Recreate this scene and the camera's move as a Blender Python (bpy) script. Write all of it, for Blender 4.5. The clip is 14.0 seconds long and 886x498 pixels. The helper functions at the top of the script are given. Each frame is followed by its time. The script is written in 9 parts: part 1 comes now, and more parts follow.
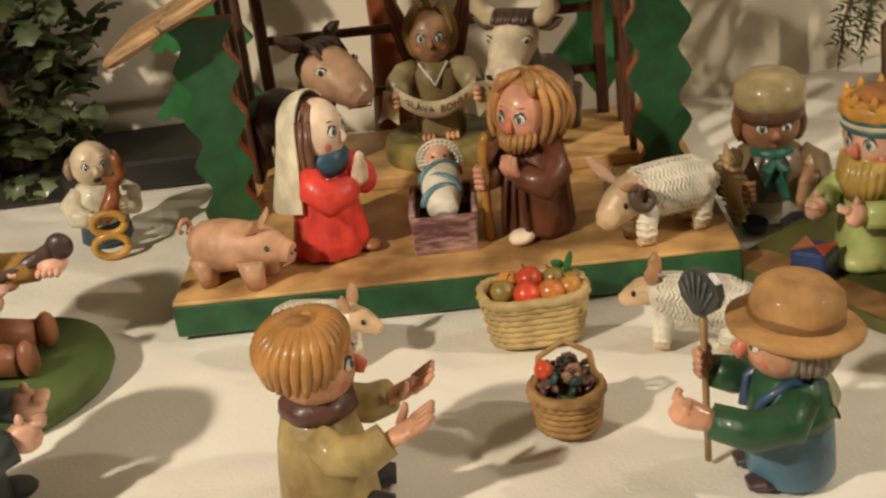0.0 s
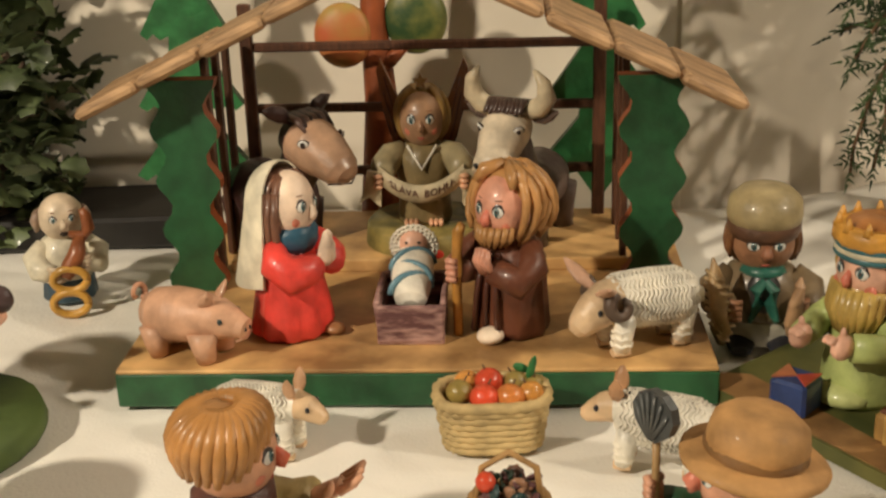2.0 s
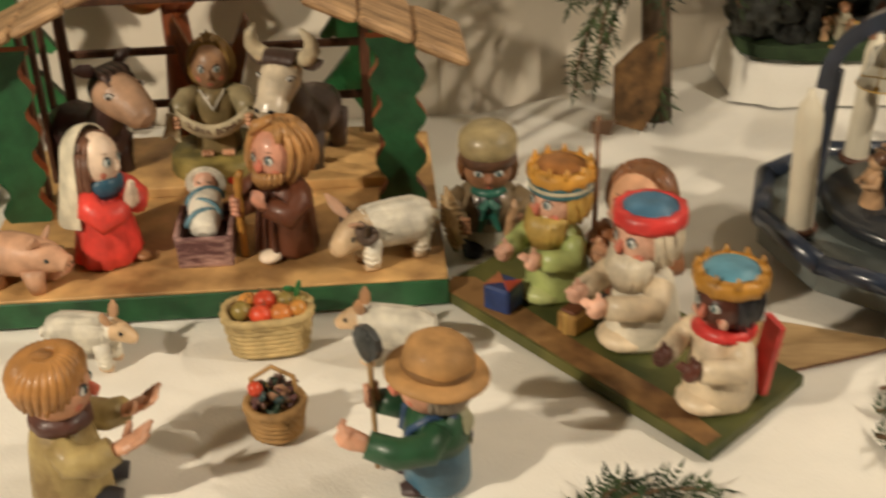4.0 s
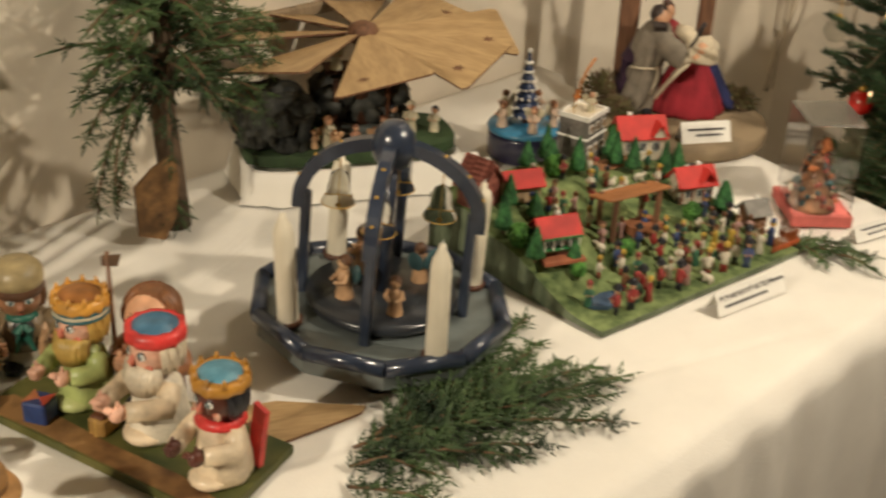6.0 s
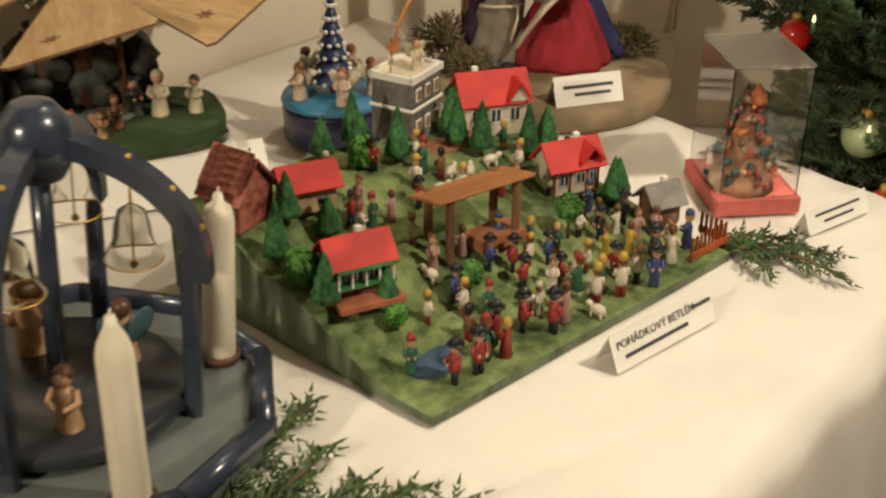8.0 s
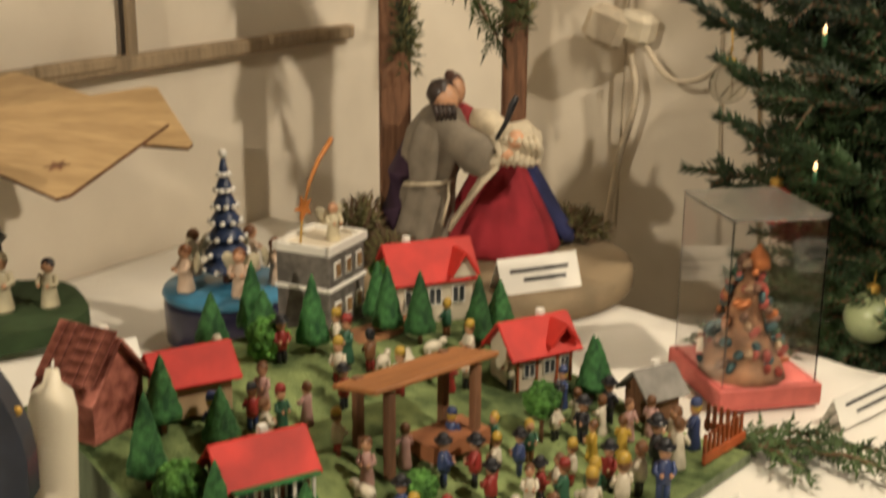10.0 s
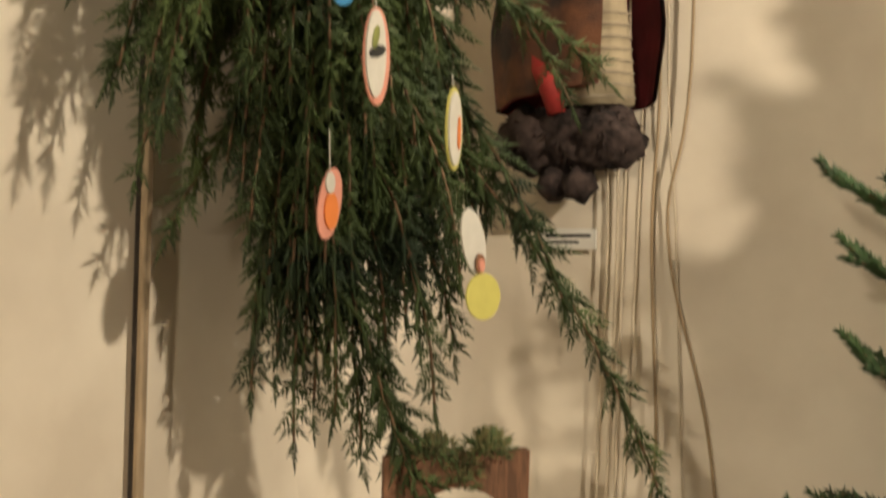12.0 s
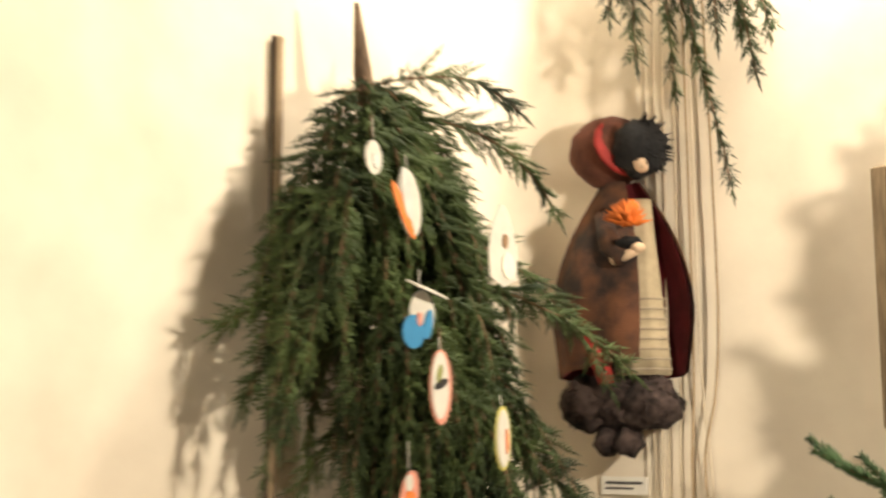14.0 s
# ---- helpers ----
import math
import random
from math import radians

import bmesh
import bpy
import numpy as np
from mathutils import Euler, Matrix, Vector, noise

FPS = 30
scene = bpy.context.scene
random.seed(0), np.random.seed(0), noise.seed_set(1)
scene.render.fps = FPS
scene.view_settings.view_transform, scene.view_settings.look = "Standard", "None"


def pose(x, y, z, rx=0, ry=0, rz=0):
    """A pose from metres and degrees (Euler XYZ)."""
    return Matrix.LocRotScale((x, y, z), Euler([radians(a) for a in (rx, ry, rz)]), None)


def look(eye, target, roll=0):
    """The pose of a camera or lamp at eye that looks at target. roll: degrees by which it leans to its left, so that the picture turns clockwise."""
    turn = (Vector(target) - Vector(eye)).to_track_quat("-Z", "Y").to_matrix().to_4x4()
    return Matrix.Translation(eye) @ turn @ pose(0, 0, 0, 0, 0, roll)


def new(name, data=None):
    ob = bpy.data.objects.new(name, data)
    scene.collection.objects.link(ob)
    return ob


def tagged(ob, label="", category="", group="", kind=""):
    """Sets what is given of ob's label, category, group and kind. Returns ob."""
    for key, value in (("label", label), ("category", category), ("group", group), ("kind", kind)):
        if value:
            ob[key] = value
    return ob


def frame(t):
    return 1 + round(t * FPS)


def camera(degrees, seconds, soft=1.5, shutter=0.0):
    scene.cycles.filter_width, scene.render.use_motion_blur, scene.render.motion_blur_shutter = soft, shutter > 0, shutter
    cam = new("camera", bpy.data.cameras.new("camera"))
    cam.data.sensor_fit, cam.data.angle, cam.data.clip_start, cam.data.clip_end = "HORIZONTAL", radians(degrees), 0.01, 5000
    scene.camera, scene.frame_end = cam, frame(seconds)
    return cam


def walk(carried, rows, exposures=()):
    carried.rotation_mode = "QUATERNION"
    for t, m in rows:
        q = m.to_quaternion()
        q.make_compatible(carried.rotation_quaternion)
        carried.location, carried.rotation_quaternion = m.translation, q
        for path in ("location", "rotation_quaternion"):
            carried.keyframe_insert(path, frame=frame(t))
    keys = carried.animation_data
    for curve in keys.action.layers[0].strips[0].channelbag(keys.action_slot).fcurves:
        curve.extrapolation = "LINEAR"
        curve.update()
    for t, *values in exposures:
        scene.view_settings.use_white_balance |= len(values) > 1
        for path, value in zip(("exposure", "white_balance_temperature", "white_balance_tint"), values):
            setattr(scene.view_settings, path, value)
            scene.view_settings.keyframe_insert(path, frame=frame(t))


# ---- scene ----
cam = camera(39.0, 14.0, soft=2.3, shutter=0.5)
PATH = [
    (0, (-0.258, -0.707, 1.141), (0.367, 1.001, 0.308), -6.9),
    (0.5, (-0.239, -0.682, 1.101), (0.365, 1.057, 0.320), -3.3),
    (1, (-0.207, -0.681, 1.084), (0.381, 1.066, 0.307), -3.2),
    (1.5, (-0.205, -0.682, 1.106), (0.392, 1.078, 0.367), -2.7),
    (2, (-0.209, -0.682, 1.125), (0.407, 1.086, 0.420), -1.8),
    (2.2, (-0.211, -0.686, 1.133), (0.407, 1.082, 0.436), -1.6),
    (4.3, (-0.1844, -0.8842, 1.3015), (0.2215, -0.1219, 0.7974), -2.00),
    (4.6, (-0.1690, -0.9147, 1.3100), (0.2774, -0.1653, 0.8210), -2.48),
    (4.8, (-0.1631, -0.9280, 1.3310), (0.3113, -0.1950, 0.8434), -1.88),
    (5, (-0.1783, -0.9508, 1.3523), (0.3278, -0.2255, 0.8856), -1.49),
    (5.5, (-0.2150, -0.9957, 1.4125), (0.3677, -0.3238, 0.9554), 1.23),
    (6, (-0.2208, -1.0197, 1.4408), (0.4234, -0.4093, 0.9798), 2.67),
    (6.5, (-0.1937, -1.0721, 1.4685), (0.4752, -0.4969, 0.9975), 1.25),
    (7, (-0.1006, -1.0008, 1.4200), (0.5875, -0.4510, 0.9465), 0.98),
    (7.5, (0.0701, -0.8861, 1.3310), (0.7438, -0.3265, 0.8484), 0.44),
    (9.8, (0.3560, -0.6477, 1.1054), (1.1365, -0.1095, 0.7874), 0.66),
    (10, (0.3533, -0.6488, 1.1046), (1.1443, -0.1061, 0.8221), 0.36),
    (10.5, (0.3546, -0.6549, 1.1126), (1.1759, -0.1138, 0.9317), -0.83),
    (11, (0.3479, -0.6659, 1.1276), (1.1879, -0.1281, 1.0557), -1.98),
    (11.5, (0.2831, -0.5742, 1.1990), (1.1607, -0.0947, 1.1968), 1.51),
    (12, (0.2522, -0.5640, 1.2936), (1.1277, -0.0817, 1.3206), 1.34),
    (12.5, (0.2391, -0.5662, 1.3735), (1.1109, -0.0782, 1.4158), 1.26),
    (13, (0.2179, -0.5732, 1.4231), (1.0866, -0.0847, 1.5055), 0.82),
    (13.5, (0.2196, -0.6156, 1.4445), (1.0753, -0.1158, 1.5781), 0.52),
    (14, (0.0041, -0.7979, 1.4281), (0.8165, -0.2334, 1.5742), -0.13),
]
walk(cam, [(t, look(eye, target, roll)) for t, eye, target, roll in PATH],
     [(0.0, -0.18, 6500, 10), (2.2, -0.08, 6450, 10), (4.3, -0.16, 6500, 10), (5.5, -0.06, 6500, 10), (7.0, -0.1, 6500, 10), (7.7, -0.1, 6550, 10), (10.0, -0.06, 6700, 10), (11.0, 0.38, 6700, 10), (11.5, 0.33, 6700, 10), (12.0, 0.02, 6700, 10), (12.5, 0.28, 6700, 10), (13.0, 0.52, 6700, 10), (13.5, 0.66, 6700, 10), (14.0, 0.53, 6550, 10)])

# ---- world and lamps ----
world = bpy.data.worlds.new("room_light")
scene.world = world
world.use_nodes = True
world.node_tree.nodes["Background"].inputs[0].default_value = (1.0, 0.90, 0.76, 1)
world.node_tree.nodes["Background"].inputs[1].default_value = 0.036


def lamp(name, place, aim, watts, colour, radius, cone, blend):
    """A clip-on spot lamp."""
    data = bpy.data.lights.new(name, "SPOT")
    data.energy, data.color, data.shadow_soft_size = watts, colour, radius
    data.spot_size, data.spot_blend = math.radians(cone), blend
    ob = new(name, data)
    ob.matrix_world = look(place, aim)
    return ob


lamp("lamp_left", (-1.23, -0.48, 1.78), (-0.02, 0.14, 0.86), 100, (1.0, 0.86, 0.66), 0.035, 88, 0.8)
lamp("lamp_right", (1.05, -1.10, 1.78), (1.16, 0.02, 1.12), 50, (1.0, 0.86, 0.67), 0.022, 130, 0.6)
lamp("lamp_high", (1.50, -0.34, 2.45), (1.12, 0.08, 1.15), 30, (1.0, 0.86, 0.67), 0.05, 130, 0.5)


# ---- materials ----
def mat(name, colour, rough=0.6, spread=0.15, scale=60.0, bump=0.15, bscale=0.0, metal=0.0, coat=0.0, second=None, mix=0.5, spec=0.5, stretch=(1, 1, 1), trans=0.0, ior=1.45, per_object=0.0):
    """A procedural surface: colour varied at two scales, with fine relief."""
    m = bpy.data.materials.new(name)
    m.use_nodes = True
    t = m.node_tree
    b = t.nodes["Principled BSDF"]
    b.inputs["Roughness"].default_value = rough
    b.inputs["Metallic"].default_value = metal
    b.inputs["Coat Weight"].default_value = coat
    b.inputs["Coat Roughness"].default_value = 0.12
    b.inputs["Specular IOR Level"].default_value = spec
    b.inputs["Transmission Weight"].default_value = trans
    b.inputs["IOR"].default_value = ior
    co = t.nodes.new("ShaderNodeTexCoord")
    mp = t.nodes.new("ShaderNodeMapping")
    mp.inputs["Scale"].default_value = stretch
    t.links.new(co.outputs["Object"], mp.inputs[0])
    n1 = t.nodes.new("ShaderNodeTexNoise")
    n1.inputs["Scale"].default_value = scale
    n1.inputs["Detail"].default_value = 4
    n2 = t.nodes.new("ShaderNodeTexNoise")
    n2.inputs["Scale"].default_value = scale * 0.17
    n2.inputs["Detail"].default_value = 2
    for n in (n1, n2):
        t.links.new(mp.outputs[0], n.inputs[0])
    dark = tuple(v * (1 - spread) for v in colour)
    light = tuple(min(1, v * (1 + spread)) for v in (second or colour))
    r1 = t.nodes.new("ShaderNodeMix")
    r1.data_type = "RGBA"
    add = t.nodes.new("ShaderNodeMath")
    add.operation = "MULTIPLY_ADD"
    add.inputs[1].default_value, add.inputs[2].default_value = 2.4, -1.9 + mix - 0.5
    av = t.nodes.new("ShaderNodeMath")
    av.operation = "ADD"
    t.links.new(n1.outputs[0], av.inputs[0])
    t.links.new(n2.outputs[0], av.inputs[1])
    t.links.new(av.outputs[0], add.inputs[0])
    add.use_clamp = True
    t.links.new(add.outputs[0], r1.inputs[0])
    r1.inputs[6].default_value, r1.inputs[7].default_value = (*dark, 1), (*light, 1)
    out = r1.outputs[2]
    if per_object:
        info = t.nodes.new("ShaderNodeObjectInfo")
        hs = t.nodes.new("ShaderNodeHueSaturation")
        ma = t.nodes.new("ShaderNodeMath")
        ma.operation = "MULTIPLY_ADD"
        ma.inputs[1].default_value, ma.inputs[2].default_value = per_object, 1 - per_object / 2
        t.links.new(info.outputs["Random"], ma.inputs[0])
        t.links.new(ma.outputs[0], hs.inputs["Value"])
        t.links.new(out, hs.inputs["Color"])
        out = hs.outputs[0]
    t.links.new(out, b.inputs["Base Color"])
    if bump:
        bp = t.nodes.new("ShaderNodeBump")
        bp.inputs["Strength"].default_value = bump
        bp.inputs["Distance"].default_value = 0.002
        if bscale:
            n3 = t.nodes.new("ShaderNodeTexNoise")
            n3.inputs["Scale"].default_value = bscale
            n3.inputs["Detail"].default_value = 3
            t.links.new(mp.outputs[0], n3.inputs[0])
            t.links.new(n3.outputs[0], bp.inputs["Height"])
        else:
            t.links.new(n1.outputs[0], bp.inputs["Height"])
        t.links.new(bp.outputs[0], b.inputs["Normal"])
    return m


CACHE = {}


def paint(r, g, b, rough=0.42, coat=0.25):
    """Hand-painted, varnished carved wood or clay in one colour."""
    key = (r, g, b, rough, coat)
    if key not in CACHE:
        CACHE[key] = mat("paint", (r, g, b), rough, 0.30, 55, 0.3, 220, coat=coat * 0.7)
    return CACHE[key]


PLASTER = mat("cream_plaster", (0.74, 0.66, 0.54), 0.9, 0.07, 7, 0.25, 40, second=(0.80, 0.73, 0.61))
CLOTH = mat("white_cotton_cloth", (0.80, 0.77, 0.70), 0.9, 0.05, 14, 0.30, 420)
DRAPE = mat("white_drape_cloth", (0.78, 0.75, 0.68), 0.9, 0.05, 9, 0.35, 700)
FLOOR = mat("worn_floor_boards", (0.10, 0.065, 0.04), 0.5, 0.3, 12, 0.2, stretch=(1, 8, 1))
PLY = mat("pale_plywood", (0.39, 0.255, 0.12), 0.5, 0.10, 40, 0.1, second=(0.45, 0.31, 0.155), stretch=(1, 7, 1))
DARKWOOD = mat("dark_stained_wood", (0.085, 0.035, 0.018), 0.5, 0.35, 60, 0.3, stretch=(5, 5, 1))
BROWNWOOD = mat("brown_rough_wood", (0.165, 0.080, 0.042), 0.7, 0.35, 40, 0.5, stretch=(6, 6, 1))
BATTEN = mat("weathered_batten", (0.33, 0.25, 0.16), 0.75, 0.25, 30, 0.4, stretch=(6, 6, 1))
ROOFLOG = mat("weathered_roof_log", (0.27, 0.155, 0.075), 0.6, 0.35, 45, 0.4, second=(0.40, 0.25, 0.13), stretch=(1, 6, 6))
STAGEWOOD = mat("stained_base_board", (0.36, 0.19, 0.07), 0.5, 0.35, 22, 0.2, second=(0.60, 0.37, 0.15), coat=0.1)
GREENP = mat("dark_green_paint", (0.018, 0.085, 0.032), 0.45, 0.35, 50, 0.4, 160, coat=0.2)
GREENP2 = mat("leaf_green_paint", (0.03, 0.16, 0.05), 0.45, 0.35, 60, 0.4, 160, coat=0.2)
REDEDGE = mat("red_brown_edge", (0.28, 0.07, 0.02), 0.5, 0.3, 60, 0.3)
NAVY = mat("navy_lacquer", (0.026, 0.036, 0.060), 0.28, 0.25, 60, 0.08, coat=0.6)
NAVYTOP = mat("grey_blue_lacquer", (0.125, 0.145, 0.14), 0.35, 0.2, 40, 0.1, coat=0.3)
WAX = mat("ivory_candle_wax", (0.74, 0.68, 0.54), 0.45, 0.05, 30, 0.08, coat=0.1)
GOLD = mat("gold_paint", (0.55, 0.34, 0.07), 0.4, 0.2, 80, 0.2, metal=0.3)
GRASS = mat("flocked_green_turf", (0.075, 0.125, 0.040), 0.9, 0.35, 60, 0.8, 500, second=(0.19, 0.245, 0.095))
TURFSIDE = mat("painted_green_side", (0.085, 0.115, 0.06), 0.7, 0.35, 26, 0.4, second=(0.13, 0.16, 0.10), stretch=(4, 4, 1))
REDROOF = mat("bright_red_roof", (0.52, 0.030, 0.022), 0.6, 0.15, 60, 0.2)
BRICKRED = mat("brick_red_card", (0.22, 0.045, 0.025), 0.7, 0.5, 120, 0.5, second=(0.34, 0.12, 0.09))
CARD = mat("white_card", (0.82, 0.80, 0.74), 0.7, 0.03, 40, 0.05)
INK = mat("printed_ink", (0.06, 0.06, 0.06), 0.8, 0.1, 90, 0)
NEEDLE = mat("juniper_green", (0.022, 0.052, 0.018), 0.6, 0.4, 30, 0.1, second=(0.062, 0.105, 0.034))
NEEDLE2 = mat("hanging_thuja_green", (0.022, 0.047, 0.018), 0.65, 0.4, 14, 0.1, second=(0.062, 0.092, 0.026))
SPRUCE = mat("dark_spruce_green", (0.010, 0.028, 0.010), 0.6, 0.4, 14, 0.1, second=(0.032, 0.070, 0.020))
TWIG = mat("twig_bark", (0.13, 0.075, 0.04), 0.8, 0.3, 90, 0.4)
BARK = mat("tree_bark", (0.12, 0.08, 0.05), 0.9, 0.4, 60, 0.9, stretch=(3, 3, 1))
MOSS = mat("dry_moss", (0.12, 0.11, 0.045), 0.95, 0.5, 120, 0.9)
CLEAR = mat("clear_acrylic", (0.95, 0.95, 0.95), 0.04, 0, 10, 0, trans=1.0, ior=1.25)
GLASS = mat("bell_glass", (0.80, 0.80, 0.76), 0.05, 0, 10, 0, trans=1.0, ior=1.08)
SKIN = (0.72, 0.42, 0.27)


# ---- geometry helpers ----
class Mesh:
    """Gathers vertices and faces with their materials, for one mesh."""

    def __init__(self):
        self.v, self.f, self.k, self.s, self.mats = [], [], [], [], []

    def slot(self, m):
        if m not in self.mats:
            self.mats.append(m)
        return self.mats.index(m)

    def add(self, verts, faces, m, smooth=True):
        o, k = len(self.v), self.slot(m)
        self.v += [tuple(p) for p in verts]
        self.f += [tuple(o + i for i in f) for f in faces]
        self.k += [k] * len(faces)
        self.s += [smooth] * len(faces)
        return self

    def ell(self, c, r, m, rot=(0, 0, 0), seg=14, rings=9, wave=0.0, waves=0, rough=0.0):
        """An ellipsoid; wave and waves give it ridges, rough an uneven skin."""
        r = (r, r, r) if isinstance(r, (int, float)) else r
        mm = pose(*c, *rot)
        vs = [mm @ Vector((0, 0, r[2]))]
        for i in range(1, rings):
            a = math.pi * i / rings
            for j in range(seg):
                b = 2 * math.pi * j / seg
                w = 1 + wave * math.cos(waves * b) * math.sin(a) if waves else 1
                p = Vector((r[0] * math.sin(a) * math.cos(b) * w, r[1] * math.sin(a) * math.sin(b) * w, r[2] * math.cos(a)))
                if rough:
                    p *= 1 + rough * noise.noise(p * (3.0 / max(r)) + Vector(c) * 50)
                vs.append(mm @ p)
        vs.append(mm @ Vector((0, 0, -r[2])))
        fs = [(0, 1 + j, 1 + (j + 1) % seg) for j in range(seg)]
        for i in range(rings - 2):
            for j in range(seg):
                a, b = 1 + i * seg + j, 1 + i * seg + (j + 1) % seg
                fs.append((a, a + seg, b + seg, b))
        n, o = len(vs) - 1, 1 + (rings - 2) * seg
        fs += [(n, o + (j + 1) % seg, o + j) for j in range(seg)]
        return self.add(vs, fs, m)

    def lathe(self, prof, m, at=(0, 0, 0), rot=(0, 0, 0), seg=18, squash=1.0, wave=0.0, waves=0, smooth=True, cap=True):
        """A turned body: prof holds (radius, height) pairs from the bottom."""
        mm = pose(*at, *rot)
        vs, fs = [], []
        for r, z in prof:
            for j in range(seg):
                b = 2 * math.pi * j / seg
                w = 1 + wave * math.cos(waves * b) if waves else 1
                vs.append(mm @ Vector((r * math.cos(b) * w, r * math.sin(b) * squash * w, z)))
        for i in range(len(prof) - 1):
            for j in range(seg):
                a, b = i * seg + j, i * seg + (j + 1) % seg
                fs.append((a, b, b + seg, a + seg))
        if cap:
            fs.append(tuple(reversed(range(seg))))
            fs.append(tuple(range((len(prof) - 1) * seg, len(prof) * seg)))
        return self.add(vs, fs, m, smooth)

    def tube(self, pts, rad, m, seg=8, smooth=True, flat=1.0):
        """A tube along points with one radius or a radius for each."""
        pts = [Vector(p) for p in pts]
        rad = rad if isinstance(rad, (list, tuple)) else [rad] * len(pts)
        vs, fs = [], []
        ref = None
        for i, p in enumerate(pts):
            d = (pts[min(i + 1, len(pts) - 1)] - pts[max(i - 1, 0)]).normalized()
            if ref is None:
                ref = d.orthogonal().normalized()
            ref = (ref - d * ref.dot(d)).normalized()
            s = d.cross(ref)
            for j in range(seg):
                b = 2 * math.pi * j / seg
                vs.append(p + ref * (rad[i] * math.cos(b)) + s * (rad[i] * flat * math.sin(b)))
        for i in range(len(pts) - 1):
            for j in range(seg):
                a, b = i * seg + j, i * seg + (j + 1) % seg
                fs.append((a, b, b + seg, a + seg))
        fs.append(tuple(reversed(range(seg))))
        fs.append(tuple(range((len(pts) - 1) * seg, len(pts) * seg)))
        return self.add(vs, fs, m, smooth)

    def loft(self, secs, m, seg=16, rough=0.0):
        """A rounded body along sections (x, y, z, half width, half height); m: one material or one for each stretch."""
        pts = [Vector(q[:3]) for q in secs]
        vs = []
        for i, q in enumerate(secs):
            d = (pts[min(i + 1, len(pts) - 1)] - pts[max(i - 1, 0)]).normalized()
            side = d.cross(Vector((0, 0, 1)))
            side = side.normalized() if side.length > 0.05 else Vector((1, 0, 0))
            upv = side.cross(d).normalized()
            for j in range(seg):
                b = 2 * math.pi * j / seg
                w = 1 + (rough * noise.noise(pts[i] * 140 + Vector((math.cos(b), math.sin(b), 0)) * 2) if rough else 0)
                vs.append(pts[i] + side * (q[3] * w * math.cos(b)) + upv * (q[4] * w * math.sin(b)))
        for i in range(len(secs) - 1):
            mm = m[min(i, len(m) - 1)] if isinstance(m, (list, tuple)) else m
            self.add(vs[i * seg:(i + 2) * seg], [(j, (j + 1) % seg, (j + 1) % seg + seg, j + seg) for j in range(seg)], mm)
        ends = m if isinstance(m, (list, tuple)) else [m]
        self.add(vs[:seg], [tuple(reversed(range(seg)))], ends[0])
        return self.add(vs[-seg:], [tuple(range(seg))], ends[-1])

    def patch(self, c, r, az, el, w, h, m, lift=0.03, n=16):
        """A painted spot that lies on a rounded head; az and el in degrees from straight ahead (-y)."""
        vs, fs = [], []
        for k in range(4):
            q = k / 3
            for j in range(n):
                b = 2 * math.pi * j / n
                a, e = math.radians(az + w * q * math.cos(b)), math.radians(el + h * q * math.sin(b))
                g = 1 + lift * math.sqrt(max(0.0, 1 - q * q)) - (0.01 if k == 3 else 0)
                vs.append((c[0] + r[0] * g * math.cos(e) * math.sin(a), c[1] - r[1] * g * math.cos(e) * math.cos(a), c[2] + r[2] * g * math.sin(e)))
        for k in range(3):
            fs += [(k * n + j, (k + 1) * n + j, (k + 1) * n + (j + 1) % n, k * n + (j + 1) % n) for j in range(n)]
        return self.add(vs, [tuple(reversed(f)) for f in fs], m)

    def box(self, c, size, m, rot=(0, 0, 0), bevel=0.0, taper=1.0):
        """A block with bevelled upright and flat edges."""
        mm = pose(*c, *rot)
        x, y, z = (s / 2 for s in size)
        b = min(bevel, x * 0.8, y * 0.8, z * 0.8)
        if b <= 0:
            vs = [(sx * x * (taper if sz > 0 else 1), sy * y * (taper if sz > 0 else 1), sz * z) for sz in (-1, 1) for sx, sy in ((-1, -1), (1, -1), (1, 1), (-1, 1))]
            fs = [(3, 2, 1, 0), (4, 5, 6, 7), (0, 1, 5, 4), (1, 2, 6, 5), (2, 3, 7, 6), (3, 0, 4, 7)]
            return self.add([mm @ Vector(v) for v in vs], fs, m, False)
        lv = []
        for zz, inn in ((-z, b), (-z + b, 0), (z - b, 0), (z, b)):
            t = taper if zz > 0 else 1
            for cx, cy in ((-1, -1), (1, -1), (1, 1), (-1, 1)):
                k = b if inn == 0 else b * 1.0
                px, py = cx * (x - inn) * t, cy * (y - inn) * t
                if (cx, cy) in ((-1, -1), (1, 1)):
                    lv += [(px, py - cy * k, zz), (px - cx * k, py, zz)]
                else:
                    lv += [(px - cx * k, py, zz), (px, py - cy * k, zz)]
        fs = []
        for i in range(3):
            for j in range(8):
                a, c2 = i * 8 + j, i * 8 + (j + 1) % 8
                fs.append((a, c2, c2 + 8, a + 8))
        fs += [tuple(reversed(range(8))), tuple(range(24, 32))]
        return self.add([mm @ Vector(v) for v in lv], fs, m, False)

    def prism(self, poly, lo, hi, m, mm=None, smooth=False, edge=None):
        """A flat outline (x, y) pulled from height lo to hi; edge: the material of its rim."""
        mm = mm or Matrix()
        n = len(poly)
        vs = [mm @ Vector((x, y, lo)) for x, y in poly] + [mm @ Vector((x, y, hi)) for x, y in poly]
        self.add(vs, [tuple(reversed(range(n))), tuple(range(n, 2 * n))], m, smooth)
        return self.add(vs, [(i, (i + 1) % n, (i + 1) % n + n, i + n) for i in range(n)], edge or m, smooth)

    def move(self, mm):
        self.v = [tuple(mm @ Vector(p)) for p in self.v]
        return self

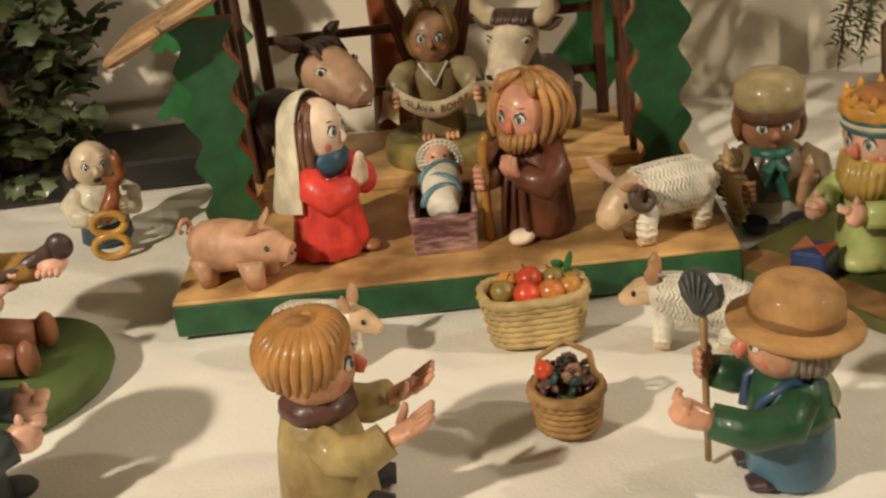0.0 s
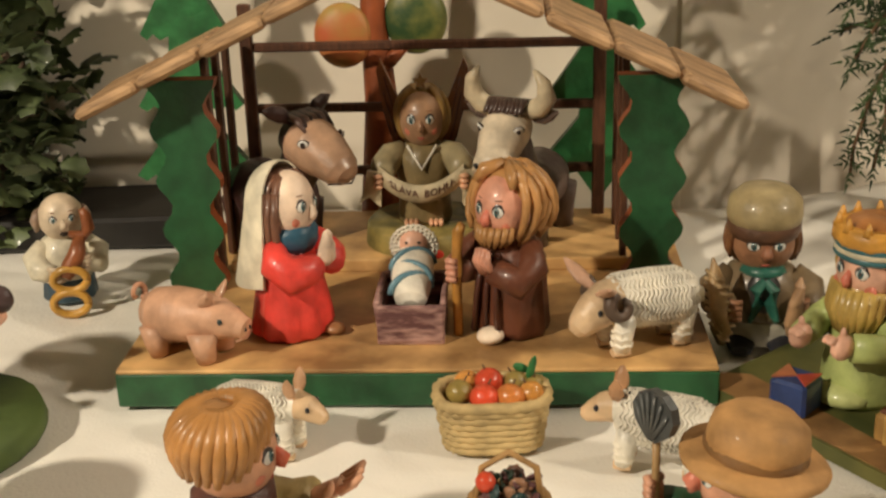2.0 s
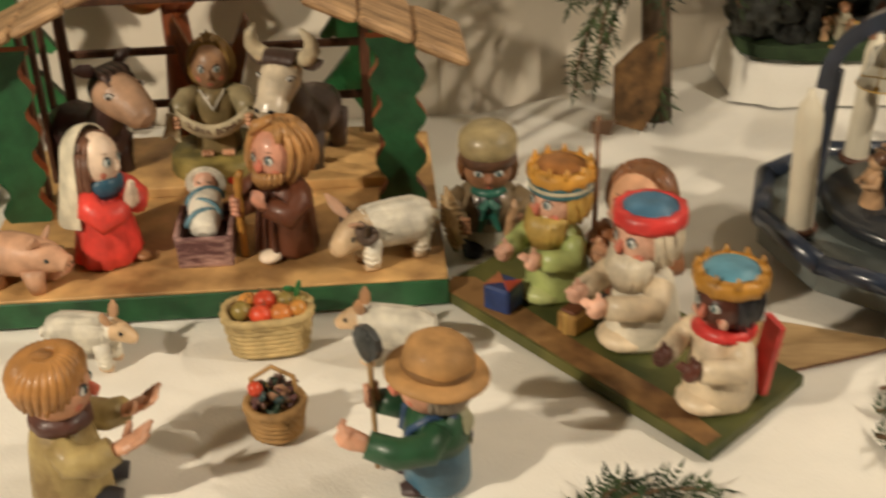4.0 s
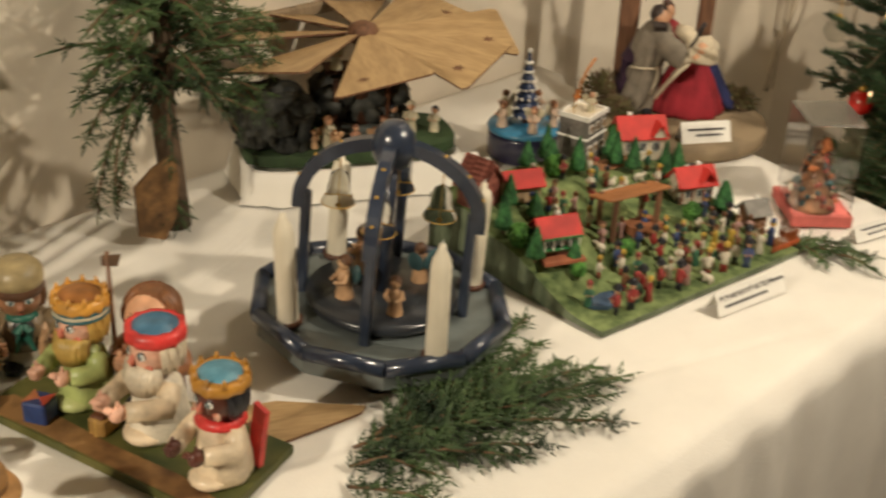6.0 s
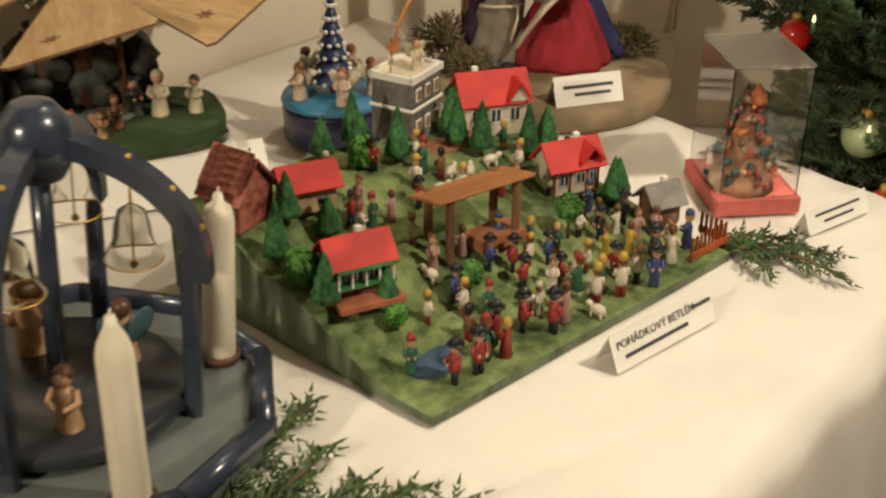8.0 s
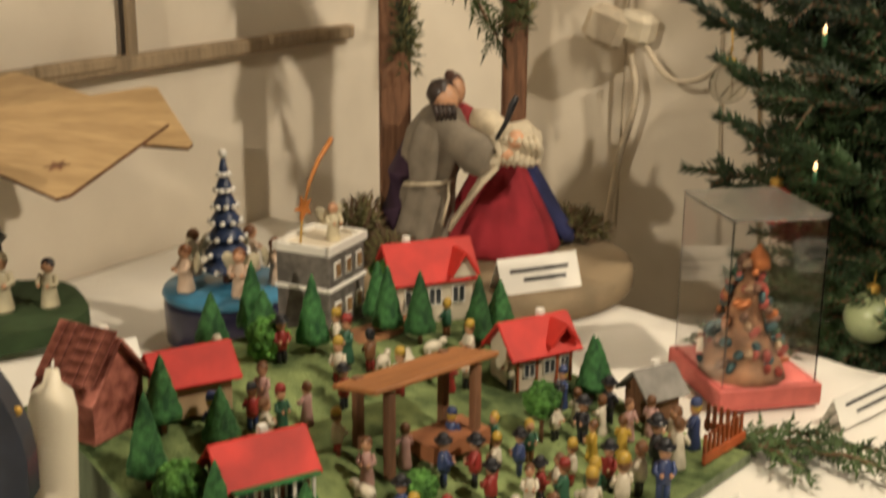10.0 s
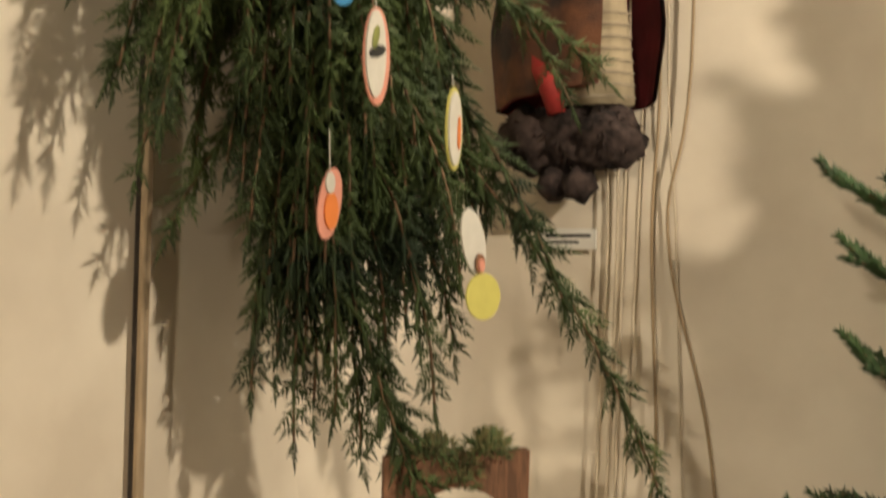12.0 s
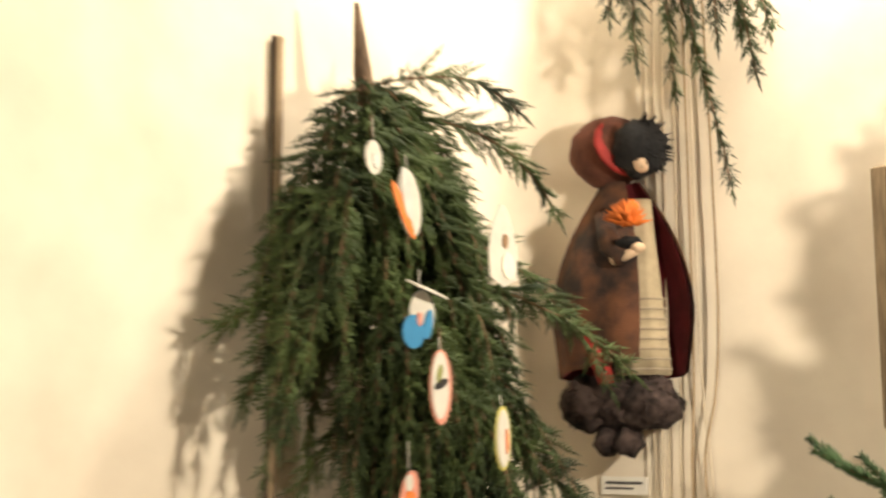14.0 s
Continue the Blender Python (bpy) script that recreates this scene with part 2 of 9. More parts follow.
    def data(self, name):
        me = bpy.data.meshes.new(name)
        me.from_pydata(self.v, [], self.f)
        for m in self.mats:
            me.materials.append(m)
        me.polygons.foreach_set("material_index", self.k)
        me.polygons.foreach_set("use_smooth", self.s)
        me.update()
        return me


def thing(name, mesh=None, m=None, label="", category="", group="", kind=""):
    ob = new(name, mesh.data(name) if mesh else None)
    if m is not None:
        ob.matrix_world = m
    return tagged(ob, label, category, group, kind)


def part(name, mesh, parent, label="", m=None, kind=""):
    ob = new(name, mesh.data(name))
    ob.parent = parent
    if m is not None:
        ob.matrix_local = m
    return tagged(ob, label, kind=kind)


def same(name, data, parent, m):
    """One more alike piece on the same mesh."""
    ob = new(name, data)
    ob.parent = parent
    ob.matrix_local = m
    return ob


NAT = pose(0, 0, 0, 0, 0, -22.5)  # the stable stands askew on the table
TOP = 0.75


def nat(x, y, z, turn=0.0):
    return NAT @ pose(x, y, z, 0, 0, turn)


# ---- the room ----
def slab(name, c, size, m, label):
    return thing(name, Mesh().box((0, 0, 0), size, m), pose(*c), label, kind="structure")


slab("floor", (-0.2, -0.4, -0.05), (4.4, 4.6, 0.1), FLOOR, "dark worn wooden floor")
# Unseen ceiling and two walls, added so that lamp light bounces back.
slab("ceiling", (-0.2, -0.4, 2.75), (4.4, 4.6, 0.1), PLASTER, "unseen plastered ceiling added to bounce light")
slab("unseen_wall_south", (-0.2, -2.65, 1.35), (4.4, 0.1, 2.7), PLASTER, "unseen plastered wall added to bounce light")
slab("unseen_wall_west", (-2.35, -0.5, 1.35), (0.1, 4.2, 2.7), PLASTER, "unseen plastered wall added to bounce light")


def uneven(w, h, nx, nz, seed, amp):
    """An old plastered face with soft hollows, with thickness behind."""
    me = Mesh()
    vs = []
    for j in range(nz + 1):
        for i in range(nx + 1):
            x, z = w * i / nx - w / 2, h * j / nz
            d = amp * noise.noise(Vector((x * 2.2 + seed, z * 1.6, seed))) + 0.3 * amp * noise.noise(Vector((x * 9, z * 7, seed)))
            vs.append((x, d, z))
    fs = [(j * (nx + 1) + i, j * (nx + 1) + i + 1, (j + 1) * (nx + 1) + i + 1, (j + 1) * (nx + 1) + i) for j in range(nz) for i in range(nx)]
    me.add(vs, fs, PLASTER)
    me.box((0, 0.07, h / 2), (w, 0.1, h), PLASTER)
    return me


thing("wall_north", uneven(1.42, 2.7, 40, 60, 3.0, 0.006), pose(1.06, 0.275, 0), "cream plastered wall with soft hollows", kind="structure")
thing("wall_north_west", uneven(3.1, 2.7, 70, 60, 17.0, 0.007), pose(0.357, 0.275, 0, 0, 0, -24.8) @ pose(-1.55, 0, 0), "cream plastered wall behind the stable", kind="structure")
thing("wall_east", uneven(3.2, 2.7, 60, 44, 9.0, 0.007), pose(1.705, -1.2, 0, 0, 0, -90), "cream plastered wall with soft hollows", kind="structure")

def cove(cx, cy, r, h):
    """The rounded plaster where two walls meet, feathered out on both of them."""
    me, rows = Mesh(), 30
    line = [(cx - 0.22, cy + r + 0.012), (cx - 0.12, cy + r + 0.002)]
    line += [(cx + (r - 0.004) * math.sin(a), cy + (r - 0.004) * math.cos(a)) for a in (math.pi / 2 * i / 14 for i in range(15))]
    line += [(cx + r + 0.002, cy - 0.12), (cx + r + 0.012, cy - 0.22)]
    n = len(line)
    vs = [(x + 0.002 * noise.noise(Vector((x * 5, y * 5, h * j / rows * 3))), y, h * j / rows) for j in range(rows + 1) for x, y in line]
    me.add(vs, [(j * n + i, (j + 1) * n + i, (j + 1) * n + i + 1, j * n + i + 1) for j in range(rows) for i in range(n - 1)], PLASTER)
    back = [line[0], (cx + r + 0.03, cy + r + 0.03), line[-1]]
    return me.add([(x, y, z) for z in (0, h) for x, y in back], [(0, 1, 4, 3), (1, 2, 5, 4)], PLASTER, False)


thing("wall_corner", cove(1.555, 0.125, 0.146, 2.7), pose(0, 0, 0), "rounded plastered corner between the walls", kind="structure")

# ---- the table and its cloth ----
table = thing("table", None, pose(0, 0, 0), "plain wooden table hidden under a white cloth", "table")
part("tabletop", Mesh().prism([(-0.72, -0.52), (1.28, -0.52), (1.28, 0.24), (0.40, 0.24), (-0.72, 0.75)], 0.708, 0.743, BROWNWOOD), table)
LEG = Mesh().box((0, 0, 0.353), (0.06, 0.06, 0.707), BROWNWOOD, bevel=0.004).data("leg")
for lx, ly in ((-0.66, -0.45), (-0.66, 0.60), (1.22, -0.45), (1.22, 0.18)):
    same("leg", LEG, table, pose(lx, ly, 0))


def tablecloth():
    """A white sheet over the table: a faintly creased top and a hem that hangs in folds."""
    rnd = random.Random(5)
    corner = [(-0.75, 0.775), (-0.75, -0.54), (1.17, -0.545)]
    for k in range(9):
        a = math.radians(-90 + 90 * k / 8)
        corner.append((1.19 + 0.115 * math.cos(a), -0.43 + 0.115 * math.sin(a)))
    corner += [(1.33, -0.2), (1.345, -0.02), (1.345, 0.262), (0.385, 0.256)]
    pts = []
    for i, p in enumerate(corner):
        q = corner[(i + 1) % len(corner)]
        d = math.dist(p, q)
        n = max(1, int(d / 0.016))
        pts += [(p[0] + (q[0] - p[0]) * k / n, p[1] + (q[1] - p[1]) * k / n) for k in range(n)]
    n = len(pts)
    nor = []
    for i in range(n):
        a, b = pts[i - 1], pts[(i + 1) % n]
        v = Vector((b[1] - a[1], -(b[0] - a[0]), 0)).normalized()
        nor.append(v)
    cx, cy = 0.0, -0.14
    vs, rings = [], []
    for k in range(44):
        s = k / 43
        rings.append(len(vs))
        for x, y in pts:
            px, py = cx + (x - cx) * s, cy + (y - cy) * s
            z = TOP - 0.0010 + 0.0020 * noise.noise(Vector((px * 6, py * 6, 1))) + 0.0022 * noise.noise(Vector((px * 19, py * 27, 5))) + 0.0008 * noise.noise(Vector((px * 60 + py * 25, py * 40, 8)))
            z -= 0.0016 * max(0, 1 - abs((px * 0.35 + py + 0.33) % 0.31 - 0.15) / 0.012)
            if y < 0.2:
                z -= 0.020 * max(0, 1 - (1 - s) * math.dist((x, y), (cx, cy)) / 0.042) ** 2
            vs.append((px, py, z - 0.0015))
    for off, z in ((0.0045, TOP - 0.028), (0.006, TOP - 0.045), (0.007, TOP - 0.08), (0.009, TOP - 0.16), (0.011, TOP - 0.28), (0.013, TOP - 0.42), (0.015, TOP - 0.58), (0.016, TOP - 0.70)):
        rings.append(len(vs))
        t = (TOP - z) / 0.7
        for i, (x, y) in enumerate(pts):
            u = i * 0.016
            near_corner = max(0, 1 - math.dist((x, y), (1.27, -0.47)) / 0.26)
            fold = math.sin(u * 60 + 2.2 * noise.noise(Vector((u * 5, 0, 0)))) * 0.5 + noise.noise(Vector((u * 9, z * 1.5, 4)))
            fold += near_corner * (0.9 * math.sin(u * 150 + 3 * noise.noise(Vector((u * 12, z * 6, 1)))) + 0.8 * noise.noise(Vector((u * 40, z * 16, 9))))
            near = 1.0 if y < 0.2 else 0.0
            bend = 1 + 0.5 * max(0, 1 - math.dist((x, y), (1.27, -0.5)) / 0.16)
            o = near * (off + fold * 0.026 * t ** 0.6 * bend)
            vs.append((x + nor[i].x * o, y + nor[i].y * o, z))
    fs = []
    for a, b in zip(rings, rings[1:]):
        for i in range(n):
            j = (i + 1) % n
            fs.append((a + i, b + i, b + j, a + j))
    fs = [tuple(reversed(f)) for f in fs] if nor[5].x > 0 else fs
    return Mesh().add(vs, fs, CLOTH)


cloth = thing("tablecloth", tablecloth(), pose(0, 0, 0), "white cotton tablecloth hanging in folds over the table", "tablecloth")
sol = cloth.modifiers.new("thickness", "SOLIDIFY")
sol.thickness, sol.offset = 0.0012, -1

BLACKW = mat("black_edge_strip", (0.02, 0.014, 0.01), 0.6, 0.3, 60, 0.2)
# ---- battens, wires and the socket box on the walls ----
wb = thing("wall_batten", Mesh().box((0, 0, 0), (0.011, 0.012, 1.0), BATTEN, bevel=0.002),
      pose(1.160, 0.262, 1.435), "thin upright wooden batten with a dark edge on the wall", "batten")
part("edge_strip", Mesh().box((-0.0062, 0.003, 0), (0.0014, 0.005, 1.0), BLACKW), wb, "black edge strip")
rail = thing("wall_rail", None, pose(1.07, 0.262, 0.938), "narrow weathered wooden rail along the wall", "rail")
part("lath", Mesh().box((0, 0, 0), (0.84, 0.014, 0.016), BATTEN, bevel=0.002), rail)
for k in range(3):
    part("cleat", Mesh().box((-0.28 + 0.30 * k, -0.005, 0.004), (0.09, 0.012, 0.012), BATTEN, bevel=0.002), rail)


def wire(pts, r, m):
    fine = []
    for i in range(len(pts) - 1):
        p0, p1, p2, p3 = (Vector(pts[max(0, min(len(pts) - 1, i + k))]) for k in (-1, 0, 1, 2))
        for s in range(8):
            t = s / 8
            fine.append(0.5 * (2 * p1 + (p2 - p0) * t + (2 * p0 - 5 * p1 + 4 * p2 - p3) * t * t + (3 * p1 - p0 - 3 * p2 + p3) * t ** 3))
    fine.append(Vector(pts[-1]))
    return Mesh().tube(fine, r, m, seg=6)


CORD = mat("old_white_cord", (0.55, 0.47, 0.35), 0.6, 0.12, 60, 0.1)
CORDD = mat("brown_cord", (0.33, 0.24, 0.14), 0.6, 0.15, 60, 0.1)
WX = 1.689
for k, (ys, m, r) in enumerate((
        ((-0.030, -0.026, -0.022, -0.018, -0.02), CORD, 0.0021),
        ((-0.046, -0.044, -0.040, -0.030, -0.026), CORD, 0.0018),
        ((-0.060, -0.066, -0.058, -0.068, -0.05), CORDD, 0.0019),
        ((-0.018, -0.012, -0.014, -0.008, -0.002), CORD, 0.0016),
        ((-0.082, -0.105, -0.078, -0.135, -0.17), CORDD, 0.0019),
        ((-0.004, 0.004, -0.002, 0.006, 0.012), CORD, 0.0015),
        ((-0.072, -0.074, -0.088, -0.10, -0.12), CORD, 0.0013))):
    zs = (2.55, 1.62, 1.36, 1.10, 0.98 if k < 4 else 0.70)
    thing("hanging_wire", wire([(WX, y, z) for y, z in zip(ys, zs)], r, m), pose(0, 0, 0), "thin pale electric wire hanging down the plastered wall", "wire", "wires on the wall")
sock = thing("socket_box", None, pose(1.668, -0.012, 0.945), "old white electric socket box with cables on the wall", "socket")
part("body", Mesh().box((0.0, 0, 0), (0.034, 0.046, 0.036), mat("old_bakelite", (0.62, 0.55, 0.42), 0.5, 0.15, 60, 0.1), rot=(12, 0, 0), bevel=0.007), sock)
part("cover", Mesh().box((-0.012, 0.03, 0.0), (0.034, 0.05, 0.045), CORD, rot=(20, 0, 8), bevel=0.008), sock)
part("cable", wire([(-0.01, 0.0, -0.03), (-0.012, -0.01, -0.08), (-0.006, 0.012, -0.16), (-0.01, 0.02, -0.24)], 0.004, CORD), sock)
part("cable", wire([(-0.012, -0.02, -0.02), (-0.03, -0.06, -0.05), (-0.03, -0.10, -0.045), (-0.03, -0.13, -0.01)], 0.003, CORD), sock)
fr = thing("picture_frame", None, pose(1.698, -0.503, 1.607), "light wooden picture frame hung on the wall", "picture frame")
part("frame", Mesh().box((0, 0.163, 0), (0.03, 0.022, 0.35), BATTEN, bevel=0.003).box((0, -0.163, 0), (0.03, 0.022, 0.35), BATTEN, bevel=0.003)
     .box((0, 0, 0.164), (0.03, 0.304, 0.022), BATTEN, bevel=0.003).box((0, 0, -0.164), (0.03, 0.304, 0.022), BATTEN, bevel=0.003), fr)
part("sheet", Mesh().box((0.004, 0, 0), (0.004, 0.306, 0.306), CARD), fr, "pale sheet")
thing("paper_label", Mesh().box((0, 0, 0), (0.002, 0.075, 0.026), CARD).box((-0.0014, 0, 0.004), (0.001, 0.06, 0.004), INK).box((-0.0014, 0.008, -0.004), (0.001, 0.045, 0.003), INK),
      pose(1.694, 0.052, 1.352), "small white paper label with grey print on the wall", "label")

# the low table beside the big one
low = thing("low_table", None, pose(1.452, -0.775, 0), "low wooden table with a white scalloped lace cloth", "table")
part("top", Mesh().box((0, 0, 0.424), (0.470, 0.430, 0.026), BROWNWOOD, bevel=0.004), low)
for lx, ly in ((-0.20, -0.18), (0.20, -0.18), (-0.20, 0.18), (0.20, 0.18)):
    part("leg", Mesh().box((lx, ly, 0.205), (0.04, 0.04, 0.411), DARKWOOD, bevel=0.003), low)
hem = []
for cx0, cy0, cx1, cy1 in ((-0.215, -0.195, 0.215, -0.195), (0.215, -0.195, 0.215, 0.195), (0.215, 0.195, -0.215, 0.195), (-0.215, 0.195, -0.215, -0.195)):
    for k in range(72):
        t = k / 72
        out = 0.008 * abs(math.sin(math.pi * t * 12))
        nx, ny = (cy1 - cy0), -(cx1 - cx0)
        ln = math.hypot(nx, ny)
        hem.append((cx0 + (cx1 - cx0) * t + nx / ln * out, cy0 + (cy1 - cy0) * t + ny / ln * out))
part("lace_cloth", Mesh().prism(hem, 0.437, 0.440, CLOTH), low, "white lace cloth with scalloped hem")
# ---- carved figures ----
WHITE, BLACK = paint(0.72, 0.68, 0.58), paint(0.02, 0.02, 0.025)
FLESH, FLESH2 = paint(0.62, 0.34, 0.20), paint(0.72, 0.42, 0.30)
NOSE = paint(0.66, 0.20, 0.13)
EYEW, IRIS = paint(0.80, 0.78, 0.72, 0.2, 0.6), paint(0.05, 0.13, 0.14, 0.2, 0.6)


LASH, LIPS = paint(0.045, 0.03, 0.025), paint(0.38, 0.09, 0.06)


def hair(me, c, r, m, lo=-0.75, face=70, strands=26, length=1.0, messy=1.0):
    """Thick carved strands lying over a head; face: the half-angle left open in front (-y)."""
    rnd = random.Random(len(me.v))
    for k in range(strands):
        a = math.radians(face - 90 + (360 - 2 * face) * (k + 0.5) / strands)
        pts, rad = [], []
        top = 0.25 * (1 + 0.3 * rnd.random())
        jut, low, sway = 0.03 + 0.12 * rnd.random() * messy, rnd.uniform(-0.16, 0.10) * messy, rnd.uniform(-0.16, 0.16) * messy
        for s in range(7):
            t = s / 6
            el = math.pi / 2 * (1 - top) * (1 - t) + (lo + low) * t * length
            w = 1.0 + jut * (0.25 + t)
            aa = a + sway * math.sin(4 * t)
            pts.append((c[0] + r[0] * w * math.cos(el) * math.cos(aa), c[1] + r[1] * w * math.cos(el) * math.sin(aa), c[2] + r[2] * w * math.sin(el)))
            rad.append(r[0] * 0.155 * (1.05 - 0.45 * t))
        me.tube(pts, rad, m, seg=6)
    me.ell((c[0], c[1] + r[1] * 0.12, c[2] + r[2] * 0.22), (r[0] * 0.95, r[1] * 0.93, r[2] * 0.84), m, seg=16)
    return me


CHEEK, GLINT = paint(0.66, 0.22, 0.14, 0.5, 0.2), paint(0.85, 0.85, 0.82, 0.15, 0.6)


def face(me, c, r, skin, look_x=0.0, nose=NOSE, nose_size=1.0, eye=1.0, cheek=True):
    """A carved head that looks along -y: wedge nose, large painted eyes, brows, cheeks and mouth."""
    me.ell(c, r, skin, seg=20, rings=14)
    x, y, z = c
    me.tube([(x, y - r[1] * 0.88, z + r[2] * 0.16), (x, y - r[1] * 1.00, z + r[2] * 0.02), (x, y - r[1] * 1.10, z - r[2] * 0.12), (x, y - r[1] * 1.06, z - r[2] * 0.22), (x, y - r[1] * 0.90, z - r[2] * 0.27)],
            [r[0] * q * nose_size for q in (0.06, 0.12, 0.17, 0.15, 0.05)], nose, seg=10)
    for s in (-1, 1):
        me.patch(c, r, s * 25, 8.5, 13.5 * eye, 11.5 * eye, LASH, 0.02)
        me.patch(c, r, s * 25, 7, 12 * eye, 9.5 * eye, EYEW, 0.045)
        me.patch(c, r, s * 23 + look_x, 7, 7.5 * eye, 9 * eye, IRIS, 0.062)
        me.patch(c, r, s * 23 + look_x, 7, 4.2 * eye, 5.4 * eye, LASH, 0.072)
        me.patch(c, r, s * 23 + look_x + 2, 11, 1.6 * eye, 1.9 * eye, GLINT, 0.080)
        me.patch(c, r, s * 27, 25, 11, 1.3, paint(0.22, 0.10, 0.05), 0.015)
        if cheek:
            me.patch(c, r, s * 40, -20, 9, 9, CHEEK, 0.015)
    me.patch(c, r, 0, -34, 11, 3.2, LIPS, 0.035)
    return me


def arm(me, a, b, c, m, skin, r=0.0095, palm=0.0085):
    me.tube([a, tuple((p + q) / 2 for p, q in zip(a, b)), b, tuple((p + q) / 2 for p, q in zip(b, c)), c], [r * 1.05, r * 1.12, r * 1.1, r * 0.98, r * 0.95], m, seg=10)
    d = (Vector(c) - Vector(b)).normalized()
    h = Vector(c) + d * palm * 0.8
    me.ell(h, (palm * 0.8, palm * 1.15, palm), skin, seg=10, rings=7)
    for k in (-1, 0, 1):
        f = h + d * palm * 1.0 + Vector((0.35 * k * palm, 0, 0.5 * palm))
        me.ell(f, (palm * 0.28, palm * 0.6, palm * 0.32), skin, seg=7, rings=5)
    me.ell(h + Vector((0, 0, palm)), (palm * 0.3, palm * 0.3, palm * 0.6), skin, seg=7, rings=5)
    return me


def mother():
    me = Mesh()
    red, veil, brown, blue = paint(0.72, 0.06, 0.045), paint(0.74, 0.68, 0.52), paint(0.16, 0.075, 0.045), paint(0.03, 0.10, 0.16)
    pale = paint(0.78, 0.60, 0.46)
    me.lathe([(0.030, 0.001), (0.0335, 0.004), (0.031, 0.018), (0.0265, 0.038), (0.023, 0.055), (0.016, 0.068)], red, seg=36, squash=0.88, wave=0.06, waves=10)
    face(me, (0, -0.004, 0.090), (0.0200, 0.0195, 0.0235), pale, nose=pale, nose_size=0.85)
    me.lathe([(0.014, -0.010), (0.019, -0.004), (0.0205, 0.004), (0.017, 0.010)], blue, at=(0, -0.004, 0.0675), rot=(-8, 0, 0), seg=22, wave=0.03, waves=6)
    hair(me, (0, -0.001, 0.090), (0.0195, 0.0195, 0.0220), brown, lo=-1.0, face=68, strands=22)
    for sd in (-1, 1):
        for k in range(3):
            me.tube([(sd * (0.0185 + 0.0014 * k), -0.006 + 0.004 * k, 0.102), (sd * (0.0220 + 0.0010 * k), -0.006 + 0.005 * k, 0.084), (sd * (0.0215 + 0.0016 * k), -0.006 + 0.005 * k, 0.066), (sd * (0.020 + 0.0016 * k), -0.005 + 0.005 * k, 0.056)], [0.003, 0.0034, 0.0032, 0.0016], brown, seg=6)
    vs, fs = [], []
    n, rows = 24, 13
    for j in range(rows + 1):
        t = j / rows
        for i in range(n + 1):
            a = math.radians(-4 + 188 * i / n)
            back = max(0.0, math.sin(a))
            if t < 0.5:
                el = math.pi / 2 * (1 - t / 0.5)
                rr, zz, off = 0.0268 * math.cos(el), 0.091 + 0.0285 * math.sin(el), 0.003
            else:
                q = (t - 0.5) / 0.5
                rr, zz, off = 0.0268 + 0.010 * q + 0.0012 * math.sin(5 * a) * q, 0.091 - 0.052 * q - 0.006 * back * q, 0.003 + 0.006 * q * back
            vs.append((rr * math.cos(a) * (1 - 0.18 * max(0, t - 0.5)), rr * math.sin(a) + off, zz))
    for j in range(rows):
        for i in range(n):
            fs.append((j * (n + 1) + i, j * (n + 1) + i + 1, (j + 1) * (n + 1) + i + 1, (j + 1) * (n + 1) + i))
    inner = [(x * 0.91, (y - 0.003) * 0.91 + 0.003, z - 0.001) for x, y, z in vs]
    me.add(vs, fs, veil).add(inner, [tuple(reversed(f)) for f in fs], veil)
    rim = [(rows * (n + 1) + i) for i in range(n + 1)]
    me.add(vs + inner, [(rim[i], rim[i + 1], len(vs) + rim[i + 1], len(vs) + rim[i]) for i in range(n)], veil)
    for i in (0, n):
        me.add(vs + inner, [(j * (n + 1) + i, (j + 1) * (n + 1) + i, len(vs) + (j + 1) * (n + 1) + i, len(vs) + j * (n + 1) + i) for j in range(rows)], veil)
    for sd in (-1, 1):
        me.tube([(sd * 0.019, -0.002, 0.066), (sd * 0.0265, -0.008, 0.056), (sd * 0.0250, -0.020, 0.049), (sd * 0.013, -0.029, 0.052), (sd * 0.006, -0.031, 0.055)], [0.008, 0.0125, 0.0130, 0.0105, 0.0075], red, seg=12)
        me.loft([(sd * 0.0035, -0.030, 0.053, 0.0045, 0.004), (sd * 0.0035, -0.034, 0.058, 0.0048, 0.0055), (sd * 0.0028, -0.036, 0.066, 0.0042, 0.005), (sd * 0.0018, -0.036, 0.074, 0.0028, 0.003), (sd * 0.0010, -0.0355, 0.077, 0.001, 0.001)], pale, seg=8)
    me.ell((0.008, -0.031, 0.004), (0.008, 0.010, 0.004), paint(0.25, 0.12, 0.05))
    return me


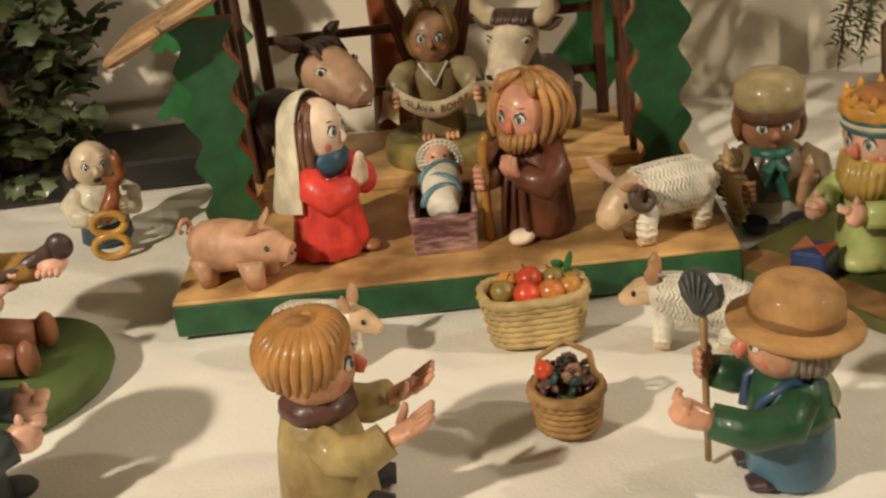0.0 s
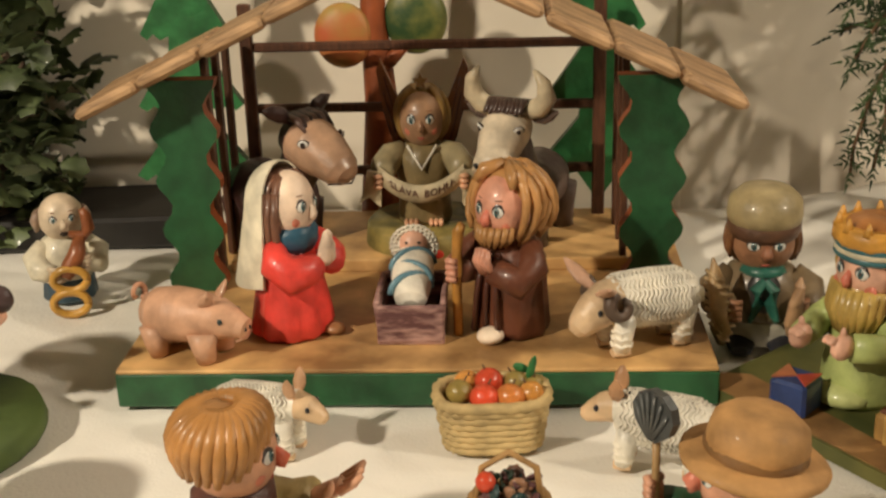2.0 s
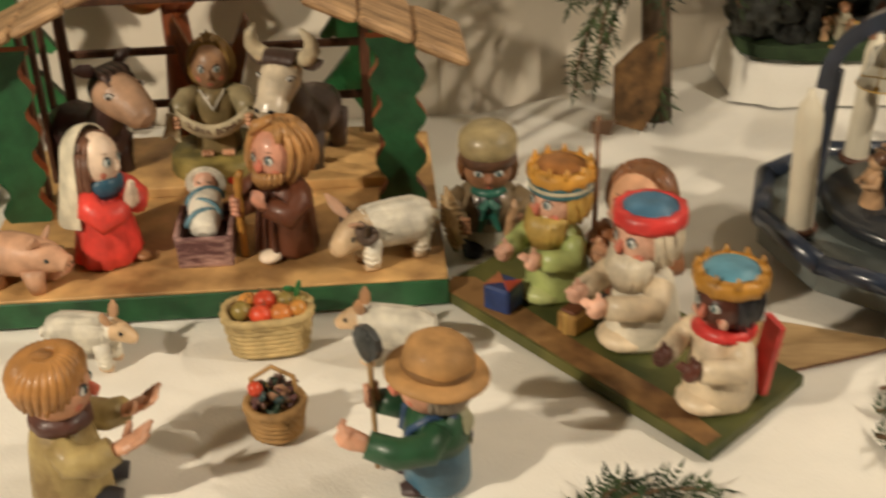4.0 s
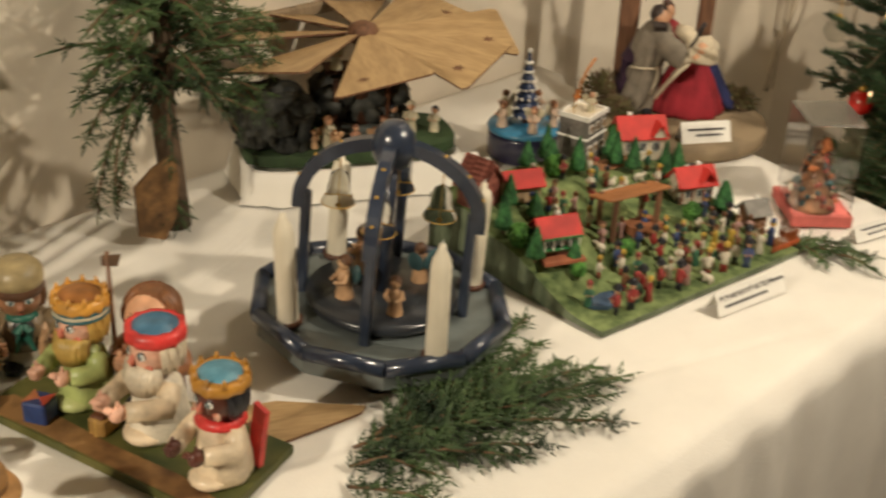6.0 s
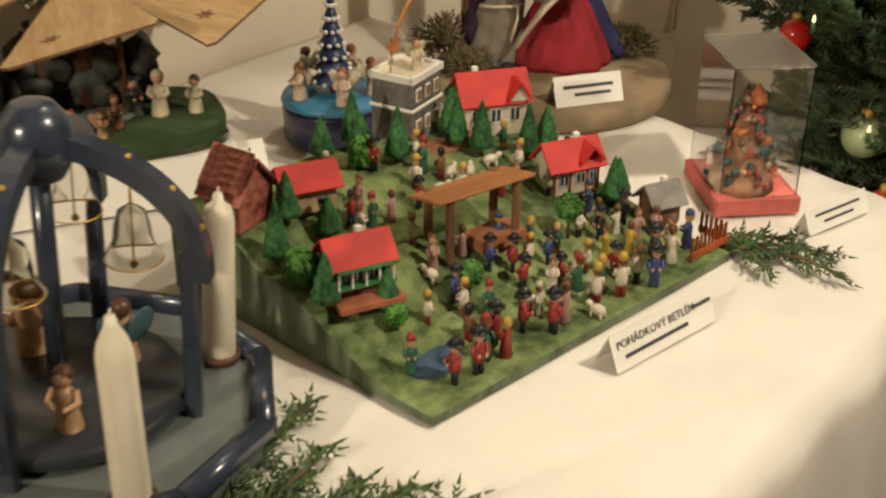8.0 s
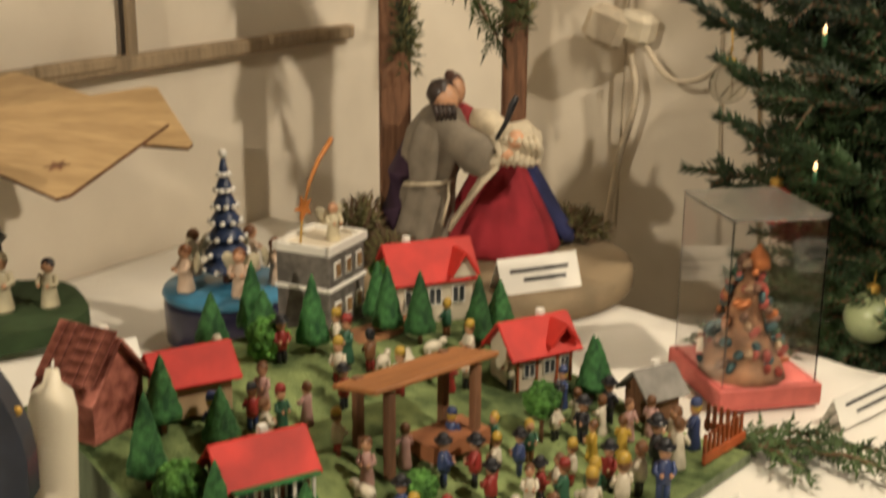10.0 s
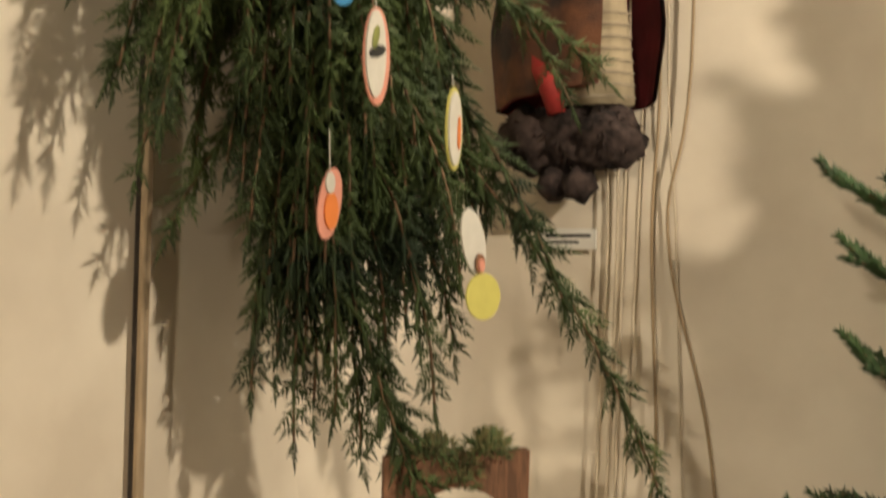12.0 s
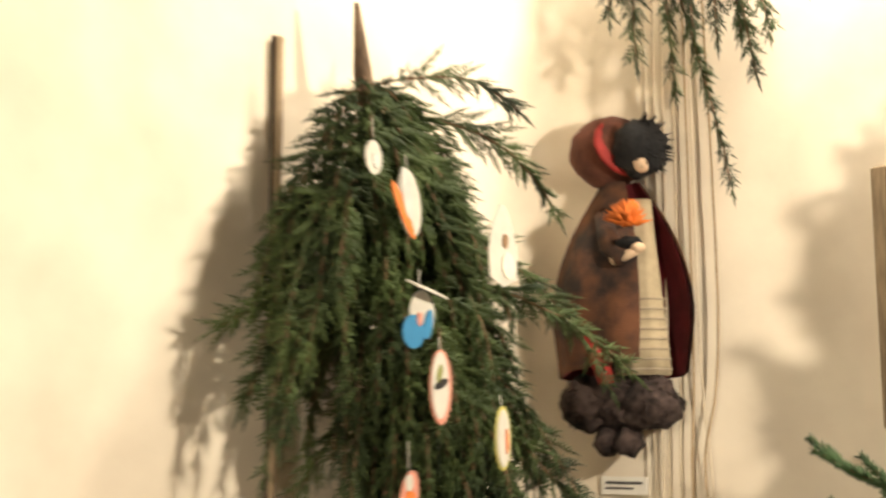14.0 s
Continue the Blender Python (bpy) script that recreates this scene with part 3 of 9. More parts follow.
def joseph():
    me = Mesh()
    robe, dark, hairc = paint(0.12, 0.04, 0.02), paint(0.07, 0.022, 0.012), paint(0.42, 0.215, 0.075)
    ruddy = paint(0.66, 0.32, 0.22)
    me.lathe([(0.027, 0.001), (0.0285, 0.006), (0.0265, 0.03), (0.0255, 0.052), (0.016, 0.068)], robe, seg=32, squash=0.90, wave=0.05, waves=9)
    for x in (-0.010, -0.002, 0.007):
        me.tube([(x * 1.3, -0.0265, 0.004), (x, -0.0262, 0.030), (x * 0.7, -0.021, 0.060)], 0.0024, dark, seg=6)
    face(me, (0, -0.007, 0.087), (0.0205, 0.0195, 0.0235), ruddy, nose=NOSE, nose_size=1.05)
    for k in range(9):
        a = math.radians(-150 + 120 * k / 8)
        me.tube([(0.018 * math.cos(a), -0.007 + 0.0195 * math.sin(a), 0.079), (0.0160 * math.cos(a), -0.008 + 0.0205 * math.sin(a), 0.071), (0.011 * math.cos(a), -0.009 + 0.0185 * math.sin(a), 0.065)], [0.0026, 0.0030, 0.0012], hairc, seg=6)
    hair(me, (0, 0.001, 0.090), (0.0250, 0.0245, 0.0245), hairc, lo=-0.66, face=50, strands=25, messy=2.4)
    rnd = random.Random(9)
    for k in (0, 1, 7, 8):
        a = math.radians(-90 + 62 * (k - 4) / 4 + rnd.uniform(-5, 5))
        me.tube([(0.004 * math.cos(a), 0.004 * math.sin(a), 0.1155), (0.018 * math.cos(a), 0.019 * math.sin(a), 0.1115), (0.0235 * math.cos(a), 0.0245 * math.sin(a), 0.101 + 0.004 * (k % 2))], [0.0044, 0.0048, 0.0022], hairc, seg=6)
    for sd, end in ((-1, (-0.020, -0.033, 0.047)), (1, (0.006, -0.030, 0.052))):
        me.tube([(sd * 0.020, -0.002, 0.064), (sd * 0.0275, -0.010, 0.053), (sd * 0.0245, -0.022, 0.044), end], [0.008, 0.0115, 0.0112, 0.0090], robe, seg=12)
    for k in range(4):
        me.tube([(-0.0285, -0.031, 0.0415 + 0.0042 * k), (-0.0245, -0.0400, 0.0418 + 0.0042 * k), (-0.0175, -0.0395, 0.0425 + 0.0042 * k)], 0.0024, ruddy, seg=6)
        me.tube([(0.0015 + 0.0030 * k, -0.0335, 0.050), (-0.0005 + 0.0034 * k, -0.0385, 0.060), (0.0005 + 0.0030 * k, -0.0370, 0.0690 - 0.001 * abs(k - 1.5))], [0.0026, 0.0026, 0.0018], ruddy, seg=6)
    staff = paint(0.46, 0.22, 0.045)
    me.tube([(-0.0215, -0.0335, 0.001), (-0.0212, -0.0350, 0.03), (-0.0205, -0.0350, 0.060), (-0.0190, -0.0345, 0.0745), (-0.0160, -0.0340, 0.0795)], [0.0034, 0.0036, 0.0036, 0.0042, 0.0030], staff, seg=8)
    me.ell((0.004, -0.0290, 0.005), (0.0095, 0.0110, 0.0055), paint(0.7, 0.58, 0.45))
    return me


def manger(m, label):
    ob = thing("manger", None, m, label, "manger")
    wood, wash = mat("washed_plum_wood", (0.20, 0.085, 0.085), 0.7, 0.4, 90, 0.5, second=(0.36, 0.22, 0.19), stretch=(1, 1, 4)), paint(0.10, 0.045, 0.04)
    part("bottom", Mesh().box((0, 0, 0.003), (0.044, 0.056, 0.006), wood, bevel=0.001), ob)
    for s in (-1, 1):
        part("side_board", Mesh().box((s * 0.0205, 0, 0.016), (0.004, 0.056, 0.030), wood, rot=(0, s * 6, 0), bevel=0.001), ob)
        part("end_board", Mesh().box((0, s * 0.027, 0.015), (0.044, 0.004, 0.029 + 0.003 * s), wood, bevel=0.001), ob)
    part("bedding", Mesh().box((0, 0, 0.010), (0.036, 0.05, 0.008), wash), ob, "dark straw bedding")


def child():
    me = Mesh()
    white, blue = paint(0.74, 0.70, 0.60), paint(0.12, 0.24, 0.30)
    me.loft([(0, -0.024, 0.022, 0.005, 0.004), (0, -0.021, 0.0235, 0.0105, 0.0085), (0, -0.012, 0.0275, 0.0130, 0.0110), (0, 0.0, 0.0320, 0.0142, 0.0120), (0, 0.012, 0.0370, 0.0140, 0.0120), (0, 0.020, 0.0405, 0.0105, 0.0095), (0, 0.026, 0.043, 0.004, 0.004)], white, seg=20)
    for k, tw in enumerate((1, -1, 1)):
        y = -0.013 + 0.011 * k
        pts = [(0.0142 * math.cos(a) * (0.95 + 0.03 * k), y + tw * 0.006 * math.cos(a), 0.0320 + y * 0.40 + 0.0125 * math.sin(a)) for a in (math.pi * i / 12 for i in range(13))]
        me.tube(pts, 0.0022, blue, seg=6, flat=0.6)
    me.ell((0, 0.021, 0.0475), (0.0100, 0.0085, 0.0100), FLESH2)
    me.patch((0, 0.021, 0.0475), (0.0100, 0.0085, 0.0100), 0, -12, 22, 7, LIPS, 0.03)
    for s in (-1, 1):
        me.patch((0, 0.021, 0.0475), (0.0100, 0.0085, 0.0100), s * 28, 20, 9, 6, LASH, 0.03)
    for row, (rr, cnt) in enumerate(((0.0118, 15), (0.0142, 17))):
        for k in range(cnt):
            a = math.radians(-20 + 220 * k / (cnt - 1))
            p = [(rr * math.cos(a) + 0.0021 * math.cos(b), 0.0215 + 0.0015 * row + 0.0008 * math.sin(2 * b), 0.0455 + rr * 0.92 * math.sin(a) + 0.0021 * math.sin(b)) for b in (2 * math.pi * i / 8 for i in range(9))]
            me.tube(p, 0.0010, WHITE, seg=5)
    return me


def sheep(coat, head, horns=False, size=1.0, ear=None):
    """Walks along -y; a woolly body carved in fine zigzag rows."""
    me = Mesh()
    body = [(0, 0.040, 0.030, 0.005, 0.006), (0, 0.037, 0.031, 0.0135, 0.0145), (0, 0.027, 0.032, 0.0185, 0.0185), (0, 0.010, 0.033, 0.0190, 0.0190), (0, -0.006, 0.034, 0.0180, 0.0185), (0, -0.017, 0.036, 0.0150, 0.0165), (0, -0.025, 0.036, 0.0095, 0.0110)]
    me.loft(body, coat, seg=22, rough=0.05)
    for k in range(19):
        y = 0.036 - 0.0031 * k
        i = max(i for i in range(len(body) - 1) if body[i][1] >= y)
        a, b = body[i], body[i + 1]
        t = (a[1] - y) / (a[1] - b[1])
        z, rx, rz = (a[q] + (b[q] - a[q]) * t for q in (2, 3, 4))
        pts = []
        for j in range(37):
            g = math.radians(-50 + 280 * j / 36)
            pts.append((rx * 1.01 * math.cos(g), y + 0.0013 * (1 if (j // 2) % 2 else -1), z + rz * 1.01 * math.sin(g)))
        me.tube(pts, 0.00115, coat, seg=5)
    for sx in (-1, 1):
        for yy in (-0.015, 0.030):
            me.tube([(sx * 0.0085, yy, 0.030), (sx * 0.0100, yy - 0.002, 0.016), (sx * 0.0098, yy - 0.0035, 0.004)], [0.0090, 0.0072, 0.0060], coat, seg=10)
            for z in (0.009, 0.014, 0.019):
                me.tube([(sx * 0.0099 + 0.0066 * math.cos(q), yy - 0.0028 + 0.0066 * math.sin(q), z + 0.0008 * (-1) ** i) for i, q in enumerate(2 * math.pi * i / 12 for i in range(13))], 0.0011, coat, seg=5)
            me.loft([(sx * 0.0098, yy + 0.002, 0.003, 0.0045, 0.003), (sx * 0.0098, yy - 0.004, 0.0035, 0.0062, 0.0036), (sx * 0.0098, yy - 0.0095, 0.0028, 0.0035, 0.0026)], head, seg=10)
    if horns:
        path = [(0, -0.016, 0.037, 0.0145, 0.0150), (0, -0.024, 0.0355, 0.0145, 0.0148), (0, -0.032, 0.0310, 0.0132, 0.0136), (0, -0.039, 0.0255, 0.0108, 0.0112), (0, -0.0445, 0.0205, 0.0080, 0.0084), (0, -0.0475, 0.0175, 0.0040, 0.0044)]
    else:
        path = [(0, -0.018, 0.039, 0.0110, 0.0120), (0, -0.026, 0.0405, 0.0108, 0.0112), (0, -0.034, 0.0385, 0.0095, 0.0098), (0, -0.041, 0.0345, 0.0072, 0.0074), (0, -0.046, 0.0315, 0.0052, 0.0054), (0, -0.048, 0.0300, 0.0020, 0.0020)]
    me.loft(path, [coat, head] if not horns else head, seg=16)
    e = path[2]
    for s in (-1, 1):
        me.ell((s * e[3] * 0.93, e[1] - 0.003, e[2] + 0.003), (0.0013, 0.0018, 0.0024), BLACK, seg=8, rings=6)
        me.ell((s * 0.0028, path[-1][1] + 0.0008, path[-1][2] + 0.002), (0.0010, 0.0010, 0.0008), paint(0.30, 0.12, 0.08), seg=6, rings=4)
        if horns:
            curl = []
            for i in range(15):
                t = i / 14
                rr = 0.0088 * (1 - 0.55 * t)
                curl.append((s * (0.0135 + 0.0035 * math.sin(math.pi * t) + 0.002 * t), -0.0225 + rr * math.cos(1.9 + 5.6 * t), 0.0380 + rr * math.sin(1.9 + 5.6 * t)))
            me.tube(curl, [0.0050 - 0.0026 * i / 14 for i in range(15)], paint(0.11, 0.075, 0.055), seg=9)
            me.loft([(s * 0.008, -0.030, 0.044, 0.003, 0.002), (s * 0.015, -0.033, 0.048, 0.0068, 0.0026), (s * 0.023, -0.036, 0.053, 0.0060, 0.0022), (s * 0.031, -0.039, 0.058, 0.0012, 0.001)], ear or head, seg=10)
        else:
            me.loft([(s * 0.006, -0.024, 0.048, 0.003, 0.002), (s * 0.0085, -0.024, 0.053, 0.0052, 0.0024), (s * 0.0105, -0.024, 0.059, 0.0046, 0.0022), (s * 0.0115, -0.024, 0.0645, 0.0012, 0.001)], ear or head, seg=10)
    me.tube([(0, 0.040, 0.034), (0, 0.046, 0.031), (0, 0.048, 0.024)], [0.004, 0.0038, 0.002], coat, seg=8)
    return me.move(Matrix.Scale(size, 4))


def pig():
    me = Mesh()
    pink, dk = paint(0.56, 0.32, 0.20, 0.5), paint(0.50, 0.26, 0.16)
    me.loft([(0, 0.036, 0.026, 0.003, 0.003), (0, 0.0335, 0.026, 0.0105, 0.0110), (0, 0.026, 0.026, 0.0160, 0.0165), (0, 0.012, 0.026, 0.0188, 0.0185), (0, -0.002, 0.0265, 0.0184, 0.0178), (0, -0.013, 0.0270, 0.0160, 0.0158), (0, -0.022, 0.0270, 0.0138, 0.0135), (0, -0.030, 0.0255, 0.0108, 0.0108), (0, -0.036, 0.0238, 0.0080, 0.0082), (0, -0.0405, 0.0226, 0.0072, 0.0072), (0, -0.0415, 0.0224, 0.0040, 0.0040)], pink, seg=24, rough=0.02)
    for s in (-1, 1):
        me.ell((s * 0.0114, -0.0285, 0.0300), (0.0014, 0.0019, 0.0021), paint(0.03, 0.05, 0.05), seg=8, rings=6)
        me.ell((s * 0.0026, -0.0418, 0.0232), (0.0011, 0.0008, 0.0016), BLACK, seg=6, rings=4)
        me.loft([(s * 0.007, -0.016, 0.038, 0.0050, 0.0020), (s * 0.0095, -0.0185, 0.0425, 0.0055, 0.0024), (s * 0.0110, -0.0205, 0.0470, 0.0034, 0.0018), (s * 0.0115, -0.0215, 0.0500, 0.0006, 0.0006)], pink, seg=10)
        for y in (-0.014, 0.022):
            me.tube([(s * 0.0100, y, 0.020), (s * 0.0115, y - 0.001, 0.010), (s * 0.0110, y - 0.0025, 0.0005)], [0.0105, 0.0080, 0.0062], pink, seg=12)
    me.tube([(-0.010, -0.0385, 0.0175), (0, -0.0405, 0.0165), (0.010, -0.0385, 0.0175)], 0.0007, dk, seg=5)
    me.tube([(0.0045 * math.sin(6.6 * t), 0.036 + 0.006 * t, 0.034 + 0.0060 * (1 - math.cos(6.6 * t)) * 0.8) for t in (i / 14 for i in range(15))], [0.0024 - 0.0012 * i / 14 for i in range(15)], dk, seg=7)
    return me


def beast(coat, mane, muzzle, horned):
    """A standing ass or bull that looks along -y."""
    me = Mesh()
    me.loft([(0, 0.082, 0.050, 0.004, 0.004), (0, 0.078, 0.050, 0.0165, 0.0180), (0, 0.060, 0.052, 0.0235, 0.0250), (0, 0.035, 0.051, 0.0240, 0.0250), (0, 0.014, 0.053, 0.0225, 0.0250), (0, 0.004, 0.055, 0.0150, 0.0180), (0, 0.000, 0.056, 0.005, 0.005)], coat, seg=22)
    for s in (-1, 1):
        for y in (0.016, 0.068):
            me.tube([(s * 0.0145, y, 0.046), (s * 0.0150, y, 0.022), (s * 0.0150, y - 0.002, 0.0005)], [0.0120, 0.0088, 0.0085], coat, seg=10)
    me.tube([(0, 0.080, 0.060), (0, 0.088, 0.045), (0, 0.088, 0.022)], [0.004, 0.003, 0.004], mane, seg=7)
    if horned:
        me.loft([(0, 0.022, 0.058, 0.0160, 0.0200), (0, 0.010, 0.078, 0.0160, 0.0180), (0, 0.002, 0.098, 0.0150, 0.0160), (0, 0.000, 0.112, 0.010, 0.010)], coat, seg=18)
        me.loft([(0, 0.010, 0.1120, 0.005, 0.005), (0, 0.004, 0.1120, 0.0170, 0.0150), (0, -0.006, 0.1080, 0.0192, 0.0170), (0, -0.015, 0.1010, 0.0170, 0.0160), (0, -0.023, 0.0935, 0.0146, 0.0142), (0, -0.030, 0.0870, 0.0146, 0.0134), (0, -0.035, 0.0820, 0.0132, 0.0112), (0, -0.0375, 0.0795, 0.006, 0.005)], muzzle, seg=20)
        for s in (-1, 1):
            for w, h, m, d in ((0.0050, 0.0062, LASH, 0.0), (0.0042, 0.0054, EYEW, 0.0009), (0.0020, 0.0032, LASH, 0.0020)):
                me.ell((s * (0.0135 + d * 0.5), -0.0150 - d, 0.1110), (w, 0.0018, h), m, rot=(38, 0, s * 42), seg=12, rings=7)
            me.ell((s * 0.0066, -0.0415, 0.0895), (0.0030, 0.0018, 0.0036), BLACK, rot=(40, 0, s * 20), seg=10, rings=6)
            me.tube([(s * 0.012, 0.004, 0.122), (s * 0.0225, 0.003, 0.1255), (s * 0.0290, 0.001, 0.1340), (s * 0.0280, -0.002, 0.1460), (s * 0.0215, -0.004, 0.1560)], [0.0070, 0.0078, 0.0072, 0.0052, 0.0014], paint(0.66, 0.56, 0.38), seg=12)
            me.loft([(s * 0.017, 0.006, 0.116, 0.003, 0.003), (s * 0.024, 0.006, 0.118, 0.0035, 0.0060), (s * 0.031, 0.006, 0.121, 0.0025, 0.0048), (s * 0.036, 0.006, 0.123, 0.0008, 0.001)], coat, seg=9)
        me.tube([(-0.011, -0.0345, 0.0790), (0, -0.0410, 0.0780), (0.010, -0.0360, 0.0800), (0.0150, -0.0285, 0.0855)], 0.0008, LASH, seg=5)
        for k in range(9):
            x = -0.012 + 0.003 * k
            me.tube([(x, 0.008, 0.1275), (x * 1.05, -0.003, 0.1300), (x * 1.1, -0.0125, 0.1235 - 0.001 * (k % 2))], [0.0034, 0.0034, 0.0016], mane, seg=6)
    else:
        me.loft([(0, 0.022, 0.056, 0.0150, 0.0190), (0, 0.008, 0.076, 0.0145, 0.0170), (0, 0.000, 0.094, 0.0145, 0.0160), (0, -0.002, 0.106, 0.010, 0.010)], coat, seg=18)
        me.loft([(0, 0.014, 0.1060, 0.005, 0.005), (0, 0.010, 0.1055, 0.0155, 0.0155), (0, -0.001, 0.1035, 0.0200, 0.0210), (0, -0.012, 0.0995, 0.0202, 0.0215), (0, -0.023, 0.0945, 0.0188, 0.0195), (0, -0.033, 0.0895, 0.0160, 0.0165), (0, -0.041, 0.0850, 0.0138, 0.0138), (0, -0.0465, 0.0820, 0.0092, 0.0095), (0, -0.0490, 0.0805, 0.002, 0.002)], [coat, coat, muzzle], seg=20)
        for s in (-1, 1):
            for w, h, m, d in ((0.0050, 0.0046, LASH, 0.0), (0.0043, 0.0037, EYEW, 0.0010), (0.0020, 0.0030, LASH, 0.0020)):
                me.ell((s * (0.0168 + d), -0.0205 - d * 0.6, 0.1060), (w, 0.0016, h), m, rot=(20, 0, s * 58), seg=12, rings=7)
            me.ell((s * 0.0075, -0.0455, 0.0890), (0.0020, 0.0018, 0.0022), BLACK, seg=8, rings=5)
            me.loft([(s * 0.010, 0.002, 0.120, 0.003, 0.003), (s * 0.017, 0.003, 0.1255, 0.0040, 0.0068), (s * 0.025, 0.004, 0.1290, 0.0034, 0.0056), (s * 0.032, 0.005, 0.1310, 0.001, 0.001)], coat, seg=10)
        me.tube([(-0.013, -0.0395, 0.0770), (0, -0.0505, 0.0770), (0.013, -0.0395, 0.0770)], 0.0007, LASH, seg=5)
        for k in range(8):
            x = -0.0115 + 0.0033 * k
            me.tube([(x, 0.004, 0.1235), (x * 1.1, -0.010, 0.1220), (x * 1.15, -0.0190, 0.1145 - 0.001 * (k % 3))], [0.0032, 0.0030, 0.0010], mane if k % 2 else paint(0.12, 0.07, 0.055), seg=6)
    return me


def angel_figure():
    me = Mesh()
    robe, gold, wing, sleeve, ribbon = paint(0.20, 0.15, 0.07), paint(0.27, 0.16, 0.045), paint(0.20, 0.065, 0.014), paint(0.30, 0.25, 0.14), paint(0.46, 0.39, 0.25)
    me.lathe([(0.021, 0.0), (0.0225, 0.005), (0.021, 0.022), (0.0225, 0.040), (0.0215, 0.054), (0.012, 0.064)], robe, seg=26, squash=0.85, wave=0.02, waves=7)
    for s in (-1, 1):
        for k in range(3):
            me.ell((s * (0.006 + 0.004 * k), -0.0200, 0.0030), (0.0022, 0.0055, 0.0030), FLESH, seg=8, rings=5)
        out = [(0.004, 0.010), (0.014, 0.012), (0.026, 0.034), (0.034, 0.062), (0.0375, 0.088), (0.034, 0.096), (0.028, 0.082), (0.018, 0.060), (0.008, 0.034)]
        me.prism(out if s > 0 else [(-x, z) for x, z in reversed(out)], -0.004, 0.004, wing, Matrix.Translation((0, 0.022, 0.026)) @ pose(0, 0, 0, 90, 0, 0))
        for k in range(3):
            me.tube([(s * (0.010 + 0.004 * k), 0.0175, 0.040), (s * (0.021 + 0.003 * k), 0.0175, 0.070 - 0.004 * k), (s * (0.031 + 0.001 * k), 0.0175, 0.108 - 0.012 * k)], 0.0007, paint(0.12, 0.03, 0.01), seg=5)
        me.tube([(s * 0.015, -0.001, 0.056), (s * 0.0255, -0.006, 0.052), (s * 0.0310, -0.016, 0.047), (s * 0.0325, -0.026, 0.043)], [0.008, 0.0112, 0.0112, 0.0090], sleeve, seg=12)
        for k in range(3):
            me.ell((s * 0.0345, -0.0335, 0.036 + 0.004 * k), (0.0042, 0.0040, 0.0022), FLESH, seg=8, rings=5)
    face(me, (0, -0.004, 0.081), (0.0185, 0.0175, 0.0215), paint(0.36, 0.21, 0.12), nose=paint(0.36, 0.20, 0.11), nose_size=0.7)
    hair(me, (0, 0.002, 0.083), (0.0200, 0.0190, 0.0220), gold, lo=-0.85, face=50, strands=24, messy=0.6)
    me.tube([(-0.012, -0.012, 0.062), (0, -0.0225, 0.046), (0.012, -0.012, 0.062)], 0.0013, WHITE, seg=6)
    star = [((0.0068 if k % 2 == 0 else 0.0030) * math.sin(math.pi * k / 5), (0.0068 if k % 2 == 0 else 0.0030) * math.cos(math.pi * k / 5)) for k in range(10)]
    me.prism(star, -0.0016, 0.0016, gold, Matrix.Translation((0, -0.004, 0.1095)) @ pose(0, 0, 0, 90, 0, 0))
    vs, fs, n = [], [], 18
    for i in range(n + 1):
        t = i / n * 2 - 1
        x, y, z = 0.034 * t, -0.040 + 0.008 * t * t, 0.025 + 0.014 * t * t
        for dy in (0.0, 0.0025):
            vs += [(x, y + dy, z), (x, y + dy, z + 0.0135)]
    for i in range(n):
        a = i * 4
        fs += [(a, a + 4, a + 5, a + 1), (a + 2, a + 3, a + 7, a + 6), (a + 1, a + 5, a + 7, a + 3), (a, a + 2, a + 6, a + 4)]
    me.add(vs, fs, ribbon)
    for s in (-1, 1):
        tail = [(-0.006, 0.004), (0.006, 0.004), (0.009, -0.010), (0.014, -0.022), (0.005, -0.017), (-0.004, -0.024), (-0.005, -0.010)]
        me.prism(tail if s > 0 else [(-x, z) for x, z in reversed(tail)], -0.0014, 0.0014, ribbon, Matrix.Translation((s * 0.037, -0.031, 0.044)) @ pose(0, 0, 0, 90, 0, s * 12))
    return me


def text_mesh(body, size, m, ink=0.0003):
    """Lettering as a thin mesh, centred, lying in the xz plane and facing -y."""
    cu = bpy.data.curves.new("lettering", "FONT")
    cu.body, cu.size, cu.align_x, cu.align_y, cu.extrude, cu.resolution_u = body, size, "CENTER", "CENTER", ink, 2
    ob = bpy.data.objects.new("lettering", cu)
    me = ob.to_mesh()
    out = Mesh()
    out.add([(v.co.x, -v.co.z, v.co.y) for v in me.vertices], [tuple(p.vertices) for p in me.polygons], m, False)
    ob.to_mesh_clear()
    bpy.data.objects.remove(ob)
    bpy.data.curves.remove(cu)
    return out


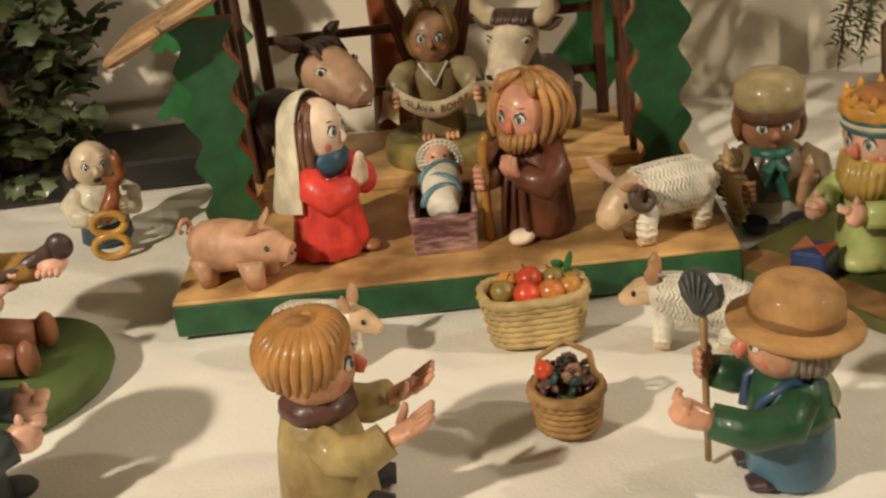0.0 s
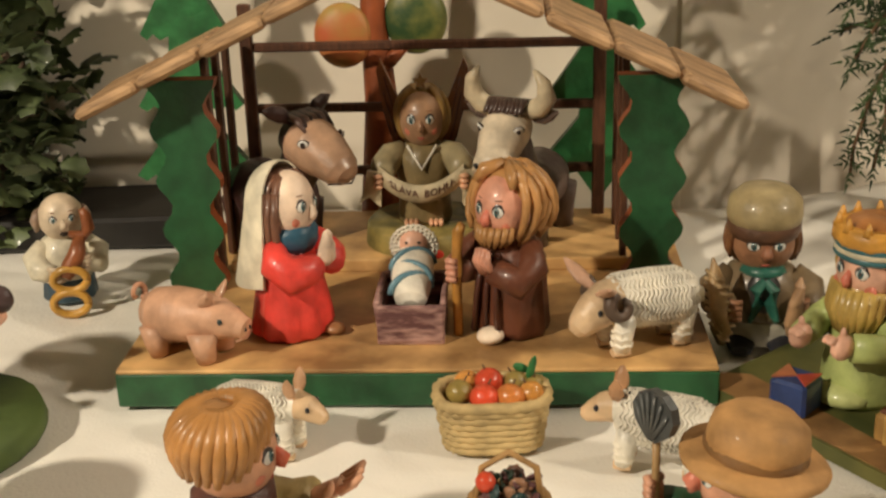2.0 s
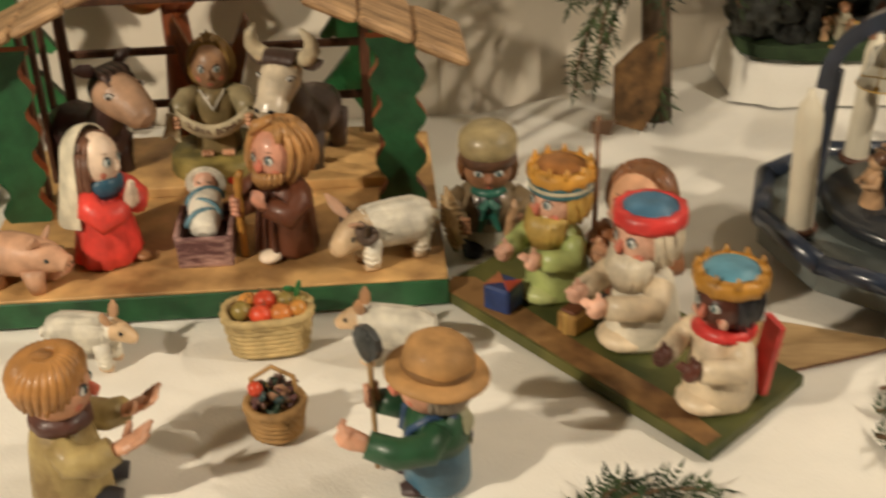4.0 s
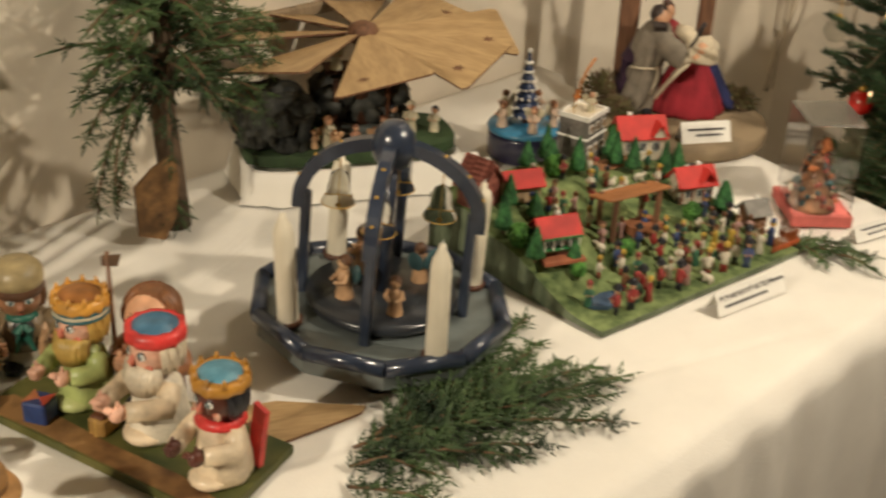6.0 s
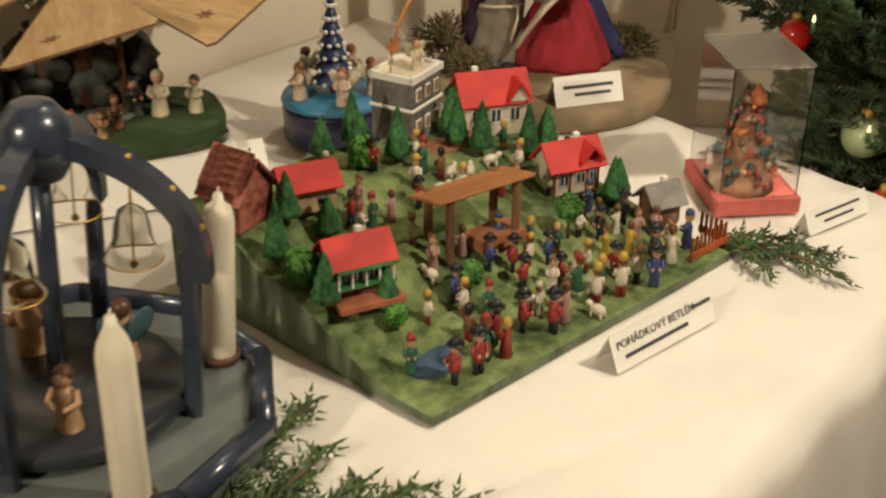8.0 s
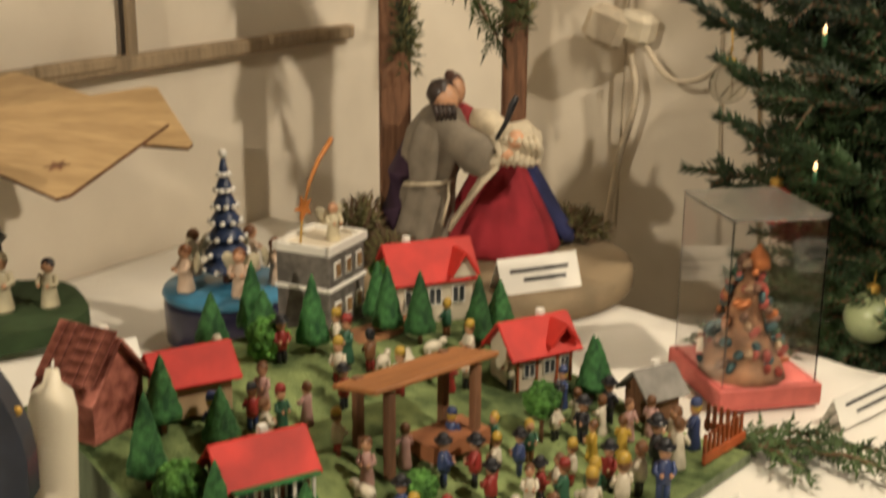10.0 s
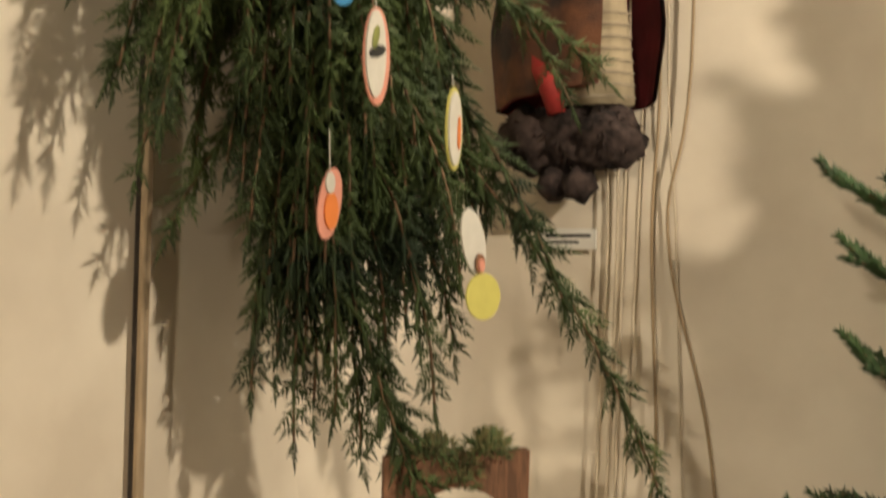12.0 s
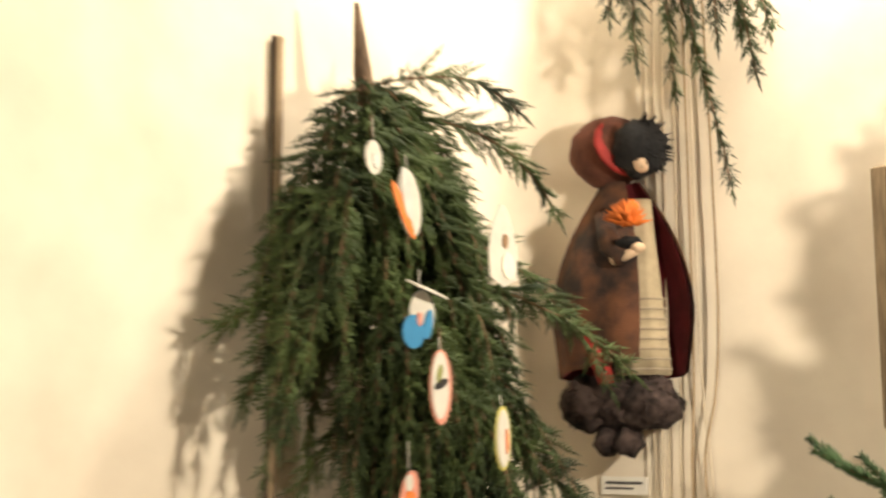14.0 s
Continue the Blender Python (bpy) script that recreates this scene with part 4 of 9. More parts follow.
def villager(coat, trousers, hairc, skin=FLESH, hat=None, brim=0.0, beard=None, scarf=None, tall=1.0, arms=((-1, 0.9), (1, 0.9)), sleeve=None, apron=None, nose=0.95, seated=False, extra=None, hairlen=1.0, slim=1.0, robe=False):
    """A squat painted figure with a big head, facing -y, about 12 cm tall."""
    me = Mesh()
    sleeve = sleeve or coat
    if robe:
        me.lathe([(0.028, 0.001), (0.031, 0.006), (0.030, 0.022), (0.026, 0.045), (0.022, 0.060), (0.012, 0.072)], coat, seg=28, squash=1.05, wave=0.035, waves=7)
        me.ell((0.0, -0.020, 0.008), (0.024, 0.022, 0.010), trousers)
        me.ell((0.0, 0.020, 0.006), (0.018, 0.022, 0.007), apron or trousers)
    elif seated:
        for s in (-1, 1):
            me.tube([(s * 0.012, 0.0, 0.012), (s * 0.016, -0.03, 0.014), (s * 0.018, -0.056, 0.011)], [0.013, 0.012, 0.010], trousers, seg=10)
            me.ell((s * 0.019, -0.063, 0.013), (0.008, 0.007, 0.013), apron or trousers)
        me.lathe([(0.026, 0.001), (0.029, 0.012), (0.028, 0.035), (0.024, 0.058), (0.012, 0.072)], coat, seg=24, squash=0.85)
    else:
        me.lathe([(0.027, 0.001), (0.029, 0.006), (0.027, 0.028), (0.026, 0.030)], trousers, seg=24, squash=0.85)
        me.lathe([(0.029, 0.028), (0.030, 0.034), (0.027, 0.055), (0.014, 0.072)], coat, seg=24, squash=0.85)
        if apron:
            me.ell((0, -0.021, 0.030), (0.018, 0.008, 0.028), apron)
        for s in (-1, 1):
            me.ell((s * 0.013, -0.022, 0.005), (0.011, 0.015, 0.006), BLACK if not apron else trousers)
    h = 0.094
    face(me, (0, -0.004, h), (0.024, 0.023, 0.025), skin, nose_size=nose)
    for s in (-1, 1):
        me.ell((s * 0.0145, -0.0190, h - 0.010), (0.0055, 0.0022, 0.0055), FLESH2 if skin is not FLESH2 else NOSE, seg=10, rings=6)
    if hairc:
        hair(me, (0, 0.002, h + 0.001), (0.0255, 0.0245, 0.026), hairc, lo=-0.55 * hairlen, face=62, strands=26)
    if beard:
        for k in range(11):
            a = math.radians(-155 + 130 * k / 10)
            me.tube([(0.021 * math.cos(a), -0.004 + 0.021 * math.sin(a), h - 0.010), (0.021 * math.cos(a), -0.006 + 0.024 * math.sin(a), h - 0.024), (0.016 * math.cos(a), -0.006 + 0.022 * math.sin(a), h - 0.040)], [0.006, 0.0066, 0.003], beard, seg=6)
        me.ell((0, -0.020, h - 0.018), (0.016, 0.008, 0.014), beard)
    if scarf:
        me.lathe([(0.020, -0.004), (0.024, 0.002), (0.020, 0.008)], scarf, at=(0, -0.002, 0.070), seg=18, squash=0.95)
    if hat:
        if brim:
            me.lathe([(0.024, -0.003), (brim, -0.004), (brim + 0.002, 0.0), (brim, 0.003), (0.026, 0.004)], hat, at=(0, 0.002, h + 0.012), seg=28)
        me.lathe([(0.0265, -0.002), (0.027, 0.006), (0.024, 0.018), (0.016, 0.024), (0.002, 0.0255)], hat, at=(0, 0.002, h + 0.010), seg=24)
    for s, reach in arms:
        arm(me, (s * 0.023, -0.002, 0.062), (s * 0.034, -0.012 * reach, 0.048), (s * (0.030 - 0.010 * abs(reach)), -0.040 * reach, 0.052), sleeve, skin, 0.0105, 0.009)
    me.move(Matrix.Diagonal((slim, slim, 1, 1)))
    if extra:
        extra(me)
    return me.move(Matrix.Scale(tall, 4))


FIG = "carved nativity figures"
B = 0.776
thing("mother_figure", mother().move(Matrix.Diagonal((0.86, 0.92, 1, 1))), nat(-0.080, 0.064, B, 62), "carved praying woman figure in red gown and white veil", "figurine", FIG)
thing("father_figure", joseph().move(Matrix.Diagonal((0.93, 0.93, 1, 1))), nat(0.068, 0.064, B, -38), "carved bearded man figure in brown robe with staff", "figurine", FIG)
manger(nat(0.002, 0.064, B, 0), "small plum-washed wooden manger on the stable floor")
thing("child_figure", child(), nat(0.002, 0.068, B + 0.004, 0), "carved swaddled infant figure with blue bands in manger", "figurine", FIG)
thing("pig_figure", pig(), nat(-0.140, 0.028, B, 71), "carved pink pig figure with curly tail", "figurine", "carved animals")
thing("ram_figure", sheep(WHITE, paint(0.58, 0.42, 0.26), True, 0.98, paint(0.50, 0.30, 0.20)), nat(0.150, 0.034, B, -66), "carved white ram figure with brown curled horns", "figurine", "carved animals")
thing("donkey_figure", beast(paint(0.055, 0.025, 0.022), paint(0.03, 0.014, 0.012), paint(0.44, 0.27, 0.17), False), nat(-0.086, 0.190, B, 50) @ Matrix.Diagonal((1.04, 1.0, 0.96, 1)), "carved dark brown donkey figure with pale muzzle", "figurine", "carved animals")
thing("bull_figure", beast(paint(0.12, 0.085, 0.07), paint(0.07, 0.04, 0.03), paint(0.70, 0.60, 0.45), True), nat(0.068, 0.188, B, -24) @ Matrix.Diagonal((1.02, 1.02, 0.97, 1)), "carved grey bull figure with pale face and horns", "figurine", "carved animals")
ped = Mesh().lathe([(0.047, 0), (0.048, 0.002), (0.046, 0.024), (0.043, 0.0275), (0.0, 0.0275)], mat("painted_olive_drum", (0.10, 0.095, 0.03), 0.5, 0.4, 50, 0.3, second=(0.22, 0.17, 0.05), coat=0.2), seg=30, cap=False)
ped.ell((0.012, -0.046, 0.013), (0.004, 0.0015, 0.0035), paint(0.62, 0.05, 0.03)).ell((-0.014, -0.0445, 0.015), (0.006, 0.0015, 0.003), paint(0.5, 0.3, 0.06))
thing("pedestal", ped, nat(0.002, 0.215, B), "round olive-painted wooden pedestal with red flowers", "pedestal")
ang = thing("angel_figure", angel_figure(), nat(0.002, 0.212, B + 0.0275, 0) @ Matrix.Diagonal((0.94, 0.96, 1.0, 1)), "carved golden-haired angel figure holding a lettered ribbon", "figurine", FIG)
words = text_mesh("·SLÁVA  BOHU·", 0.0080, paint(0.10, 0.04, 0.03))
words.v = [(x, y - 0.0404 + 0.008 * (x / 0.034) ** 2, z + 0.0318 + 0.014 * (x / 0.034) ** 2) for x, y, z in words.v]
thing("ribbon_lettering", words, nat(0.002, 0.212, B + 0.0275) @ Matrix.Diagonal((0.94, 0.96, 1.0, 1)), "dark painted words on the angel's ribbon", "lettering")

# ---- the stable ----
stable = thing("stable", None, nat(0, 0, TOP), "open wooden nativity stable with green posts and base", "nativity stable")
part("base_board", Mesh().box((0.006, 0.143, 0.0115), (0.384, 0.286, 0.023), GREENP, bevel=0.001), stable, "dark green painted base")
part("stage_floor", Mesh().box((0.006, 0.143, 0.0245), (0.383, 0.285, 0.003), STAGEWOOD, bevel=0.0008), stable, "brown stained stage floor")
part("rear_step", Mesh().box((0.006, 0.225, 0.031), (0.30, 0.115, 0.010), STAGEWOOD, bevel=0.001), stable)


def wavy_post(s):
    me = Mesh()
    n = 26
    left, right = [], []
    for i in range(n + 1):
        z = 0.158 * i / n
        w = 0.0175 + 0.0035 * math.sin(i * 1.02) + 0.004 * i / n
        right.append((w - 0.002 + 0.002 * math.sin(i * 1.02 + 1), z))
        left.append((-w - 0.0015 * math.sin(i * 1.02), z))
    mm = pose(0, 0.004, 0, 90, 0, 0)
    me.prism([(x, z) for x, z in left] + [(x, z) for x, z in right[::-1]], -0.006, 0.006, GREENP, mm, edge=REDEDGE)
    return me


part("post", wavy_post(-1), stable, "wavy dark green post", pose(-0.160, 0.135, 0.026))
part("post", wavy_post(1), stable, "wavy dark green post", pose(0.166, 0.135, 0.026, 0, 0, 180))


for s in (-1, 1):
    for k in range(5):
        part("roof_log", Mesh().box((0, 0.026, 0), (0.0478, 0.094 - 0.003 * (k % 2), 0.0090), ROOFLOG, rot=(0, 0, 0.8 * (-1) ** k), bevel=0.003), stable, "split pine roof log", pose(s * 0.114, 0.116, 0.219, 0, s * 25, 0) @ pose(-0.098 + 0.049 * k, 0, 0.0006 * (k % 2)))
    for k in range(3):
        part("side_slat", Mesh().box((0, 0, 0), (0.005, 0.010, 0.165), DARKWOOD, bevel=0.001), stable, "", pose(s * 0.152, 0.175 + 0.035 * k, 0.110))
    part("rear_post", Mesh().box((0, 0, 0), (0.010, 0.008, 0.19), DARKWOOD, bevel=0.001), stable, "", pose(s * 0.140, 0.270, 0.118))
for z in (0.075, 0.128, 0.178):
    part("rear_bar", Mesh().box((0, 0, 0), (0.29, 0.006, 0.0075), DARKWOOD, bevel=0.0015), stable, "", pose(0.0, 0.272, z))


def toy_fir(name, h, w, tiers, at, turn=0):
    """A flat carved fir with a notched outline."""
    me = Mesh()
    out = []
    for k in range(tiers):
        z0, z1 = h * k / tiers, h * (k + 1) / tiers
        w0 = w * (1 - 0.75 * k / tiers)
        out += [(w0 * 0.30 + 0.002, z0 + 0.002)] + [(w0 * (0.55 + 0.15 * j), z0 + (0.004 if j % 2 else -0.001)) for j in range(4)] + [(w0 * 0.32, z0 + (z1 - z0) * 0.8)]
    out.append((0, h))
    poly = [(-0.003, -0.02), (0.003, -0.02)] + out + [(-x, z) for x, z in reversed(out[:-1])]
    me.prism(poly, -0.005, 0.005, GREENP2, pose(0, 0, 0, 90, 0, 0), edge=GREENP)
    return me


part("side_fir", toy_fir("fir", 0.30, 0.052, 5, None), stable, "flat carved green fir", pose(-0.196, 0.30, 0.062))
part("side_fir", toy_fir("fir", 0.30, 0.052, 5, None), stable, "flat carved green fir", pose(0.142, 0.30, 0.062))
trunk = Mesh().tube([(0, 0, 0), (0.002, 0, 0.12), (-0.002, 0, 0.2), (0.003, 0, 0.28), (0.0, 0, 0.33)], [0.022, 0.014, 0.0105, 0.009, 0.006], REDEDGE)
trunk.tube([(0, -0.004, 0.150), (0.012, -0.006, 0.160), (0.024, -0.008, 0.172)], [0.007, 0.006, 0.0045], REDEDGE)
tre = thing("carved_apple_tree", None, nat(-0.040, 0.308, TOP), "carved tree with red trunk and painted round crowns", "carved tree")
part("trunk", trunk, tre, "red-brown trunk")
for c, r, m in (((-0.026, -0.008, 0.181), 0.024, mat("mottled_apple", (0.46, 0.36, 0.09), 0.5, 0.2, 34, 0.3, second=(0.42, 0.10, 0.035))),
                ((0.033, 0.0, 0.192), 0.026, mat("mottled_green_crown", (0.05, 0.12, 0.04), 0.45, 0.4, 40, 0.3, second=(0.22, 0.20, 0.05), coat=0.2)),
                ((0.004, 0.0, 0.300), 0.036, mat("mottled_green_crown", (0.05, 0.13, 0.04), 0.45, 0.4, 40, 0.3, second=(0.20, 0.20, 0.05), coat=0.2))):
    part("crown", Mesh().ell(c, (r, 0.010, r * 1.12), m, seg=20, rings=14), tre)

# ---- shepherds and players round the stable ----
STRAW = paint(0.42, 0.23, 0.085, 0.7, 0.05)
GREY = mat("grey_carved_hair", (0.26, 0.21, 0.16), 0.6, 0.25, 90, 0.3)
GINGER = paint(0.42, 0.20, 0.06)


def boy():
    """A boy with a mop of carved ginger hair who stretches out both arms."""
    me = Mesh()
    coat, scarf, skin = mat("mottled_tan_coat", (0.30, 0.20, 0.075), 0.5, 0.3, 45, 0.3, 200, second=(0.40, 0.31, 0.13), coat=0.15), paint(0.10, 0.042, 0.032), paint(0.64, 0.34, 0.21)
    me.lathe([(0.0285, 0.001), (0.0300, 0.005), (0.0285, 0.022), (0.0255, 0.044), (0.0210, 0.060), (0.011, 0.067)], coat, seg=28, squash=0.92, wave=0.025, waves=8)
    me.lathe([(0.013, -0.007), (0.0215, -0.001), (0.0205, 0.006), (0.014, 0.010)], scarf, at=(0, -0.002, 0.0645), seg=22, wave=0.04, waves=7)
    for s in (-1, 1):
        me.loft([(s * 0.013, 0.0, 0.005, 0.007, 0.004), (s * 0.014, -0.020, 0.007, 0.011, 0.007), (s * 0.015, -0.036, 0.005, 0.008, 0.005)], BLACK, seg=12)
        me.tube([(s * 0.020, 0.0, 0.057), (s * 0.0270, -0.010, 0.048), (s * 0.0255, -0.026, 0.046), (s * 0.022, -0.038, 0.052)], [0.009, 0.0120, 0.0115, 0.0100], coat, seg=12)
        me.loft([(s * 0.022, -0.038, 0.051, 0.006, 0.004), (s * 0.0215, -0.046, 0.0545, 0.0085, 0.0042), (s * 0.021, -0.053, 0.0585, 0.0080, 0.0036), (s * 0.0205, -0.056, 0.060, 0.005, 0.0025)], skin, seg=12)
        for k in range(4):
            me.tube([(s * 0.021 + 0.0045 * (k - 1.5), -0.052, 0.0580), (s * 0.021 + 0.0050 * (k - 1.5), -0.060, 0.0635), (s * 0.021 + 0.0046 * (k - 1.5), -0.064, 0.0690 - 0.001 * abs(k - 1.5))], [0.0026, 0.0025, 0.0016], skin, seg=6)
        me.tube([(s * 0.014, -0.045, 0.0550), (s * 0.011, -0.048, 0.0620), (s * 0.0105, -0.049, 0.0660)], [0.0028, 0.0026, 0.0016], skin, seg=6)
    c, r = (0, -0.003, 0.089), (0.0225, 0.0225, 0.0230)
    face(me, c, r, skin, nose=paint(0.70, 0.16, 0.09), nose_size=1.05)
    rnd = random.Random(4)
    for k in range(30):
        a = math.radians(-90 + 360 * (k + 0.5) / 30)
        front = max(0.0, -math.sin(a))
        lo = (-0.30 + 0.62 * front ** 1.5) + rnd.uniform(-0.07, 0.05)
        pts, rad = [], []
        for q in range(8):
            t = q / 7
            el = math.radians(74) * (1 - t) + lo * t
            w = 1.06 + 0.16 * math.sin(math.pi * min(1, t * 1.15)) + (0.04 * rnd.random() if q == 7 else 0)
            aa = a + 0.30 * (1 - t)
            pts.append((c[0] + r[0] * w * math.cos(el) * math.cos(aa), c[1] + 0.003 + r[1] * w * math.cos(el) * math.sin(aa), c[2] + 0.002 + r[2] * w * math.sin(el)))
            rad.append(0.0036 * (0.75 + 0.55 * math.sin(math.pi * t) - 0.25 * t))
        me.tube(pts, rad, GINGER, seg=7)
    me.ell((0, 0.002, 0.095), (0.0240, 0.0240, 0.0205), GINGER, seg=18)
    me.ell((-0.002, 0.004, 0.1135), (0.009, 0.009, 0.004), paint(0.34, 0.16, 0.05), wave=0.2, waves=5)
    return me


def farmer():
    """A farmer in straw hat and blue overalls with a fan-shaped wooden rake."""
    me = Mesh()
    green, blue, strap, shirt, skin = paint(0.022, 0.080, 0.036), paint(0.055, 0.135, 0.20), paint(0.035, 0.075, 0.16), paint(0.34, 0.33, 0.21), paint(0.64, 0.33, 0.21)
    me.lathe([(0.0245, 0.001), (0.0265, 0.004), (0.0260, 0.024), (0.0250, 0.036), (0.0235, 0.046)], blue, seg=28, squash=0.92)
    me.lathe([(0.0252, 0.036), (0.0256, 0.044), (0.0215, 0.060), (0.011, 0.068)], green, seg=26, squash=0.92)
    me.loft([(0.004, 0.022, 0.038, 0.010, 0.003), (0.004, 0.0225, 0.048, 0.013, 0.004), (0.003, 0.0185, 0.058, 0.010, 0.004), (0.002, 0.013, 0.064, 0.004, 0.002)], shirt, seg=12)
    for s in (-1, 1):
        me.tube([(s * 0.010, -0.0235, 0.040), (s * 0.014, -0.0200, 0.056), (s * 0.0150, -0.004, 0.0660), (s * 0.012, 0.012, 0.0615), (s * 0.004, 0.0225, 0.047), (s * 0.001, 0.0245, 0.036)], 0.0030, strap, seg=7, flat=0.6)
        me.loft([(s * 0.011, 0.004, 0.003, 0.007, 0.003), (s * 0.012, -0.020, 0.004, 0.010, 0.004), (s * 0.012, -0.028, 0.003, 0.006, 0.003)], paint(0.05, 0.03, 0.03), seg=10)
    me.tube([(0.019, 0.0, 0.058), (0.0280, -0.010, 0.049), (0.0275, -0.030, 0.047), (0.022, -0.050, 0.054)], [0.010, 0.0125, 0.0115, 0.0098], green, seg=12)
    me.tube([(-0.019, 0.0, 0.058), (-0.0275, -0.010, 0.050), (-0.0260, -0.024, 0.050), (-0.020, -0.036, 0.058)], [0.010, 0.0120, 0.0110, 0.0095], green, seg=12)
    me.loft([(0.022, -0.050, 0.054, 0.006, 0.006), (0.0205, -0.058, 0.057, 0.0065, 0.0080), (0.0195, -0.065, 0.061, 0.0058, 0.0085), (0.019, -0.069, 0.064, 0.003, 0.005)], skin, seg=12)
    for k in range(4):
        me.tube([(0.0245, -0.061, 0.0545 + 0.0038 * k), (0.0180, -0.0675, 0.0570 + 0.0038 * k), (0.0135, -0.0640, 0.0585 + 0.0038 * k)], 0.0023, skin, seg=6)
        me.tube([(-0.0235, -0.038, 0.0590 + 0.0042 * k), (-0.0190, -0.0465, 0.0600 + 0.0042 * k), (-0.0130, -0.0450, 0.0605 + 0.0042 * k)], 0.0025, skin, seg=6)
    me.tube([(-0.0175, -0.0415, 0.001), (-0.0178, -0.0420, 0.06), (-0.0180, -0.0425, 0.104)], 0.0021, paint(0.42, 0.26, 0.11), seg=8)
    tool = paint(0.055, 0.060, 0.060)
    fan = Matrix.Translation((-0.018, -0.0435, 0.098)) @ pose(0, 0, 0, 90, 0, 30) @ Matrix.Scale(0.82, 4)
    me.prism([(-0.004, -0.003), (0.004, -0.003), (0.015, 0.006), (0.0195, 0.016), (0.017, 0.025), (0.009, 0.0305), (-0.002, 0.031), (-0.012, 0.026), (-0.018, 0.016), (-0.015, 0.006)], -0.003, 0.003, tool, fan)
    for k in range(6):
        g = math.radians(40 + 20 * k)
        me.tube([fan @ Vector((0.004 * math.cos(g), 0.001, q)) for q in (0.0038,)] + [fan @ Vector((0.019 * math.cos(g), 0.002 + 0.027 * math.sin(g), 0.0034))], 0.0013, paint(0.10, 0.105, 0.10), seg=6)
    c, r = (0, -0.004, 0.085), (0.0215, 0.0215, 0.0230)
    face(me, c, r, skin, nose=paint(0.66, 0.22, 0.14), nose_size=1.45)
    hair(me, (0, 0.002, 0.086), (0.0230, 0.0230, 0.0235), GREY, lo=-0.62, face=68, strands=24, messy=0.5)
    tilt = pose(0, 0.002, 0.0950, -7, 0, 0)
    for prof in ([(0.020, -0.003), (0.0330, -0.0055), (0.0365, -0.0035), (0.0368, -0.001), (0.0340, 0.001), (0.0240, 0.0035)], [(0.0248, 0.000), (0.0252, 0.010), (0.0235, 0.018), (0.0170, 0.0235), (0.0070, 0.0245), (0.0005, 0.0240)]):
        hat = Mesh().lathe(prof, STRAW, seg=32, wave=0.012, waves=5)
        me.add([tilt @ Vector(p) for p in hat.v], hat.f, STRAW)
    band = Mesh().lathe([(0.0252, 0.001), (0.0260, 0.004), (0.0250, 0.008)], paint(0.20, 0.105, 0.04), seg=30, cap=False)
    me.add([tilt @ Vector(p) for p in band.v], band.f, paint(0.20, 0.105, 0.04))
    return me


thing("boy_figure", boy(), nat(-0.065, -0.205, TOP, 90) @ Matrix.Scale(0.95, 4), "carved boy figure with ginger hair in tan coat", "figurine", FIG)
thing("farmer_figure", farmer(), nat(0.174, -0.214, TOP, -86) @ Matrix.Scale(0.92, 4), "carved farmer figure in straw hat and green jacket", "figurine", FIG)


